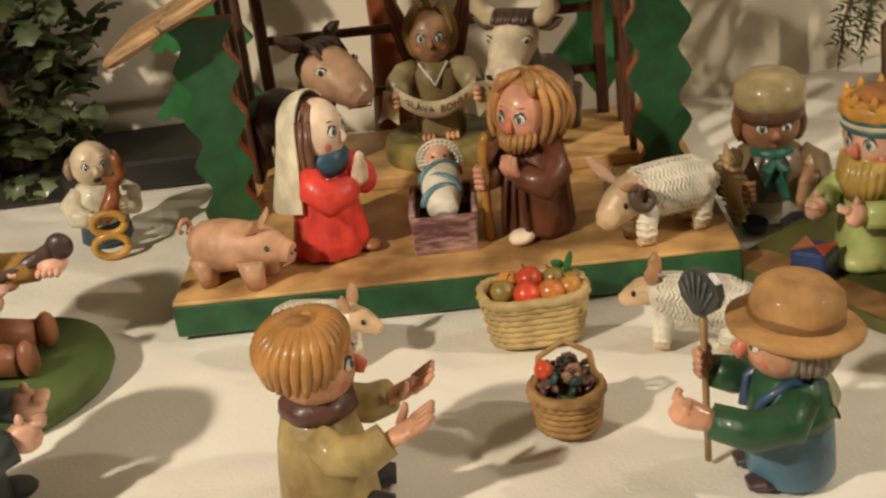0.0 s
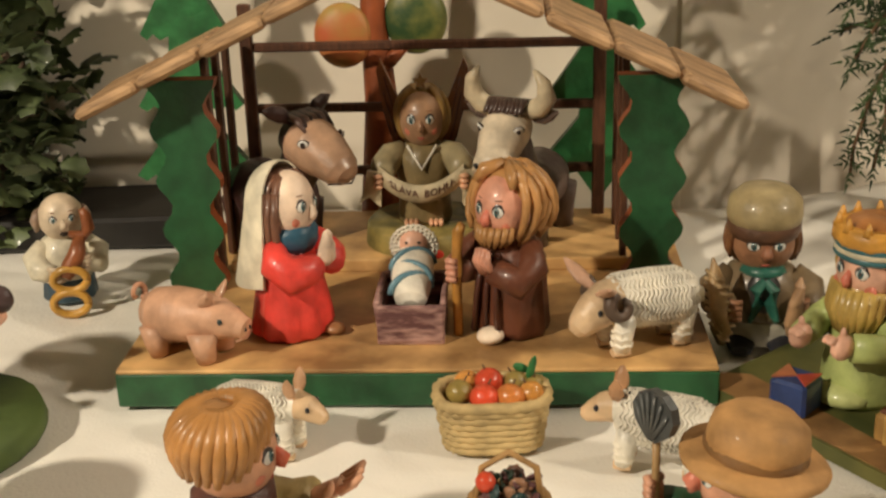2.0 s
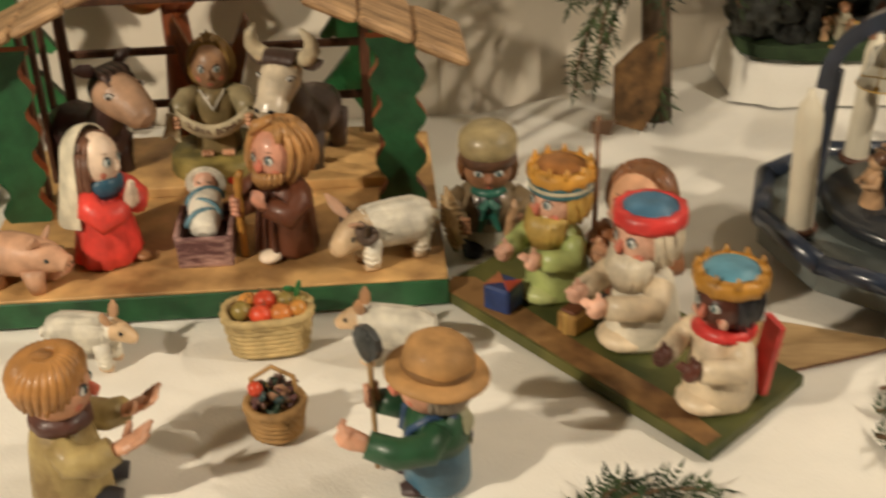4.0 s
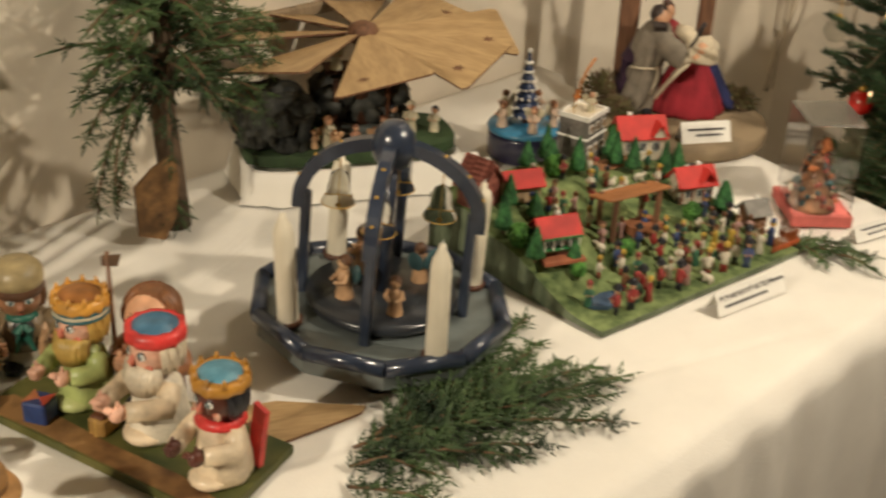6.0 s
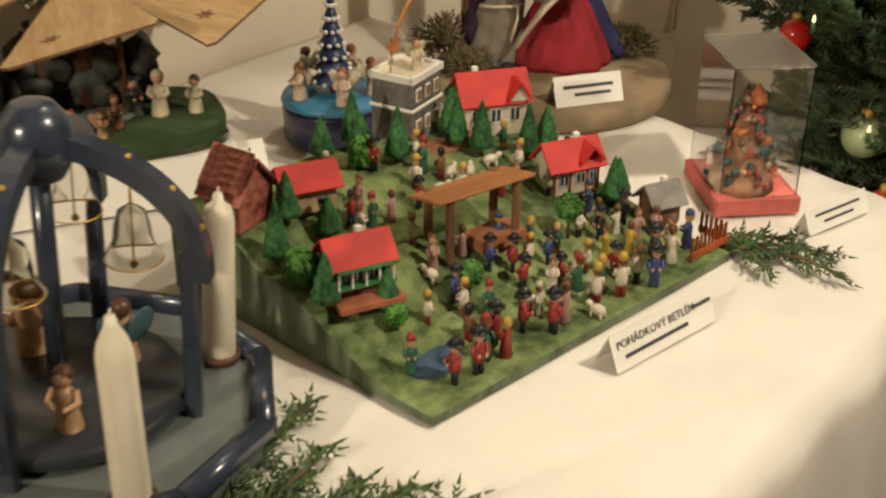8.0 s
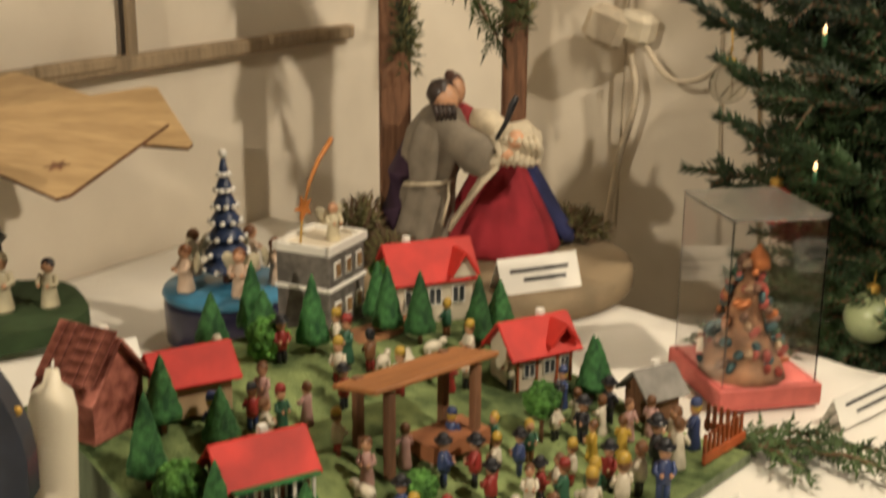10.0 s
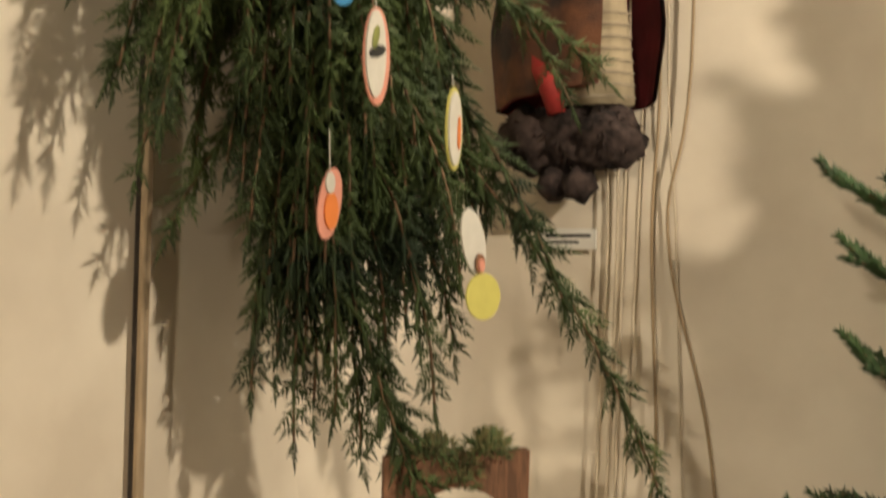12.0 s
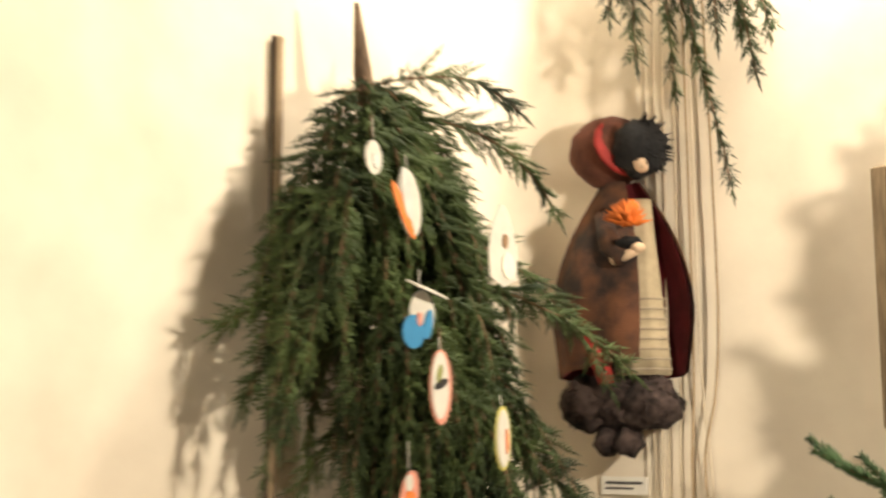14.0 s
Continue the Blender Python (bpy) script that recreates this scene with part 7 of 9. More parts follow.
tw = thing("toy_tower", None, vil(0.76, 1.04, 10, -0.004), "square grey stone toy tower with flat snowy top", "toy tower", "village houses")
part("wall", Mesh().box((0, 0, 0.029), (0.050, 0.042, 0.058), STONE, bevel=0.0008), tw)
part("cornice", Mesh().box((0, 0, 0.033), (0.053, 0.045, 0.003), CARD, bevel=0.0006), tw)
part("parapet", Mesh().box((0, -0.021, 0.061), (0.054, 0.003, 0.006), CARD).box((0, 0.021, 0.061), (0.054, 0.003, 0.006), CARD).box((-0.0255, 0, 0.061), (0.003, 0.042, 0.006), CARD).box((0.0255, 0, 0.061), (0.003, 0.042, 0.006), CARD), tw, "white parapet")
part("roof_floor", Mesh().box((0, 0, 0.0595), (0.048, 0.039, 0.002), WHITEW), tw)
for k in range(3):
    for z in (0.017, 0.046):
        wn = part("window", Mesh().box((-0.015 + 0.015 * k, -0.0215, z), (0.0085, 0.0012, 0.012), CARD), tw, "small arched window")
        part("pane", Mesh().box((-0.015 + 0.015 * k, -0.0222, z), (0.0055, 0.0012, 0.009), paint(0.30, 0.17, 0.07)), wn)
thing("small_angel", mini(CREAM, None, 0.030, wings=CREAM), vil(0.78, 1.02, -20, 0.0565), "tiny cream angel figure on the tower top", "figurine", "village figures")
cm = Mesh()
cm.tube([(0, 0, 0), (0.006, 0, 0.016), (0.016, 0, 0.030), (0.030, 0, 0.042)], [0.0016, 0.0034, 0.0042, 0.0048], paint(0.52, 0.20, 0.05), seg=8, flat=0.4)
cm.prism([((0.009 if k % 2 else 0.004) * math.cos(math.pi * k / 5), (0.009 if k % 2 else 0.004) * math.sin(math.pi * k / 5)) for k in range(10)], -0.001, 0.001, paint(0.45, 0.16, 0.04), pose(0, 0, 0, 90, 0, 0)).tube([(0, 0.001, 0.0), (-0.001, 0.003, -0.026)], 0.0008, GOLD, seg=5)
thing("comet", cm, vil(0.70, 1.02, 0, 0.0815), "orange painted comet star with tail on a wire", "comet")
hb1 = house(0.058, 0.036, 0.034, 0.020, WHITEW, REDROOF, [(-0.018, 0.020, 0.010, 0.014, 0), (0.0, 0.020, 0.010, 0.014, 0), (0.018, 0.020, 0.010, 0.014, 0), (0.0, 0.020, 0.010, 0.014, 1)], label="whitewashed toy farmhouse with red gabled roof", chimney=-0.014)
hb1.matrix_world = vil(0.95, 0.90, -34)
part("gable", Mesh().add([(0.010, -0.024, 0.034), (0.030, -0.024, 0.034), (0.020, -0.024, 0.050), (0.020, 0.0, 0.050)], [(0, 1, 2)], WHITEW, False).box((0.0145, -0.014, 0.0435), (0.019, 0.026, 0.002), REDROOF, rot=(0, -58, 0)).box((0.0255, -0.014, 0.0435), (0.019, 0.026, 0.002), REDROOF, rot=(0, 58, 0)), hb1)
hc1 = house(0.046, 0.030, 0.026, 0.016, WHITEW, REDROOF, [(-0.012, 0.014, 0.009, 0.011, 0), (0.004, 0.014, 0.009, 0.011, 0), (0.016, 0.014, 0.007, 0.011, 0), (0, 0.014, 0.009, 0.010, 1)], label="white half-timbered toy house with red roof", chimney=0.008)
hc1.matrix_world = vil(0.90, 0.52, -26)
for x in (-0.021, -0.006, 0.010, 0.021):
    part("beam", Mesh().box((x, -0.0158, 0.013), (0.0018, 0.001, 0.026), REDEDGE), hc1)
part("gable", Mesh().box((0.0075, -0.012, 0.036), (0.017, 0.020, 0.002), REDROOF, rot=(0, -50, 0)).box((0.0185, -0.012, 0.036), (0.017, 0.020, 0.002), REDROOF, rot=(0, 50, 0)), hc1)
house(0.026, 0.024, 0.020, 0.012, BROWNWOOD, mat("grey_shingle", (0.22, 0.21, 0.19), 0.7, 0.2, 90, 0.4), [], label="small brown toy shed with grey roof", chimney=0.004).matrix_world = vil(1.0, 0.26, -24)
pav = thing("toy_shelter", None, vil(0.47, 0.42, -14), "open brown toy shelter with plank roof", "toy shelter", "village houses")
part("roof", Mesh().box((0, 0, 0.050), (0.092, 0.040, 0.003), mat("orange_plank_roof", (0.34, 0.14, 0.05), 0.6, 0.25, 70, 0.3, stretch=(1, 8, 1)), rot=(-12, 0, 0), bevel=0.0008), pav)
for x, y in ((-0.032, -0.014), (0.032, -0.014), (-0.032, 0.014), (0.032, 0.014)):
    part("post", Mesh().box((x, y, 0.024), (0.0055, 0.0055, 0.052), BROWNWOOD, bevel=0.0006), pav)
part("platform", Mesh().box((0.018, -0.006, 0.004), (0.044, 0.026, 0.010), mat("red_brown_step", (0.30, 0.12, 0.055), 0.7, 0.25, 60, 0.3)), pav)
fn = thing("toy_fence", None, vil(0.965, 0.09, -8), "little red-brown paling fence on the village edge", "toy fence")
for k in range(9):
    part("pale", Mesh().box((-0.022 + 0.0055 * k, -0.012, 0.010), (0.0022, 0.0016, 0.020), REDEDGE), fn)
for k in range(5):
    part("pale", Mesh().box((0.022, -0.007 + 0.0048 * k, 0.010), (0.0016, 0.0022, 0.020), REDEDGE), fn)
part("rail", Mesh().box((0, -0.0132, 0.004), (0.05, 0.002, 0.006), paint(0.40, 0.09, 0.03)).box((0.0232, 0.002, 0.004), (0.002, 0.026, 0.006), paint(0.40, 0.09, 0.03)), fn)

# little trees
TREEG = mat("flock_fir_green", (0.018, 0.10, 0.030), 0.8, 0.35, 200, 0.8, 500, second=(0.05, 0.17, 0.05), per_object=0.5)
BUSHG = mat("flock_bush_green", (0.05, 0.17, 0.03), 0.9, 0.4, 200, 1.0, 400, second=(0.10, 0.26, 0.05), per_object=0.4)


def fir_data(h):
    me = Mesh()
    prof = []
    for k in range(9):
        t = k / 8
        prof.append((0.0105 * (1 - t) ** 0.85 * (1 + 0.10 * (k % 2)) + 0.0004, 0.008 + (h - 0.008) * t))
    me.lathe(prof, TREEG, seg=14, wave=0.08, waves=5)
    return me


firs = ((0.41, 0.95, 0.040), (0.53, 0.98, 0.052), (0.52, 0.93, 0.036), (0.54, 0.80, 0.052), (0.82, 0.92, 0.046), (0.76, 0.82, 0.050), (0.78, 0.74, 0.050), (0.90, 0.68, 0.054), (0.96, 0.67, 0.046), (0.99, 0.70, 0.040), (0.985, 0.56, 0.030), (0.94, 0.38, 0.046), (0.98, 0.40, 0.038), (0.14, 0.71, 0.044), (0.05, 0.62, 0.052), (0.20, 0.63, 0.038), (0.04, 0.42, 0.046), (0.15, 0.34, 0.038))
stem = Mesh().tube([(0, 0, -0.002), (0, 0, 0.010)], 0.0016, BROWNWOOD, seg=7).data("trunk")
for u, v, h in firs:
    ob = thing("toy_fir_tree", None, vil(u, v), "green flocked toy fir tree on the village board", "toy tree", "village trees")
    part("crown", fir_data(h), ob)
    same("trunk", stem, ob, Matrix())
r3 = random.Random(4)


def bush(r, z):
    me = Mesh()
    me.ell((0, 0, z), r, BUSHG, seg=14, rings=10, rough=0.25)
    for k in range(60):
        a, b = r3.random() * 6.28, math.acos(2 * r3.random() - 1)
        me.ell((r * math.sin(b) * math.cos(a), r * math.sin(b) * math.sin(a), z + r * math.cos(b)), r * (0.14 + 0.12 * r3.random()), BUSHG, seg=6, rings=4)
    return me


for u, v, r, z in ((0.46, 0.84, 0.0125, 0.012), (0.90, 0.98, 0.011, 0.030), (0.045, 0.52, 0.0125, 0.012), (0.72, 0.33, 0.0105, 0.027), (0.35, 0.29, 0.010, 0.018), (0.14, 0.30, 0.008, 0.010)):
    ob = thing("toy_round_tree", None, vil(u, v), "round bright green toy tree on a thin trunk", "toy tree", "village trees")
    part("crown", bush(r, z), ob)
    part("trunk", Mesh().tube([(0, 0, -0.002), (0, 0, z)], 0.0014, BROWNWOOD, seg=6), ob)

# little people
REDC, BLUC, GRNC, WHT, YEL, BRN = paint(0.30, 0.035, 0.03), paint(0.045, 0.07, 0.18), paint(0.035, 0.12, 0.07), paint(0.66, 0.60, 0.48), paint(0.55, 0.36, 0.06), paint(0.18, 0.08, 0.035)
KINDS = [mini(REDC, BRN, 0.030, hat=BLACK, trousers=BLUC).data("villager"), mini(WHT, BRN, 0.030, trousers=BLACK).data("villager"), mini(REDC, YEL, 0.029).data("villager"), mini(BLUC, BRN, 0.031, hat=BLACK, brim=True, trousers=BLUC).data("villager"), mini(GRNC, BRN, 0.031, hat=REDC).data("villager"), mini(BRN, BLACK, 0.030, hat=BLACK, trousers=REDC).data("villager"), mini(WHT, REDC, 0.028, hat=WHT).data("villager"), mini(BLACK, BRN, 0.033, hat=BLACK, brim=True, trousers=BLACK).data("villager"), mini(REDC, BLACK, 0.031, hat=BLACK, brim=True, trousers=BLACK).data("villager"), mini(BLUC, YEL, 0.030, hat=BLUC).data("villager"), mini(WHT, BRN, 0.029).data("villager"), mini(YEL, BRN, 0.028).data("villager"), mini(BLUC, BLACK, 0.030).data("villager"), mini(paint(0.45, 0.27, 0.24), BRN, 0.030).data("villager"), mini(GRNC, YEL, 0.029, trousers=BRN).data("villager"), mini(WHT, BRN, 0.030, hat=YEL, trousers=REDC).data("villager")]
FOLK = {"east": ((0.79, 0.28), (0.85, 0.28), (0.88, 0.23), (0.93, 0.21), (0.89, 0.12), (0.72, 0.08), (0.62, 0.11), (0.64, 0.06), (0.66, 0.20), (0.61, 0.19), (0.54, 0.20), (0.60, 0.28), (0.53, 0.39), (0.82, 0.20), (0.76, 0.23), (0.83, 0.33), (0.70, 0.14), (0.90, 0.30)),
        "west": ((0.37, 0.61), (0.32, 0.62), (0.28, 0.65), (0.27, 0.60), (0.20, 0.655), (0.56, 0.72), (0.82, 0.51), (0.84, 0.65), (0.86, 0.74), (0.975, 0.60), (0.31, 0.29), (0.33, 0.40), (0.34, 0.49), (0.42, 0.40)),
        "south": ((0.21, 0.27), (0.30, 0.25), (0.12, 0.07), (0.18, 0.06), (0.27, 0.07), (0.37, 0.12), (0.41, 0.06), (0.59, 0.16), (0.57, 0.20), (0.73, 0.03), (0.08, 0.17), (0.35, 0.22), (0.48, 0.24), (0.45, 0.33), (0.50, 0.30))}
COATS = ("red and blue", "white and black", "red", "blue", "green and red", "brown", "white", "black", "red and black", "blue and yellow", "white", "yellow", "blue", "pale pink", "green and brown", "white and red")
crowd = [p for row in FOLK.values() for p in row]
r5 = random.Random(77)
while len(crowd) < 72:
    p = (r5.uniform(0.22, 0.98), r5.uniform(0.05, 0.40)) if r5.random() < 0.75 else (r5.uniform(0.25, 0.9), r5.uniform(0.55, 0.82))
    if all(math.hypot((p[0] - q[0]) * 0.34, (p[1] - q[1]) * 0.275) > 0.0135 for q in crowd) and not (0.36 < p[0] < 0.58 and 0.36 < p[1] < 0.5) and not (p[0] < 0.3 and p[1] > 0.3):
        crowd.append(p)
for u, v in crowd:
    k = r3.choice((0, 1, 1, 2, 3, 4, 5, 6, 7, 8, 8, 10, 10, 11, 13, 13, 14, 15, 15, 9))
    ob = new("villager_figure", KINDS[k])
    tall = 1.0 + 0.25 * (v < 0.14) + 0.15 * r3.random()
    ob.matrix_world = vil(u, v, r3.random() * 360, -0.0006) @ Matrix.Diagonal((0.76 * tall, 0.76 * tall, 0.94 * tall, 1))
    tagged(ob, "tiny painted villager figure in " + COATS[k] + " clothes", "figurine", "village figures")
EWE = Mesh().ell((0, 0, 0.0068), (0.0042, 0.0072, 0.0042), WHT, seg=10, rings=7, rough=0.1).ell((0, -0.0082, 0.0092), (0.0024, 0.0034, 0.0026), WHT, seg=8, rings=6)
for sx in (-1, 1):
    for sy in (-1, 1):
        EWE.tube([(sx * 0.0024, sy * 0.0044, 0.005), (sx * 0.0024, sy * 0.0044, 0.0)], 0.0012, WHT, seg=6)
EWE = EWE.data("ewe")
for u, v in ((0.62, 0.68), (0.68, 0.67), (0.77, 0.69), (0.55, 0.64), (0.30, 0.37), (0.52, 0.14), (0.48, 0.38), (0.53, 0.03), (0.60, 0.11), (0.71, 0.64), (0.45, 0.18)):
    ob = new("toy_sheep", EWE)
    ob.matrix_world = vil(u, v, r3.random() * 360, -0.0006)
    tagged(ob, "tiny white toy sheep on the village turf", "figurine", "village sheep")

# ---- the clear case ----
CS = pose(1.184, -0.346, TOP, 0, 0, 47)
case = thing("display_case", None, CS, "clear acrylic case on a pink base over tiny figures", "display case")
part("base", Mesh().box((0, 0, 0.008), (0.092, 0.078, 0.016), mat("pink_felt_base", (0.50, 0.12, 0.10), 0.7, 0.15, 90, 0.3), bevel=0.001), case, "pink base")
W, D, H = 0.084, 0.070, 0.120
for c, s in (((W / 2, 0, 0.016 + H / 2), (0.0014, D, H)), ((-W / 2, 0, 0.016 + H / 2), (0.0014, D, H)), ((0, D / 2, 0.016 + H / 2), (W - 0.0016, 0.0014, H)), ((0, -D / 2, 0.016 + H / 2), (W - 0.0016, 0.0014, H))):
    pn = part("pane", Mesh().box(c, s, CLEAR), case, "clear acrylic pane")
    pn.visible_shadow = False
pn = part("lid", Mesh().box((0, 0, 0.0175 + H), (W + 0.002, D + 0.002, 0.0018), mat("dusty_acrylic", (0.86, 0.84, 0.78), 0.22, 0.1, 60, 0.1, trans=0.92, ior=1.3), bevel=0.0005), case, "dusty frosted lid")
group = Mesh()
pal = [paint(0.26, 0.08, 0.02, 0.7, 0), paint(0.02, 0.055, 0.06, 0.7, 0), paint(0.20, 0.03, 0.02, 0.7, 0), paint(0.10, 0.05, 0.03, 0.7, 0), paint(0.22, 0.14, 0.08, 0.7, 0), paint(0.02, 0.06, 0.03, 0.7, 0), paint(0.02, 0.055, 0.06, 0.7, 0)]
hillk = thing("clay_hill", None, CS @ pose(0, 0, 0.016), "tiny hill of colourful clay figures inside the case", "clay model")
mound = Mesh().lathe([(0.034, 0.0), (0.030, 0.010), (0.016, 0.030), (0.010, 0.060), (0.003, 0.076)], mat("brown_clay", (0.20, 0.10, 0.05), 0.8, 0.4, 80, 0.8), at=(-0.010, 0.006, 0), seg=14, squash=0.9)
part("hill", mound, hillk, "brown clay hill")
for k in range(120):
    a, t = r3.random() * 6.28, r3.random()
    rr = 0.030 * (1 - t) + 0.004
    group.ell((-0.010 + rr * math.cos(a), 0.006 + rr * math.sin(a) * 0.9, 0.006 + 0.082 * t), (0.002 + 0.0026 * r3.random(), 0.002 + 0.002 * r3.random(), 0.0026 + 0.004 * r3.random()), r3.choice(pal), rot=(r3.random() * 90, r3.random() * 90, 0), seg=8, rings=6)
group.lathe([(0.009, 0), (0.007, 0.009), (0.0, 0.018)], pal[0], at=(-0.012, 0.0, 0.078), seg=10)
part("figures", group, hillk, "orange, teal and red clay figures", kind="stuff")
for k in range(14):
    x, y = 0.004 + 0.032 * r3.random(), -0.030 + 0.056 * r3.random()
    ob = new("clay_figure", r3.choice(KINDS))
    ob.matrix_world = CS @ pose(x, y, 0.016, 0, 0, r3.random() * 360) @ Matrix.Scale(0.62, 4)
    tagged(ob, "tiny colourful clay figure inside the clear case", "figurine", "figures in the case")

# ---- the couple under the wooden arch ----
DC = (1.288, -0.060)
disc = thing("wooden_disc", Mesh().lathe([(0.0, 0.0), (0.128, 0.0), (0.132, 0.006), (0.131, 0.020), (0.126, 0.024), (0.0, 0.024)], mat("sawn_grey_wood", (0.24, 0.18, 0.11), 0.75, 0.25, 30, 0.4), seg=54, cap=False), pose(DC[0], DC[1], TOP), "thick sawn round wooden disc on the table", "wooden disc")
ar = thing("wooden_arch", None, pose(1.323, 0.006, TOP + 0.024, 0, 0, -52) @ Matrix.Diagonal((0.87, 1, 1, 1)), "rough brown wooden arch decked with moss and greenery", "wooden arch")
part("post", Mesh().box((-0.063, 0, 0.152), (0.034, 0.022, 0.304), BROWNWOOD, bevel=0.003), ar)
part("post", Mesh().box((0.066, 0, 0.152), (0.026, 0.020, 0.304), BROWNWOOD, bevel=0.003), ar)
lint = [(-0.081, 0.304), (-0.081, 0.352), (0.081, 0.360), (0.080, 0.304), (0.052, 0.304), (0.045, 0.311), (0.031, 0.319), (0.012, 0.324), (-0.008, 0.323), (-0.026, 0.317), (-0.045, 0.304)]
part("lintel", Mesh().prism(lint, -0.0108, 0.0108, BROWNWOOD, pose(0, 0, 0, 90, 0, 0)), ar)
GREYC, WINE, NAVYC, LINEN = mat("grey_felt", (0.21, 0.18, 0.14), 0.95, 0.2, 60, 0.5), mat("wine_red_felt", (0.28, 0.02, 0.03), 0.9, 0.25, 40, 0.5), mat("navy_felt", (0.02, 0.025, 0.09), 0.9, 0.25, 40, 0.5), mat("cream_linen", (0.62, 0.54, 0.40), 0.9, 0.15, 90, 0.6)
she = Mesh()
she.lathe([(0.060, 0.0), (0.064, 0.006), (0.056, 0.026), (0.040, 0.056), (0.026, 0.080), (0.016, 0.092)], WINE, at=(0.026, 0.0, 0), seg=40, squash=0.72, wave=0.07, waves=9)
she.loft([(0.022, 0, 0.070, 0.020, 0.022), (0.010, 0, 0.092, 0.019, 0.018), (-0.004, 0, 0.112, 0.021, 0.017), (-0.013, 0, 0.128, 0.014, 0.012), (-0.017, -0.001, 0.136, 0.006, 0.006)], paint(0.30, 0.03, 0.035, 0.8, 0), seg=16)
she.loft([(0.030, 0.022, 0.108, 0.010, 0.006), (0.048, 0.026, 0.088, 0.022, 0.010), (0.066, 0.026, 0.058, 0.026, 0.012), (0.086, 0.022, 0.026, 0.022, 0.012), (0.104, 0.018, 0.010, 0.012, 0.008), (0.110, 0.016, 0.006, 0.003, 0.003)], NAVYC, seg=14, rough=0.2)
head = (-0.021, -0.006, 0.150)
she.ell(head, (0.0105, 0.0110, 0.0135), FLESH)
she.ell((head[0] - 0.002, head[1] + 0.003, head[2] + 0.004), (0.0118, 0.0115, 0.0120), paint(0.07, 0.03, 0.02))
she.ell((head[0] - 0.006, head[1] + 0.006, head[2] + 0.013), (0.006, 0.006, 0.005), paint(0.07, 0.03, 0.02))
for sd, pts in ((1, [(-0.002, -0.010, 0.126), (0.014, -0.020, 0.124), (0.030, -0.034, 0.114), (0.040, -0.044, 0.106)]), (-1, [(-0.020, -0.012, 0.122), (-0.012, -0.030, 0.104), (0.006, -0.044, 0.096), (0.022, -0.050, 0.098)])):
    she.tube(pts, [0.009, 0.0125, 0.0125, 0.008], LINEN, seg=12)
she.loft([(0.012, -0.036, 0.104, 0.006, 0.006), (0.022, -0.040, 0.106, 0.017, 0.016), (0.040, -0.042, 0.108, 0.021, 0.020), (0.056, -0.040, 0.112, 0.018, 0.018), (0.066, -0.036, 0.114, 0.006, 0.006)], LINEN, seg=18, rough=0.25)
for k in range(8):
    a0 = 0.7 * k
    she.tube([(0.020 + 0.006 * k + 0.004 * math.sin(q), -0.060 + 0.006 * math.cos(1.7 * q + a0), 0.094 + 0.006 * q) for q in (0, 1, 2, 3, 4)], 0.0035, LINEN, seg=6)
she.ell((0.040, -0.060, 0.116), (0.0085, 0.0070, 0.0085), FLESH)
she.loft([(0.020, -0.052, 0.092, 0.016, 0.003), (0.006, -0.056, 0.078, 0.013, 0.003), (-0.008, -0.056, 0.060, 0.011, 0.003), (-0.020, -0.054, 0.042, 0.010, 0.003), (-0.026, -0.052, 0.032, 0.004, 0.002)], LINEN, seg=10, rough=0.4)
she.tube([(0.020, -0.062, 0.116), (0.030, -0.064, 0.132), (0.035, -0.064, 0.146), (0.040, -0.064, 0.154)], [0.0020, 0.0026, 0.0038, 0.0030], BLACK, seg=8)
thing("seated_doll", she.move(Matrix.Diagonal((0.86, 0.92, 1.0, 1))), pose(1.294, -0.038, TOP + 0.024, 0, 0, -56), "seated felt doll in wine-red skirt holding a linen-wrapped infant", "doll", "couple under the arch")
he = Mesh()
he.lathe([(0.030, 0.0), (0.033, 0.006), (0.029, 0.030), (0.024, 0.062), (0.023, 0.076), (0.029, 0.100), (0.027, 0.122), (0.016, 0.140), (0.006, 0.148)], GREYC, seg=40, squash=0.80, wave=0.08, waves=8)
he.loft([(-0.006, 0.010, 0.140, 0.006, 0.004), (-0.018, 0.012, 0.112, 0.017, 0.012), (-0.026, 0.010, 0.076, 0.021, 0.014), (-0.026, 0.008, 0.046, 0.022, 0.014), (-0.020, 0.008, 0.018, 0.017, 0.012), (-0.016, 0.008, 0.006, 0.006, 0.006)], mat("plum_felt", (0.045, 0.022, 0.045), 0.9, 0.2, 40, 0.5), seg=14, rough=0.1)
he.tube([(-0.0235, -0.010, 0.070), (-0.008, -0.0205, 0.072), (0.010, -0.0195, 0.073), (0.024, -0.008, 0.074)], 0.0020, LINEN, seg=6)
he.tube([(0.018, -0.016, 0.073), (0.020, -0.024, 0.060), (0.018, -0.026, 0.034)], 0.0016, LINEN, seg=6)
he.v = [(x + 0.16 * z, y - 0.05 * z, z) for x, y, z in he.v]
he.loft([(0.020, -0.012, 0.128, 0.013, 0.014), (0.036, -0.026, 0.116, 0.014, 0.017), (0.054, -0.036, 0.104, 0.014, 0.020), (0.066, -0.042, 0.098, 0.012, 0.018), (0.070, -0.043, 0.097, 0.006, 0.010)], GREYC, seg=14, rough=0.1)
he.loft([(0.066, -0.044, 0.100, 0.006, 0.008), (0.072, -0.046, 0.100, 0.006, 0.007), (0.079, -0.048, 0.104, 0.003, 0.003)], LINEN, seg=10)
he.ell((0.082, -0.049, 0.106), 0.0060, FLESH)
he.ell((0.026, -0.014, 0.150), (0.0125, 0.0125, 0.0145), FLESH)
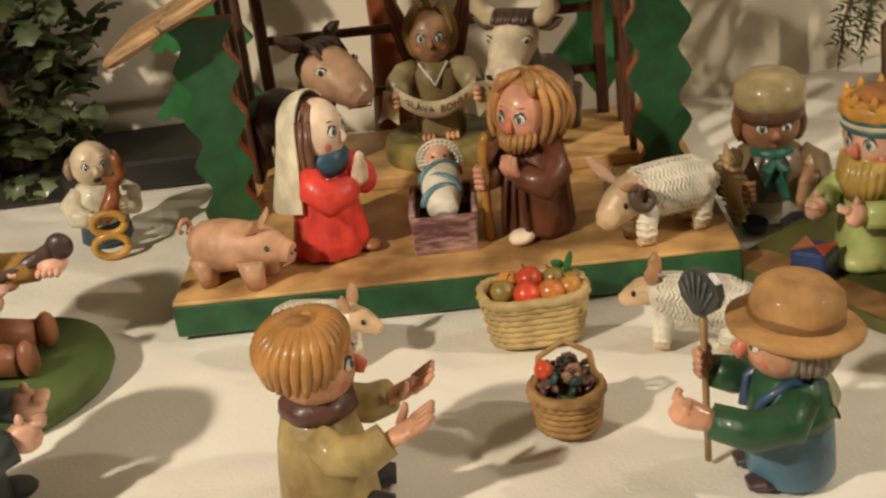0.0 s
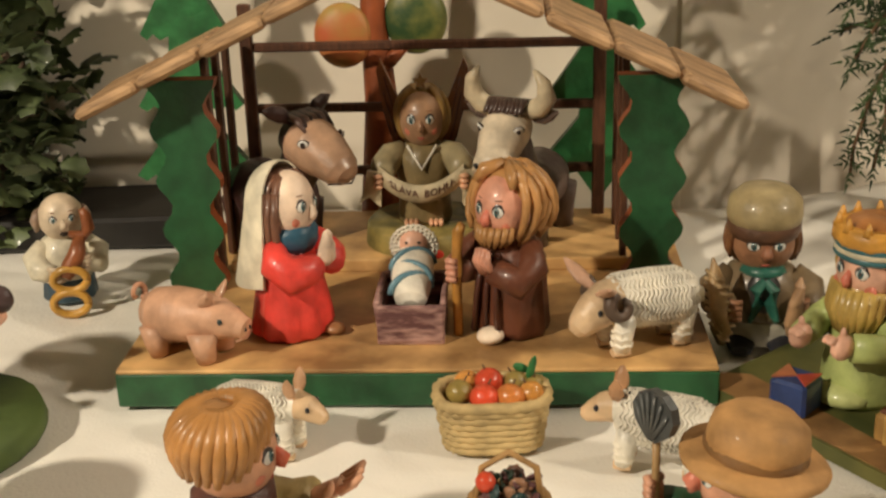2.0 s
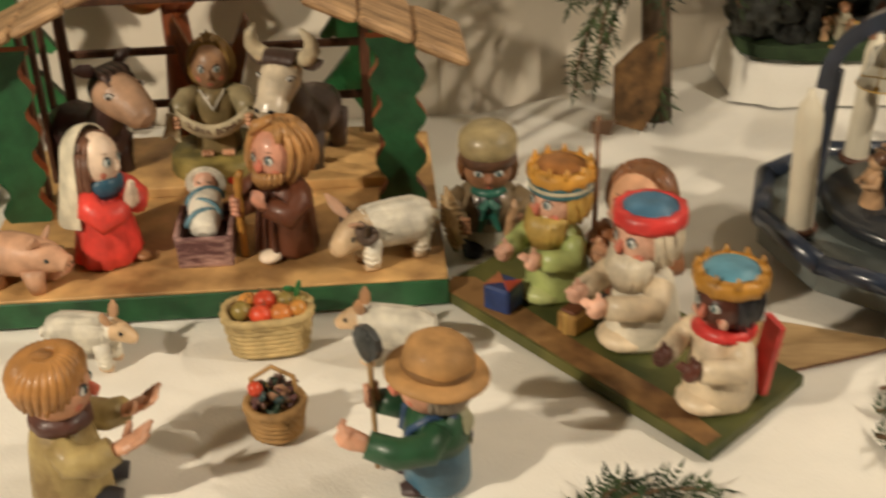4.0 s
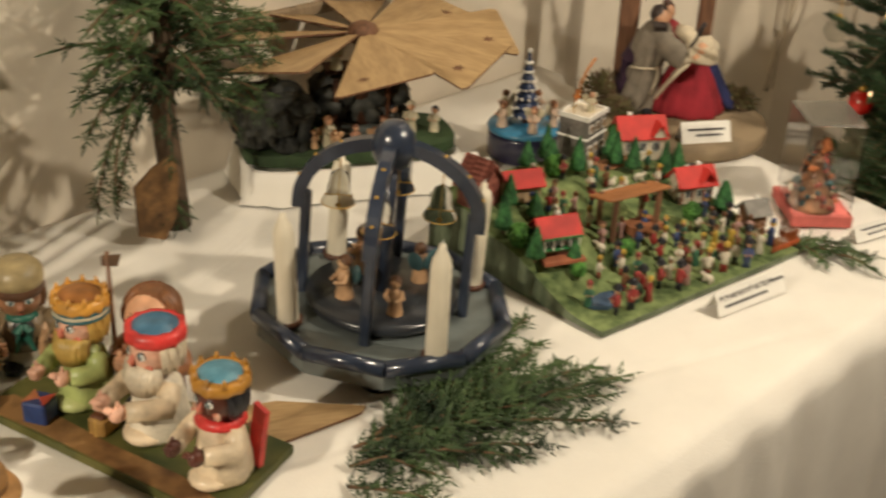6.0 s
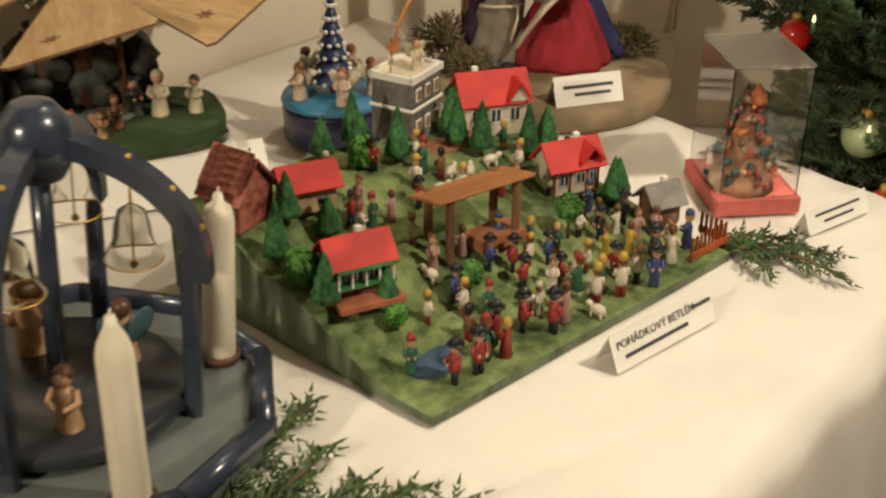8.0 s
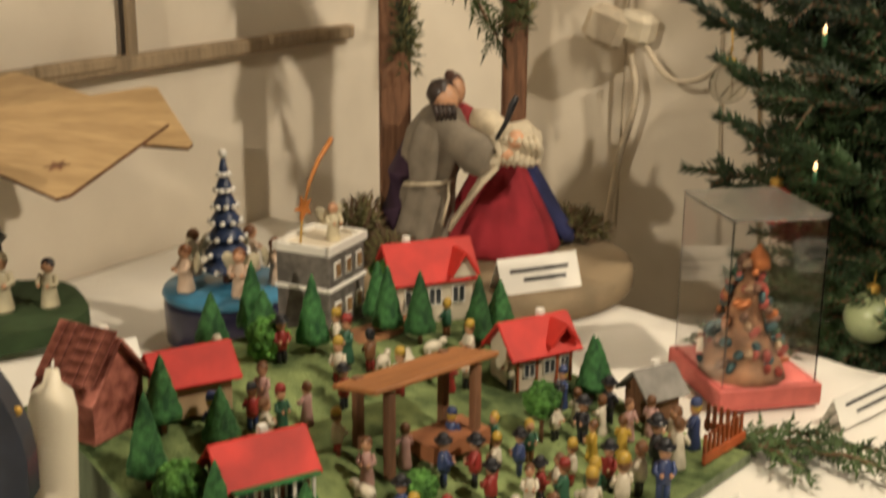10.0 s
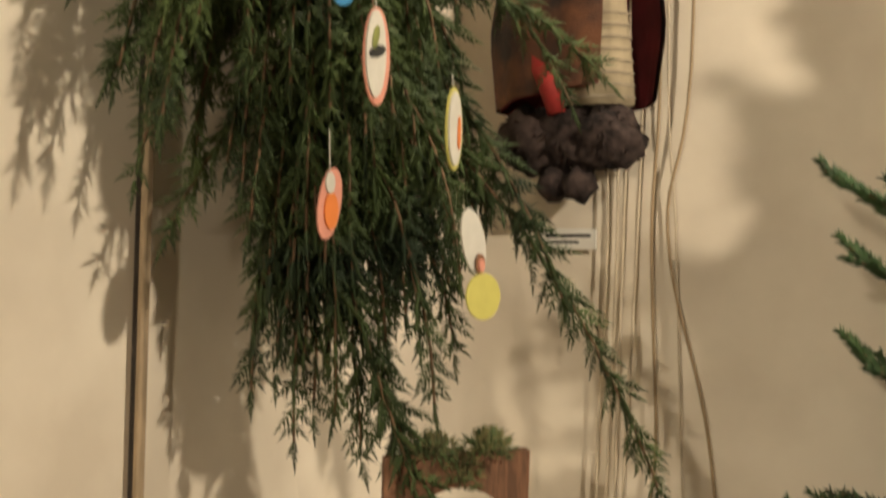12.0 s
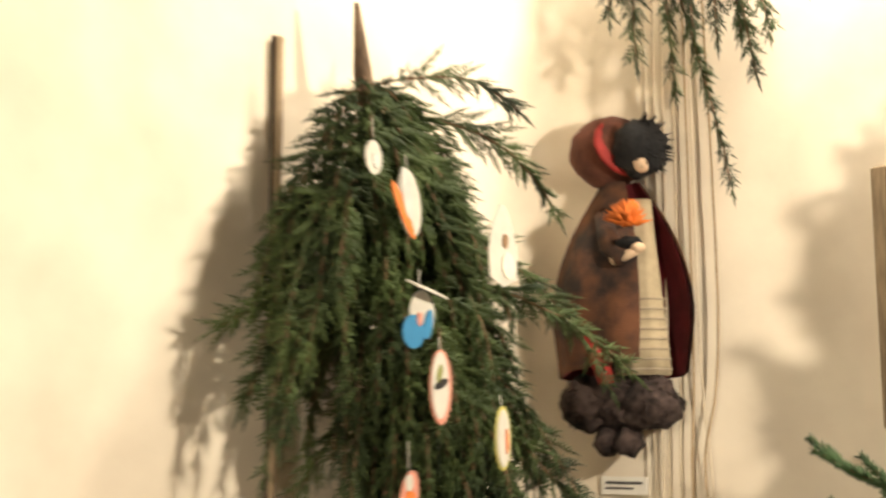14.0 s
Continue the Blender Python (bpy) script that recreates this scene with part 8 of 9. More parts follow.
he.ell((0.022, -0.011, 0.155), (0.0140, 0.0138, 0.0135), paint(0.035, 0.022, 0.018), rough=0.15)
for k in range(5):
    he.tube([(0.016 + 0.004 * k, -0.024, 0.146), (0.018 + 0.004 * k, -0.028, 0.140), (0.019 + 0.004 * k, -0.028, 0.132)], [0.003, 0.003, 0.001], paint(0.035, 0.022, 0.018), seg=6)
for x in (-0.008, 0.014):
    he.loft([(x, 0.0, 0.004, 0.006, 0.004), (x + 0.006, -0.020, 0.005, 0.008, 0.005), (x + 0.010, -0.036, 0.004, 0.005, 0.003)], BLACK, seg=10)
thing("standing_doll", he, pose(1.257, 0.000, TOP + 0.024, 0, 0, -56) @ Matrix.Scale(0.97, 4), "bowing felt doll in grey robe and plum cloak beside the arch", "doll", "couple under the arch")
ct = card_tent(0.075, 0.028, (), ((0.055, 0.004, 0.0), (0.04, -0.004, 0.004)))
ct.matrix_world = pose(1.232, -0.142, TOP + 0.024, 0, 0, -32)
# ---- greenery ----
def spike(me, p, d, l, r, m):
    """One scaly twig tip or needle: a slim three-sided point."""
    a = d.orthogonal().normalized()
    b = d.cross(a)
    me.add([p + a * r, p - a * (r * 0.5) + b * (r * 0.87), p - a * (r * 0.5) - b * (r * 0.87), p + d * l], [(0, 1, 3), (1, 2, 3), (2, 0, 3)], m)


def shoot(me, rnd, p, d, length, side, m, droop=0.5, leaf=0.012, gap=0.0048, r=0.0017):
    """A feathery shoot: an axis with short scaly tips on both sides."""
    n = max(2, int(length / gap))
    for i in range(n):
        t = i / n
        d = (d + Vector((0, 0, -droop * gap * 7))).normalized()
        q = p + d * gap
        for s in (-1, 1):
            e = (d * 0.85 + side * (s * (0.55 + 0.3 * rnd.random())) + Vector((rnd.uniform(-1, 1), rnd.uniform(-1, 1), rnd.uniform(-1, 1))) * 0.28).normalized()
            spike(me, p, e, leaf * (1.1 - 0.55 * t) * (0.7 + 0.6 * rnd.random()), r, m)
        p = q
    spike(me, p, d, leaf * 1.1, r, m)


def frond(me, wood, rnd, p0, p1, bulge, m, width=0.055, step=0.010, leaf=0.012, droop=0.4, r=0.0018, bare=0.12, stem=0.0022, spread=1.0):
    """A branch from p0 to p1 that bows outward by bulge and carries feathery shoots."""
    p0, p1 = Vector(p0), Vector(p1)
    mid = (p0 + p1) / 2 + Vector(bulge)
    length = (p1 - p0).length
    n = max(4, int(length / step))
    pts = []
    for i in range(n + 1):
        t = i / n
        pts.append(p0 * (1 - t) ** 2 + mid * (2 * t * (1 - t)) + p1 * t ** 2 + Vector((rnd.uniform(-1, 1), rnd.uniform(-1, 1), rnd.uniform(-1, 1))) * 0.0012)
    wood.tube(pts[::2] if len(pts) > 6 else pts, [stem * (1 - 0.75 * i / len(pts)) for i in range(len(pts[::2] if len(pts) > 6 else pts))], TWIG, seg=5)
    for i in range(int(n * bare), n):
        t = i / n
        d = (pts[i + 1] - pts[i]).normalized()
        ref = Vector((rnd.uniform(-1, 1), rnd.uniform(-1, 1), rnd.uniform(-0.6, 0.9)))
        side = (ref - d * ref.dot(d)).normalized()
        w = width * (0.45 + 0.9 * rnd.random()) * min(1, 0.35 + 3 * (t - bare)) * (1.05 - 0.75 * t)
        for s in (-1, 1):
            e = (d * spread * (0.8 + 0.5 * rnd.random()) + side * s).normalized()
            shoot(me, rnd, pts[i], e, w, (side - e * side.dot(e)).normalized() if abs(side.dot(e)) < 0.98 else d.orthogonal(), m, droop, leaf, r=r)
    shoot(me, rnd, pts[-1], (pts[-1] - pts[-2]).normalized(), width * 0.35, Vector((1, 0, 0.2)).normalized(), m, droop, leaf, r=r)


# the evergreen bough that hangs head down on the wall
rnd = random.Random(11)
bough = thing("hanging_evergreen_bough", None, pose(0, 0, 0), "large green evergreen bough hung on the wall by its stem", "evergreen bough")
STEM = [(1.192, 0.160, 1.968), (1.205, 0.160, 1.88), (1.235, 0.158, 1.72), (1.262, 0.150, 1.52), (1.275, 0.14, 1.36)]
part("stem", Mesh().tube(STEM, [0.0035, 0.012, 0.012, 0.009, 0.004], BARK, seg=9), bough, "bare brown stem")


def along(z):
    for a, b in zip(STEM, STEM[1:]):
        if b[2] <= z <= a[2]:
            t = (a[2] - z) / (a[2] - b[2])
            return Vector(a).lerp(Vector(b), t)
    return Vector(STEM[-1])


wood, leaves = Mesh(), Mesh()
for z0, end, bow in ((1.86, (1.34, 0.012, 1.835), (0.02, -0.03, 0.06)), (1.82, (1.36, -0.03, 1.70), (0.05, -0.03, 0.09)), (1.70, (1.48, -0.04, 1.485), (0.06, -0.02, 0.10)),
                     (1.62, (1.42, -0.10, 1.50), (0.03, -0.03, 0.07)), (1.60, (1.37, -0.085, 1.27), (0.06, -0.03, 0.07)), (1.54, (1.42, -0.17, 1.09), (0.05, -0.03, 0.10)),
                     (1.58, (1.02, 0.22, 1.545), (-0.04, 0.0, 0.05)), (1.60, (1.04, 0.20, 1.46), (-0.05, 0.0, 0.05)), (1.50, (1.11, 0.19, 1.33), (-0.03, -0.01, 0.05)),
                     (1.45, (1.215, 0.075, 1.17), (0, -0.02, 0.05)), (1.40, (1.336, -0.035, 0.965), (-0.035, 0.02, 0.0)), (1.42, (1.29, 0.020, 1.07), (-0.02, 0.0, 0.0)), (1.45, (1.27, 0.08, 1.12), (0.0, -0.02, 0.02))):
    frond(leaves, wood, rnd, along(z0), end, bow, NEEDLE2, 0.06, 0.009)
for k in range(210):
    u = (k + 0.5) / 210
    z0 = 1.88 - 0.46 * u
    a = math.radians(rnd.uniform(-205, 20))
    ze = z0 - rnd.uniform(0.13, 0.30)
    wide = 0.075 + 0.145 * min(1, (1.86 - ze) / 0.32) if ze > 1.3 else 0.18
    if math.cos(a) < 0 and ze < 1.42:
        wide *= max(0.35, 1 - (1.42 - ze) / 0.22)
    rr = wide * (0.45 + 0.6 * rnd.random())
    p = along(z0)
    q = Vector((p.x + rr * math.cos(a), min(0.245, p.y + 0.75 * rr * math.sin(a)), ze))
    frond(leaves, wood, rnd, p, q, (0.35 * rr * math.cos(a), 0.3 * rr * math.sin(a), 0.06), NEEDLE2, 0.055, 0.0105)
part("branch", wood, bough)
part("foliage", leaves, bough, "drooping green sprays", kind="stuff")

# painted paper ornaments that hang on the bough
O_WHITE, O_ORANGE, O_PINK, O_BLUE, O_YEL, O_BLK = (mat("painted_card", c, 0.6, 0.06, 60, 0.05) for c in ((0.54, 0.52, 0.46), (0.62, 0.18, 0.04), (0.60, 0.26, 0.19), (0.03, 0.20, 0.40), (0.50, 0.46, 0.12), (0.02, 0.02, 0.02)))


def oval(me, x, z, rx, rz, m, y=0.0, thick=0.002, turn=0.0, n=22):
    c, s = math.cos(math.radians(turn)), math.sin(math.radians(turn))
    poly = [(rx * math.cos(2 * math.pi * i / n), rz * math.sin(2 * math.pi * i / n)) for i in range(n)]
    me.prism([(x + c * a - s * b, z + s * a + c * b) for a, b in poly], y - thick / 2, y + thick / 2, m, pose(0, 0, 0, 90, 0, 0))
    return me


def ornament(place, turn, base, details, label, cord=0.05, tilt=0):
    ob = thing("hanging_ornament", base, pose(place[0] - 0.066, place[1] - 0.026, place[2] - 0.004, 0, tilt, turn - 4) @ Matrix.Scale(0.78, 4), label, "ornament", "ornaments on the bough")
    for name, me in details:
        part(name, me, ob)
    part("cord", Mesh().tube([(0, 0, 0.03), (0.002, 0.004, 0.03 + cord)], 0.0007, O_WHITE, seg=5), ob)


ornament((1.185, 0.10, 1.748), 12, oval(Mesh(), 0, 0, 0.024, 0.026, O_WHITE), [("motif", oval(Mesh(), 0.004, -0.004, 0.010, 0.012, mat("pale_grey_card", (0.55, 0.55, 0.52), 0.6, 0.1, 50, 0.05), 0.0025))], "small round white card ornament on the bough", 0.03)
ornament((1.185, 0.052, 1.690), 8, oval(Mesh(), 0.006, 0, 0.030, 0.050, O_WHITE, turn=14), [("motif", oval(Mesh(), -0.014, -0.014, 0.010, 0.048, O_ORANGE, 0.0028, turn=38)), ("wing", oval(Mesh(), -0.006, 0.012, 0.013, 0.038, mat("pale_grey_card", (0.5, 0.5, 0.47), 0.6, 0.1, 50, 0.05), 0.0035, turn=16))], "white and orange painted card bird on the bough", 0.04)
ornament((1.185, 0.034, 1.566), -4, oval(Mesh(), 0.004, -0.004, 0.025, 0.034, O_WHITE), [("wing", oval(Mesh(), -0.016, -0.030, 0.022, 0.024, O_BLUE, 0.003)), ("wing", oval(Mesh(), 0.014, -0.018, 0.008, 0.022, O_BLUE, 0.003, turn=-12)), ("wing", Mesh().box((0, -0.014, 0.030), (0.060, 0.034, 0.003), O_WHITE, rot=(24, 12, 0), bevel=0.001)), ("motif", oval(Mesh(), -0.005, -0.012, 0.005, 0.010, O_PINK, 0.0045))], "blue and white painted card angel on the bough", 0.03)
ornament((1.185, 0.006, 1.482), 8, oval(Mesh(), 0, 0, 0.029, 0.052, O_PINK), [("motif", oval(Mesh(), -0.006, 0.002, 0.022, 0.046, O_WHITE, 0.0025)), ("motif", oval(Mesh(), -0.006, 0.004, 0.018, 0.006, O_BLK, 0.004, turn=18)), ("motif", oval(Mesh(), -0.010, 0.018, 0.006, 0.014, mat("olive_paint", (0.2, 0.22, 0.06), 0.6, 0.2, 60, 0.05), 0.004, turn=-20))], "oval pink card ornament with black and white bird", 0.04)
ornament((1.240, -0.038, 1.427), 16, oval(Mesh(), 0, 0, 0.030, 0.045, O_YEL), [("motif", oval(Mesh(), -0.004, 0, 0.024, 0.040, O_WHITE, 0.0025)), ("motif", oval(Mesh(), 0.006, -0.004, 0.005, 0.018, O_ORANGE, 0.004))], "oval white card ornament with a yellow rim", 0.03)
ornament((1.190, 0.052, 1.362), 2, oval(Mesh(), 0, 0, 0.020, 0.040, O_PINK, turn=-14), [("motif", oval(Mesh(), 0.0, -0.008, 0.012, 0.020, O_ORANGE, 0.0025)), ("motif", oval(Mesh(), -0.003, 0.022, 0.008, 0.012, O_WHITE, 0.0025))], "small pink painted card figure on the bough", 0.05)
ornament((1.270, -0.022, 1.645), 2, Mesh().prism([(-0.034, -0.050), (0.0, -0.062), (0.034, -0.048), (0.036, -0.010), (0.024, 0.030), (0.006, 0.058), (-0.008, 0.060), (-0.028, 0.030), (-0.038, -0.012)], -0.001, 0.001, O_WHITE, pose(0, 0, 0, 90, 0, 0)), [("motif", oval(Mesh(), 0.002, 0.006, 0.007, 0.011, mat("brown_paint", (0.25, 0.15, 0.08), 0.6, 0.2, 60, 0.05), 0.0025)), ("wing", oval(Mesh(), 0.008, -0.030, 0.016, 0.020, mat("cream_card", (0.7, 0.66, 0.55), 0.6, 0.1, 50, 0.05), 0.003))], "white paper angel on the bough", 0.02)
ornament((1.275, -0.046, 1.310), -6, oval(Mesh(), -0.010, 0.030, 0.020, 0.038, O_WHITE, turn=20), [("skirt", oval(Mesh(), 0.006, -0.030, 0.031, 0.026, O_YEL, 0.003)), ("motif", oval(Mesh(), -0.002, 0.006, 0.008, 0.011, mat("brown_paint", (0.22, 0.10, 0.05), 0.6, 0.2, 60, 0.05), 0.004)), ("motif", oval(Mesh(), -0.002, 0.004, 0.005, 0.007, O_PINK, 0.006))], "yellow and white painted card angel on the bough", 0.04)

# the second bough high above the doll
rnd = random.Random(23)
high = thing("evergreen_spray", None, pose(0, 0, 0), "green evergreen spray hanging from above on the wall", "evergreen bough")
wood, leaves = Mesh(), Mesh()
for p, q, b in (((1.63, -0.02, 2.25), (1.60, -0.168, 1.755), (0, -0.02, 0.02)), ((1.63, -0.03, 2.25), (1.60, -0.03, 1.95), (0, 0.02, 0)), ((1.63, -0.05, 2.25), (1.60, -0.09, 1.90), (0, 0.0, 0)),
                ((1.63, -0.10, 2.25), (1.60, -0.155, 1.965), (-0.01, -0.02, 0)), ((1.63, -0.12, 2.25), (1.59, -0.212, 1.905), (-0.01, -0.02, 0)), ((1.63, -0.15, 2.25), (1.59, -0.235, 1.96), (-0.01, -0.01, 0)),
                ((1.63, -0.18, 2.25), (1.59, -0.285, 2.02), (0, -0.02, 0)), ((1.63, 0.02, 2.25), (1.60, 0.012, 2.03), (0, 0, 0)), ((1.63, -0.08, 2.25), (1.60, -0.12, 1.99), (0, 0, 0)), ((1.63, -0.14, 2.25), (1.60, -0.19, 1.97), (0, 0, 0))):
    frond(leaves, wood, rnd, p, q, b, NEEDLE2, 0.045, 0.011)
part("branch", wood, high)
part("foliage", leaves, high, "drooping green sprays", kind="stuff")

# the upright juniper twig planted on the table, with its bark plaque
rnd = random.Random(31)
jun = thing("juniper_tree", None, pose(0, 0, 0), "small juniper tree standing upright on the tablecloth", "small tree")
part("trunk", Mesh().tube([(0.545, 0.153, TOP - 0.002), (0.541, 0.154, 0.82), (0.536, 0.156, 0.90), (0.542, 0.155, 0.98), (0.538, 0.156, 1.08), (0.542, 0.156, 1.2)], [0.0165, 0.0155, 0.0145, 0.012, 0.008, 0.003], BARK, seg=10), jun, "rough brown trunk")
wood, leaves = Mesh(), Mesh()
for z0, q, b in ((0.95, (0.420, 0.12, 0.815), (-0.04, -0.01, 0.05)), (0.93, (0.452, 0.13, 0.812), (-0.02, 0, 0.04)), (0.955, (0.432, 0.10, 0.845), (-0.03, 0, 0.05)), (0.96, (0.42, 0.13, 0.90), (-0.02, 0, 0.03)), (1.0, (0.41, 0.12, 0.95), (-0.02, 0, 0.03)), (0.95, (0.655, 0.13, 0.885), (0.02, 0, 0.04)),
                 (0.98, (0.665, 0.12, 0.93), (0.02, 0, 0.04)), (1.02, (0.66, 0.10, 0.98), (0.02, 0, 0.03)), (0.94, (0.60, 0.10, 0.875), (0.01, -0.01, 0.03)), (0.94, (0.50, 0.09, 0.86), (-0.01, -0.02, 0.03)), (0.79, (0.515, 0.13, 0.762), (0, -0.01, 0.01)), (0.80, (0.528, 0.125, 0.765), (0, -0.01, 0.0))):
    frond(leaves, wood, rnd, (0.540, 0.154, z0), q, b, NEEDLE, 0.030, 0.008, 0.009, 0.06, r=0.0016, spread=0.6)
for k in range(84):
    z0 = 0.915 + 0.26 * k / 84
    a = rnd.uniform(0, 2 * math.pi)
    rr = (0.05 + 0.09 * rnd.random()) * (1 if z0 < 1.05 else (1.22 - z0) / 0.17)
    frond(leaves, wood, rnd, (0.540, 0.155, z0), (0.540 + rr * math.cos(a), min(0.245, 0.155 + rr * math.sin(a)), z0 + rnd.uniform(-0.045, 0.05)), (0, 0, 0.02), NEEDLE, 0.034, 0.009, 0.009, 0.04, r=0.0016, spread=0.6)
part("branch", wood, jun)
part("foliage", leaves, jun, "fine green juniper sprays", kind="stuff")
thing("bark_plaque", Mesh().prism([(-0.030, 0.0), (0.004, -0.012), (0.022, 0.016), (0.030, 0.072), (0.026, 0.104), (-0.004, 0.088), (-0.030, 0.066)], -0.003, 0.003, mat("brown_bark_plaque", (0.085, 0.042, 0.014), 0.6, 0.4, 60, 0.4, second=(0.16, 0.085, 0.03)), pose(0, 0, 0, 90, 0, 0)),
      pose(0.505, 0.128, TOP + 0.013, -6, 0, -14) @ Matrix.Scale(0.9, 4), "kite-shaped brown wooden plaque leaning on the juniper", "plaque")

# cut juniper branches lying on the cloth
def lying(points, seed, width, label, step=0.0055, lift=0.004):
    r2 = random.Random(seed)
    ob = thing("juniper_branch", None, pose(0, 0, 0), label, "juniper branch", "cut greenery on the table")
    w2, l2 = Mesh(), Mesh()
    for p, q, b, wd in points:
        frond(l2, w2, r2, (*p, TOP + lift), (*q, TOP + lift + 0.004), (*b, 0.012), NEEDLE, wd * width, step, 0.008, -0.05, r=0.0017, bare=0.03, spread=0.5)
    for me in (l2, w2):
        me.v = [(x, y, TOP + 0.0015 + abs(z - TOP - 0.0015) * 0.8) for x, y, z in me.v]
    part("branch", w2, ob)
    part("foliage", l2, ob, "dense green juniper sprays", kind="stuff")


lying([((0.40, -0.33), (0.675, -0.427), (0.02, -0.01), 1.0), ((0.44, -0.34), (0.69, -0.285), (0.0, 0.0), 0.9), ((0.46, -0.35), (0.61, -0.474), (0.01, 0), 0.9), ((0.42, -0.33), (0.62, -0.335), (0, 0), 0.9), ((0.40, -0.34), (0.50, -0.445), (0, 0), 0.9),
       ((0.46, -0.35), (0.65, -0.37), (0, 0), 0.9), ((0.40, -0.35), (0.425, -0.42), (0, 0), 0.8), ((0.45, -0.33), (0.585, -0.27), (0, 0), 0.8), ((0.42, -0.34), (0.56, -0.41), (0, 0), 0.9), ((0.50, -0.36), (0.66, -0.33), (0, 0), 0.8), ((0.50, -0.36), (0.64, -0.44), (0, 0), 0.7), ((0.44, -0.34), (0.60, -0.39), (0, 0), 1.0), ((0.48, -0.34), (0.64, -0.30), (0, 0), 1.0), ((0.38, -0.35), (0.47, -0.40), (0, 0), 1.0), ((0.36, -0.37), (0.40, -0.45), (0, 0), 1.0), ((0.42, -0.36), (0.53, -0.45), (0, 0), 1.0), ((0.52, -0.35), (0.67, -0.40), (0, 0), 0.9)],
      41, 0.042, "dense green juniper branch lying on the white cloth")
lying([((0.13, -0.345), (0.226, -0.366), (0, 0.01), 1.0), ((0.12, -0.35), (0.19, -0.335), (0, 0.0), 0.8), ((0.10, -0.37), (0.17, -0.40), (0, 0), 0.9), ((0.08, -0.37), (0.15, -0.36), (0, 0), 0.9), ((0.08, -0.39), (0.13, -0.42), (0, 0), 0.8)], 43, 0.030, "small green juniper sprig on the cloth's front edge")
lying([((1.075, -0.385), (1.085, -0.49), (0.01, 0), 1.0), ((1.08, -0.39), (1.115, -0.47), (0, 0), 0.9), ((1.08, -0.385), (1.055, -0.44), (0, 0), 0.8), ((1.085, -0.38), (1.12, -0.435), (0, 0), 0.8)], 47, 0.022, "small grey-green juniper sprig beside the toy village")
lying([((1.20, -0.32), (1.235, -0.36), (0.0, 0), 1.0), ((1.21, -0.315), (1.26, -0.33), (0, 0), 0.9), ((1.21, -0.31), (1.23, -0.29), (0, 0), 0.8)], 53, 0.018, "small green sprig behind the clear case", lift=0.012)

# the leafy potted tree at the far left of the stable
rnd = random.Random(61)
pot = thing("leafy_tree", None, pose(-0.235, 0.440, TOP), "dark leafy little tree on a black wooden base", "small tree")
part("base", Mesh().box((0.05, 0.0, 0.014), (0.24, 0.10, 0.028), mat("black_stained_wood", (0.018, 0.016, 0.014), 0.5, 0.3, 50, 0.2), rot=(0, 0, -18), bevel=0.003), pot, "black wooden base")
wood, leaves = Mesh(), Mesh()
LEAFG = mat("dark_olive_leaf", (0.036, 0.054, 0.020), 0.5, 0.4, 30, 0.3, second=(0.085, 0.11, 0.045), coat=0.1)
wood.tube([(0.0, 0, 0.026), (0.006, 0, 0.07), (-0.006, 0, 0.13), (0.004, 0, 0.20), (0, 0, 0.30)], [0.016, 0.012, 0.010, 0.008, 0.004], BARK, seg=8)
for k in range(17):
    a = 2 * math.pi * k / 17
    h = rnd.uniform(0.03, 0.26)
    wood.tube([(0, 0, h), (0.02 * math.cos(a), 0.02 * math.sin(a), h + 0.03), (0.055 * math.cos(a), 0.05 * math.sin(a), h + 0.055)], [0.005, 0.004, 0.002], BARK, seg=5)
for k in range(760):
    a, h = rnd.uniform(0, 2 * math.pi), rnd.uniform(0.025, 0.36)
    rr = (0.090 if h > 0.07 else 0.06) * math.sqrt(rnd.random()) * (1 + 0.3 * math.sin(h * 60 + 2 * a))
    c = Vector((rr * math.cos(a), rr * math.sin(a) * 0.9, h))
    ln, wd = rnd.uniform(0.022, 0.036), rnd.uniform(0.010, 0.016)
    mm = Matrix.Translation(c) @ pose(0, 0, 0, rnd.uniform(-50, 60), rnd.uniform(-50, 50), math.degrees(a) - 90 + rnd.uniform(-50, 50))
    out = []
    for i, (t, w) in enumerate(((0, 0.1), (0.18, 0.7), (0.28, 0.5), (0.45, 1.0), (0.56, 0.62), (0.74, 0.8), (0.84, 0.4), (1.0, 0.0))):
        out.append((t, w))
    vs = [mm @ Vector((0, ln * t, 0.004 * math.sin(3 * t))) for t, w in out] + [mm @ Vector((wd * w, ln * t, 0.004 * math.sin(3 * t) - 0.004 * w)) for t, w in out] + [mm @ Vector((-wd * w, ln * t, 0.004 * math.sin(3 * t) - 0.004 * w)) for t, w in out]
    n = len(out)
    leaves.add(vs, [(i, i + 1, n + i + 1, n + i) for i in range(n - 1)] + [(i + 1, i, 2 * n + i, 2 * n + i + 1) for i in range(n - 1)], LEAFG)
part("trunk", wood, pot, "thin brown trunk with twigs")
part("crown", leaves, pot, "dense lobed dark leaves", kind="stuff")
# Added black board: stands in for the darkness behind the dense leaves.
thing("dark_backing", Mesh().box((0, 0, 0.30), (0.44, 0.012, 0.60), mat("backing_black", (0.010, 0.010, 0.009), 0.95, 0.3, 80, 0.3), bevel=0.003), pose(-0.470, 0.575, TOP, 0, 0, -24.8), "added black board for the darkness behind the leafy tree", "board")

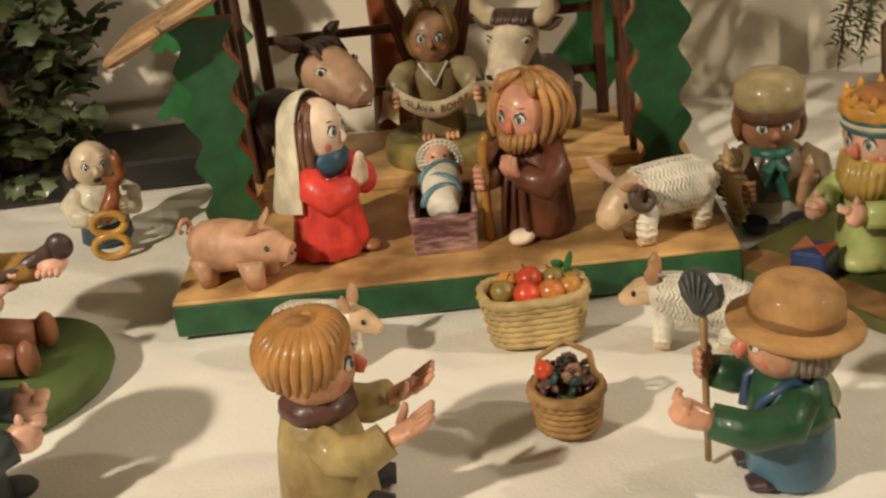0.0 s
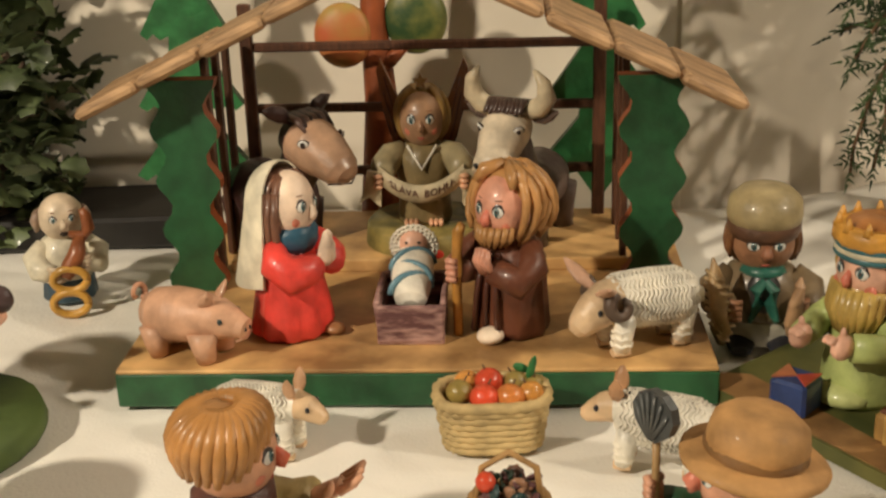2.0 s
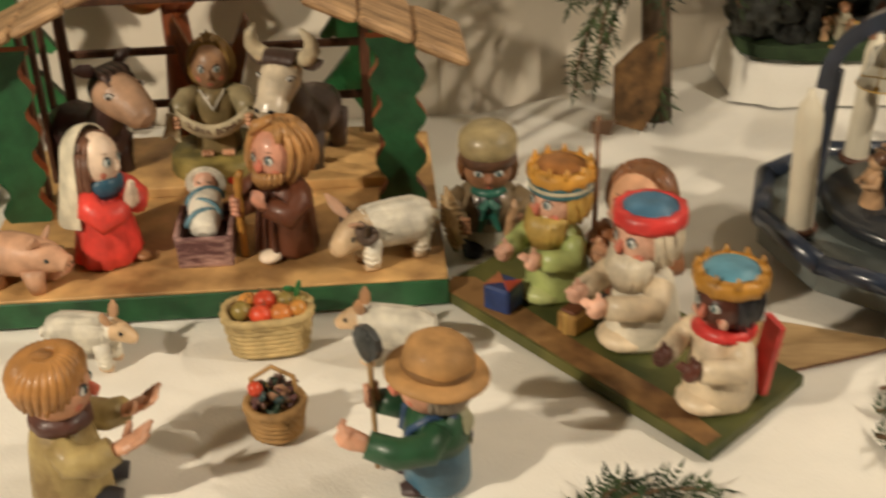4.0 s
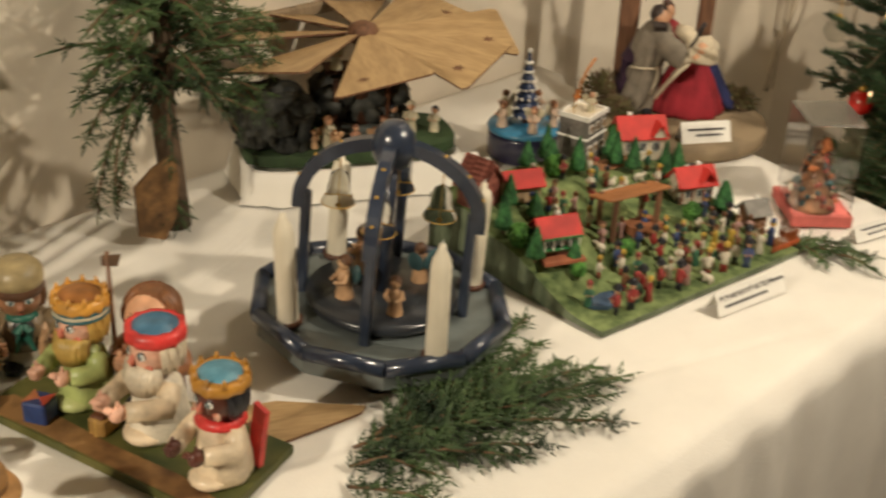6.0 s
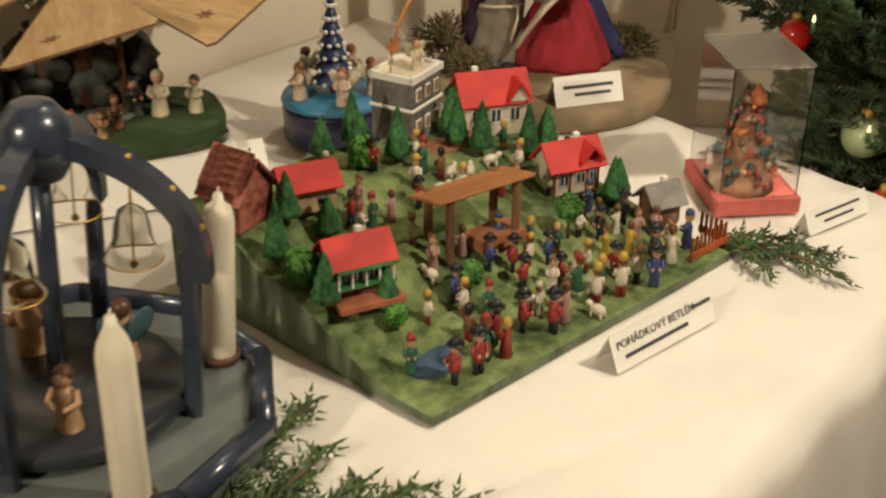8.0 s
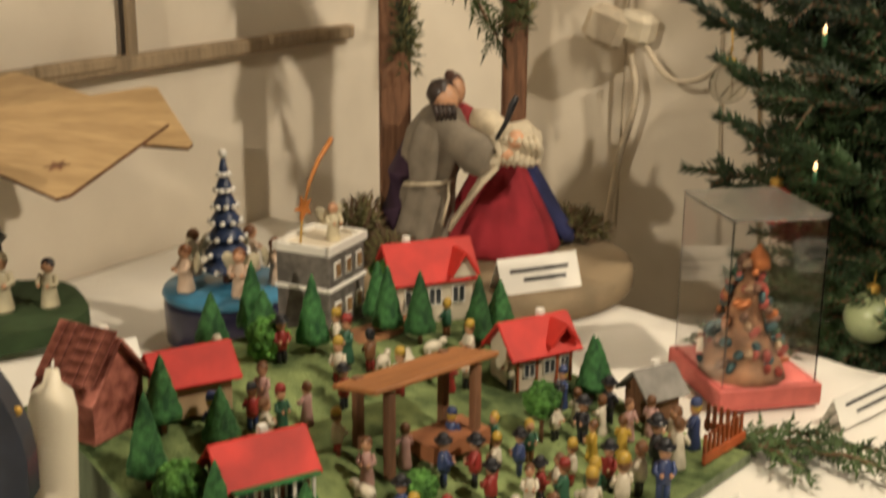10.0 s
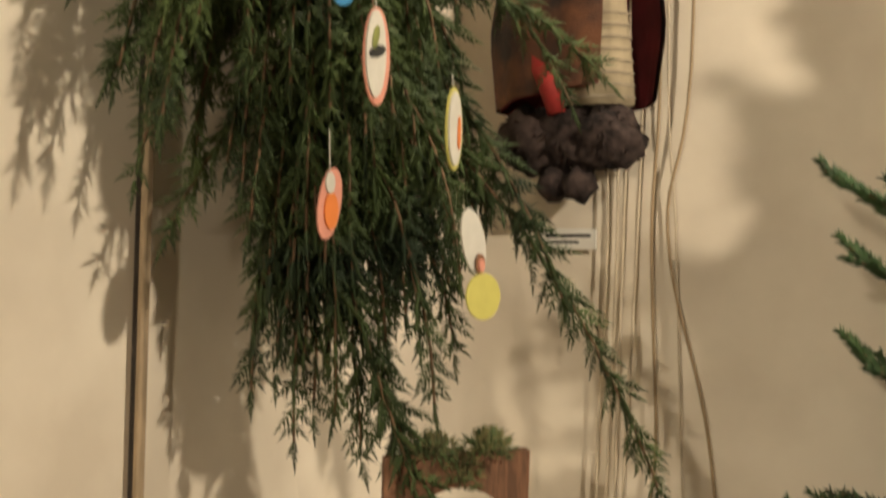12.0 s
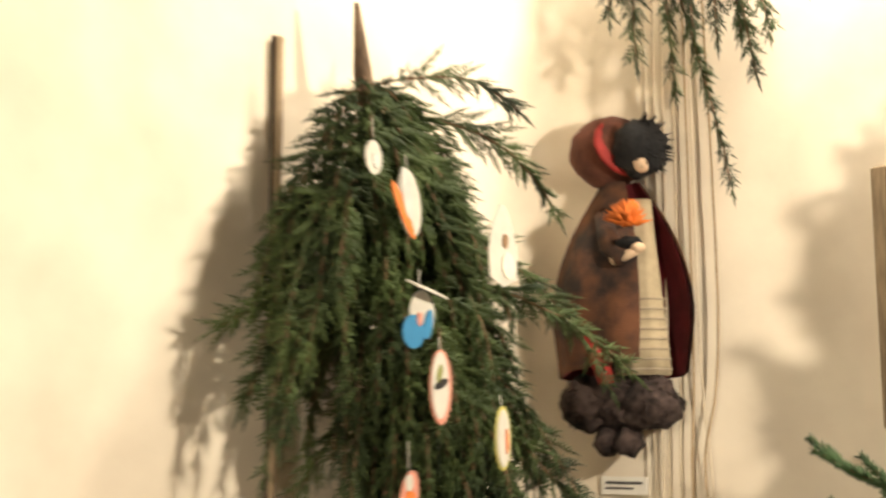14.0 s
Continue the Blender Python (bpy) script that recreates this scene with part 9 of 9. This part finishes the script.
# ---- the decorated spruce on the low table ----
rnd = random.Random(71)
SX, SY = 1.52, -0.58
spruce = thing("christmas_tree", None, pose(0, 0, 0), "dark green spruce christmas tree hung with baubles", "christmas tree")
part("trunk", Mesh().tube([(SX, SY, 0.47), (SX, SY, 1.1), (SX, SY, 1.80)], [0.022, 0.015, 0.003], BARK, seg=8), spruce)
part("stand", Mesh().lathe([(0.07, 0.437), (0.075, 0.445), (0.06, 0.49), (0.03, 0.50)], DARKWOOD, at=(SX, SY, 0), seg=20), spruce, "dark wooden stand")
wood, leaves = Mesh(), Mesh()


def finger(p, d, length, density=0.0060):
    """A spruce twig set round with stiff needles."""
    n = max(4, int(length / density))
    wood.tube([p, p + d * (length * 0.5), p + d * length], [0.0022, 0.0018, 0.0008], TWIG, seg=4)
    for i in range(n):
        t = i / n
        a = d.orthogonal().normalized()
        b = d.cross(a)
        for s in range(6):
            g = rnd.uniform(0, 2 * math.pi)
            e = (d * 0.9 + (a * math.cos(g) + b * math.sin(g)) * 0.85 + Vector((0, 0, 0.15))).normalized()
            spike(leaves, p + d * (length * t), e, 0.0155 * (1 - 0.3 * t), 0.0019, SPRUCE)


for k in range(500):
    z = 0.56 + 1.19 * (k / 340) ** 1.75 if k < 340 else 0.68 + 0.40 * ((k - 340) % 90) / 90
    wide = 0.34 if z < 1.00 else (0.34 - 0.22 * (z - 1.00) / 0.10 if z < 1.10 else (0.12 if z < 1.45 else 0.12 * (1.78 - z) / 0.33))
    R = wide * rnd.uniform(0.45, 1.05)
    a = math.radians(k * 137.5 + rnd.uniform(-14, 14)) if k < 340 else math.radians(rnd.uniform(62, 135))
    R = R if k < 340 else rnd.uniform(0.20, 0.32)
    if z < 0.92 and math.cos(a) < -0.1:
        R = min(R, 0.15 / -math.cos(a))
    if math.cos(a) > 0.25:
        R = min(R, 0.14 / math.cos(a))
        if rnd.random() < 0.45:
            continue
    d = Vector((math.cos(a), math.sin(a), 0.0))
    droop = -0.12 if z < 1.2 else 0.25
    p0 = Vector((SX, SY, z))
    tip = p0 + d * R + Vector((0, 0, R * droop + 0.05))
    mid = p0 + d * (R * 0.5) + Vector((0, 0, R * droop * 0.2))
    pts = [p0 * (1 - t) ** 2 + mid * (2 * t * (1 - t)) + tip * t * t for t in (j / 8 for j in range(9))]
    wood.tube(pts, [0.005 - 0.0004 * j for j in range(9)], TWIG, seg=5)
    side = Vector((-d.y, d.x, 0))
    for j in range(2, 9):
        f = (pts[j] - pts[j - 1]).normalized()
        ln = (0.125 - 0.011 * j) * rnd.uniform(0.75, 1.2) * (0.65 + R)
        for s in (-1, 1):
            e = (f * 0.75 + side * s * 0.75 + Vector((0, 0, rnd.uniform(-0.7, 0.75)))).normalized()
            if (pts[j] + e * ln).x < 1.685:
                finger(pts[j], e, ln)
        if j > 2 and k % 2:
            g = (f * 0.7 + Vector((rnd.uniform(-.3, .3), rnd.uniform(-.3, .3), rnd.choice((-0.8, 0.8))))).normalized()
            if (pts[j] + g * ln).x < 1.685:
                finger(pts[j], g, ln * 0.8)
        if j > 3:
            finger(pts[j - 1], f, (pts[j] - pts[j - 1]).length)
    finger(pts[-1], (pts[-1] - pts[-2]).normalized(), 0.05)
for tip in ((1.380, -0.245, 1.040), (1.402, -0.250, 1.045), (1.412, -0.289, 1.054), (1.443, -0.317, 1.072), (1.453, -0.353, 1.053), (1.350, -0.254, 0.990), (1.335, -0.286, 0.947), (1.320, -0.298, 0.903),
            (1.333, -0.346, 0.887), (1.40, -0.26, 0.99), (1.43, -0.29, 1.02), (1.48, -0.32, 1.06), (1.493, -0.330, 1.393), (1.506, -0.345, 1.319), (1.512, -0.346, 1.226), (1.36, -0.32, 1.00), (1.39, -0.35, 0.96)):
    tip = Vector(tip)
    p0 = Vector((SX, SY, tip.z - 0.10))
    mid = (p0 + tip) / 2 + Vector((0, 0, -0.02))
    pts = [p0 * (1 - t) ** 2 + mid * (2 * t * (1 - t)) + tip * t * t for t in (j / 8 for j in range(9))]
    wood.tube(pts, [0.005 - 0.0004 * j for j in range(9)], TWIG, seg=5)
    for j in range(3, 9):
        f = (pts[j] - pts[j - 1]).normalized()
        side = Vector((-f.y, f.x, 0.3 * rnd.uniform(-1, 1))).normalized()
        finger(pts[j - 1], f, (pts[j] - pts[j - 1]).length, 0.004)
        for sd in (-1, 1):
            finger(pts[j], (f * 0.85 + side * sd * 0.65 + Vector((0, 0, rnd.uniform(-0.1, 0.4)))).normalized(), (0.105 - 0.009 * j) * rnd.uniform(0.8, 1.2), 0.004)
    finger(pts[-1], (pts[-1] - pts[-2] + Vector((0, 0, 0.01))).normalized(), 0.045, 0.004)
part("branch", wood, spruce)
part("foliage", leaves, spruce, "dark green spruce needles", kind="stuff")


def bauble(c, r, m, label, top=True):
    ob = thing("bauble", None, pose(*c), label, "bauble", "baubles on the tree")
    part("ball", Mesh().ell((0, 0, 0), r, m, seg=24, rings=16), ob)
    part("cap", Mesh().lathe([(0.006, 0), (0.006, 0.006), (0.002, 0.008)], GOLD, at=(0, 0, r * 0.97), seg=10), ob, "small gold cap")
    part("hook", Mesh().tube([(0, 0, r + 0.006), (0.003, 0, r + 0.016), (0, 0, r + 0.03)], 0.0007, GOLD, seg=5), ob)


BRED = mat("red_glass_ball", (0.55, 0.02, 0.012), 0.18, 0.1, 30, 0, coat=0.8)
BGREEN = mat("pale_green_ball", (0.34, 0.40, 0.22), 0.35, 0.12, 20, 0, coat=0.4)
for c, r, m, l in (((1.475, -0.295, 0.856), 0.021, BRED, "shiny red glass bauble on the spruce"), ((1.40, -0.285, 0.832), 0.018, BRED, "shiny red glass bauble on the spruce"), ((1.39, -0.412, 0.823), 0.018, BRED, "shiny red glass bauble on the spruce"),
                   ((1.37, -0.385, 0.757), 0.022, BGREEN, "pale green frosted bauble on the spruce"), ((1.30, -0.44, 0.72), 0.019, BRED, "shiny red glass bauble on the spruce"), ((1.33, -0.262, 0.945), 0.016, GLASS, "clear glass bauble on the spruce")):
    bauble(c, r, m, l)
GLOW = bpy.data.materials.new("warm_bulb")
GLOW.use_nodes = True
GLOW.node_tree.nodes["Principled BSDF"].inputs["Emission Color"].default_value = (1.0, 0.55, 0.2, 1)
GLOW.node_tree.nodes["Principled BSDF"].inputs["Emission Strength"].default_value = 2.2
for c in ((1.235, -0.37, 0.905), (1.23, -0.50, 0.95), (1.26, -0.36, 1.00), (1.28, -0.42, 0.80)):
    lt = thing("fairy_light", None, pose(*c), "tiny warm electric candle bulb on the spruce", "fairy light", "fairy lights")
    part("bulb", Mesh().lathe([(0.0010, 0), (0.0016, 0.002), (0.0011, 0.005), (0.0003, 0.007)], GLOW, seg=10), lt, "glowing bulb")
    part("holder", Mesh().lathe([(0.0018, -0.010), (0.0018, 0)], GREENP, seg=10), lt)

# ---- the cloth doll on the wall ----
def wall_doll():
    me = Mesh()
    cape = mat("mottled_brown_felt", (0.035, 0.026, 0.024), 0.95, 0.35, 30, 0.6, 400, second=(0.11, 0.045, 0.022), mix=0.45)
    lining, rust, band = mat("wine_lining", (0.10, 0.007, 0.012), 0.8, 0.25, 30, 0.3), mat("rust_hood", (0.10, 0.035, 0.022), 0.95, 0.45, 40, 0.6, 400), mat("red_band", (0.26, 0.018, 0.014), 0.8, 0.2, 60, 0.3)
    black, knit = mat("black_wool", (0.008, 0.008, 0.009), 0.95, 0.4, 120, 0.9), mat("cream_knit", (0.40, 0.33, 0.22), 0.9, 0.12, 60, 0.5)
    fur, orange, pale = mat("dark_shaggy_wool", (0.022, 0.014, 0.013), 1.0, 0.5, 90, 0.9, second=(0.05, 0.034, 0.03)), mat("orange_paper_flower", (0.55, 0.13, 0.015), 0.8, 0.2, 80, 0.4), mat("pale_cloth_skin", (0.60, 0.44, 0.30), 0.9, 0.1, 60, 0.3)
    # head: local x runs along the wall (towards -y of the room), -y faces the room
    me.ell((-0.026, 0.0, 0.300), (0.062, 0.055, 0.060), rust, rough=0.08, seg=22, rings=14)
    me.lathe([(0.050, -0.005), (0.054, 0.0), (0.050, 0.005)], band, at=(0.008, -0.016, 0.300), rot=(28, 72, 0), seg=26)
    me.ell((0.036, -0.022, 0.294), (0.040, 0.042, 0.048), black, rough=0.25, seg=20, rings=12)
    me.ell((0.046, -0.040, 0.266), (0.014, 0.015, 0.017), pale, seg=14)
    r3 = random.Random(3)
    for k in range(46):
        a, e = r3.uniform(-1.2, 1.4), r3.uniform(-0.9, 1.3)
        p = Vector((0.038 + 0.036 * math.cos(e) * math.cos(a), -0.022 - 0.038 * math.cos(e) * math.sin(a) * 0.8, 0.294 + 0.045 * math.sin(e)))
        d = (p - Vector((0.03, -0.02, 0.294))).normalized()
        spike(me, p, (d + Vector((r3.uniform(-.5, .5), r3.uniform(-.5, .5), -0.3))).normalized(), 0.018, 0.003, black)
    # cape: a shell open towards the front right, brown outside and wine inside
    n, rows = 30, 14
    outer = []
    for j in range(rows + 1):
        t = j / rows
        z = 0.245 - 0.300 * t + 0.02 * math.sin(3 * t)
        w = 0.030 + 0.082 * math.sin(min(1, t * 1.25) * math.pi / 2) - 0.020 * max(0, t - 0.75) * 4 * 0.5
        for i in range(n + 1):
            a = math.radians(-6 + 306 * i / n)
            f = 1 + 0.04 * math.sin(i * 1.3 + t * 2)
            x = w * math.cos(a) * f - 0.008
            zz = z - 0.030 * t * math.sin(a * 0.5 + 0.6)
            outer.append((x, max(-0.085, 0.62 * w * math.sin(a) * f), zz) if math.sin(a) < 0 else (x, 0.25 * w * math.sin(a) * f, zz))
    fs = [(j * (n + 1) + i, j * (n + 1) + i + 1, (j + 1) * (n + 1) + i + 1, (j + 1) * (n + 1) + i) for j in range(rows) for i in range(n)]
    me.add(outer, [tuple(reversed(f)) for f in fs], cape)
    me.add([(x * 0.95 - 0.0004, y * 0.92, z - 0.001) for x, y, z in outer], fs, lining)
    # skirt, sleeves, flower and boots
    me.lathe([(0.044, -0.075), (0.041, -0.03), (0.032, 0.06), (0.024, 0.15), (0.02, 0.21)], knit, at=(0.026, -0.012, 0), seg=26, squash=0.7, wave=0.05, waves=8)
    for k in range(8):
        z = -0.066 + 0.016 * k
        rr = 0.0445 - 0.0012 * k
        me.lathe([(rr, -0.0018), (rr + 0.0012, 0), (rr, 0.0018)], mat("grey_knit_stripe", (0.30, 0.25, 0.18), 0.9, 0.15, 60, 0.5), at=(0.026, -0.012, z), seg=26, squash=0.7, wave=0.05, waves=8, cap=False)
    me.tube([(-0.02, -0.03, 0.185), (0.002, -0.056, 0.13), (0.03, -0.068, 0.105)], [0.017, 0.018, 0.014], cape, seg=10)
    me.tube([(0.01, -0.066, 0.105), (0.05, -0.070, 0.118)], [0.009, 0.007], pale, seg=8)
    me.ell((0.052, -0.070, 0.122), (0.011, 0.009, 0.009), pale)
    me.ell((0.035, -0.066, 0.132), (0.022, 0.014, 0.010), black, rough=0.3)
    me.tube([(-0.055, -0.045, 0.02), (-0.02, -0.055, -0.05), (-0.012, -0.05, -0.088)], [0.013, 0.015, 0.012], band, seg=8)
    for k in range(60):
        a, e = r3.uniform(0, 6.28), r3.uniform(-0.4, 1.5)
        d = Vector((math.cos(e) * math.cos(a), -abs(math.cos(e) * math.sin(a)), math.sin(e)))
        spike(me, Vector((0.034, -0.062, 0.165)) + d * 0.012, (d + Vector((0, 0, 0.2))).normalized(), 0.028, 0.006, orange)
    for cx, cz, rr in ((-0.062, -0.118, 0.045), (-0.015, -0.112, 0.045), (0.032, -0.116, 0.045)):
        me.ell((cx + 0.006, -0.014, cz), (rr, 0.040, 0.044), fur, rough=0.35, seg=20, rings=12)
        for k in range(70):
            a, e = r3.uniform(0, 6.28), r3.uniform(-1.3, 1.3)
            d = Vector((math.cos(e) * math.cos(a), -abs(math.cos(e) * math.sin(a)), math.sin(e)))
            spike(me, Vector((cx + 0.006, -0.014, cz)) + d * 0.036, (d + Vector((r3.uniform(-.6, .6), 0, -0.6))).normalized(), 0.017, 0.0035, fur)
    for cx in (-0.022, 0.010):
        me.ell((cx - 0.004, -0.02, -0.180), (0.020, 0.030, 0.024), fur, rough=0.3, seg=14)
        me.tube([(cx, -0.01, -0.13), (cx, -0.014, -0.17)], 0.013, fur, seg=8)
    me.v = [(x - 0.010, y, 0.088 + (z - 0.078) * 0.9) for x, y, z in me.v]
    return me


thing("hanging_doll", wall_doll(), pose(1.668, 0.016, 1.560, 0, 0, -90) @ pose(0, 0, 0), "cloth doll in hooded brown cape hung on the wall", "doll")

# ---- greenery on the arch and the wooden disc ----
rnd = random.Random(83)


def tuft(name, places, size, count, label, category, m=MOSS, m2=NEEDLE2):
    me = Mesh()
    for c, r in places:
        for k in range(count):
            a, e = rnd.uniform(0, 6.28), rnd.uniform(-0.5, 1.5)
            d = Vector((math.cos(e) * math.cos(a), math.cos(e) * math.sin(a), math.sin(e)))
            p = Vector(c) + Vector((d.x * r[0], d.y * r[1], d.z * r[2])) * rnd.random()
            spike(me, p, (d + Vector((rnd.uniform(-.6, .6), rnd.uniform(-.6, .6), rnd.uniform(-.4, .6)))).normalized(), size * rnd.uniform(0.5, 1.2), 0.0014, m if rnd.random() < 0.6 else m2)
    return thing(name, me, pose(0, 0, 0), label, category, kind="stuff")


tuft("arch_moss", [((1.300, 0.020, 1.131), (0.026, 0.028, 0.018)), ((1.332, -0.024, 1.136), (0.024, 0.026, 0.018)), ((1.320, 0.000, 1.108), (0.020, 0.022, 0.022)), ((1.346, -0.046, 0.990), (0.015, 0.017, 0.044)), ((1.284, 0.034, 0.960), (0.014, 0.014, 0.055)), ((1.276, 0.046, 1.02), (0.010, 0.010, 0.03))], 0.010, 560, "dry moss and evergreen tufts on the wooden arch", "moss")
thing("red_berry", Mesh().ell((0, 0, 0), 0.0080, mat("dull_red_berry", (0.20, 0.045, 0.04), 0.75, 0.4, 120, 0.5), rough=0.2), pose(1.336, -0.050, 1.008), "dull red berry in the greenery of the arch", "berry")
tuft("disc_moss", [((1.225, 0.040, 0.795), (0.040, 0.030, 0.030)), ((1.208, -0.005, 0.785), (0.018, 0.03, 0.016)), ((1.378, -0.095, 0.786), (0.030, 0.040, 0.016))], 0.011, 900, "dry moss and dead flowers on the wooden disc", "moss", MOSS, TWIG)
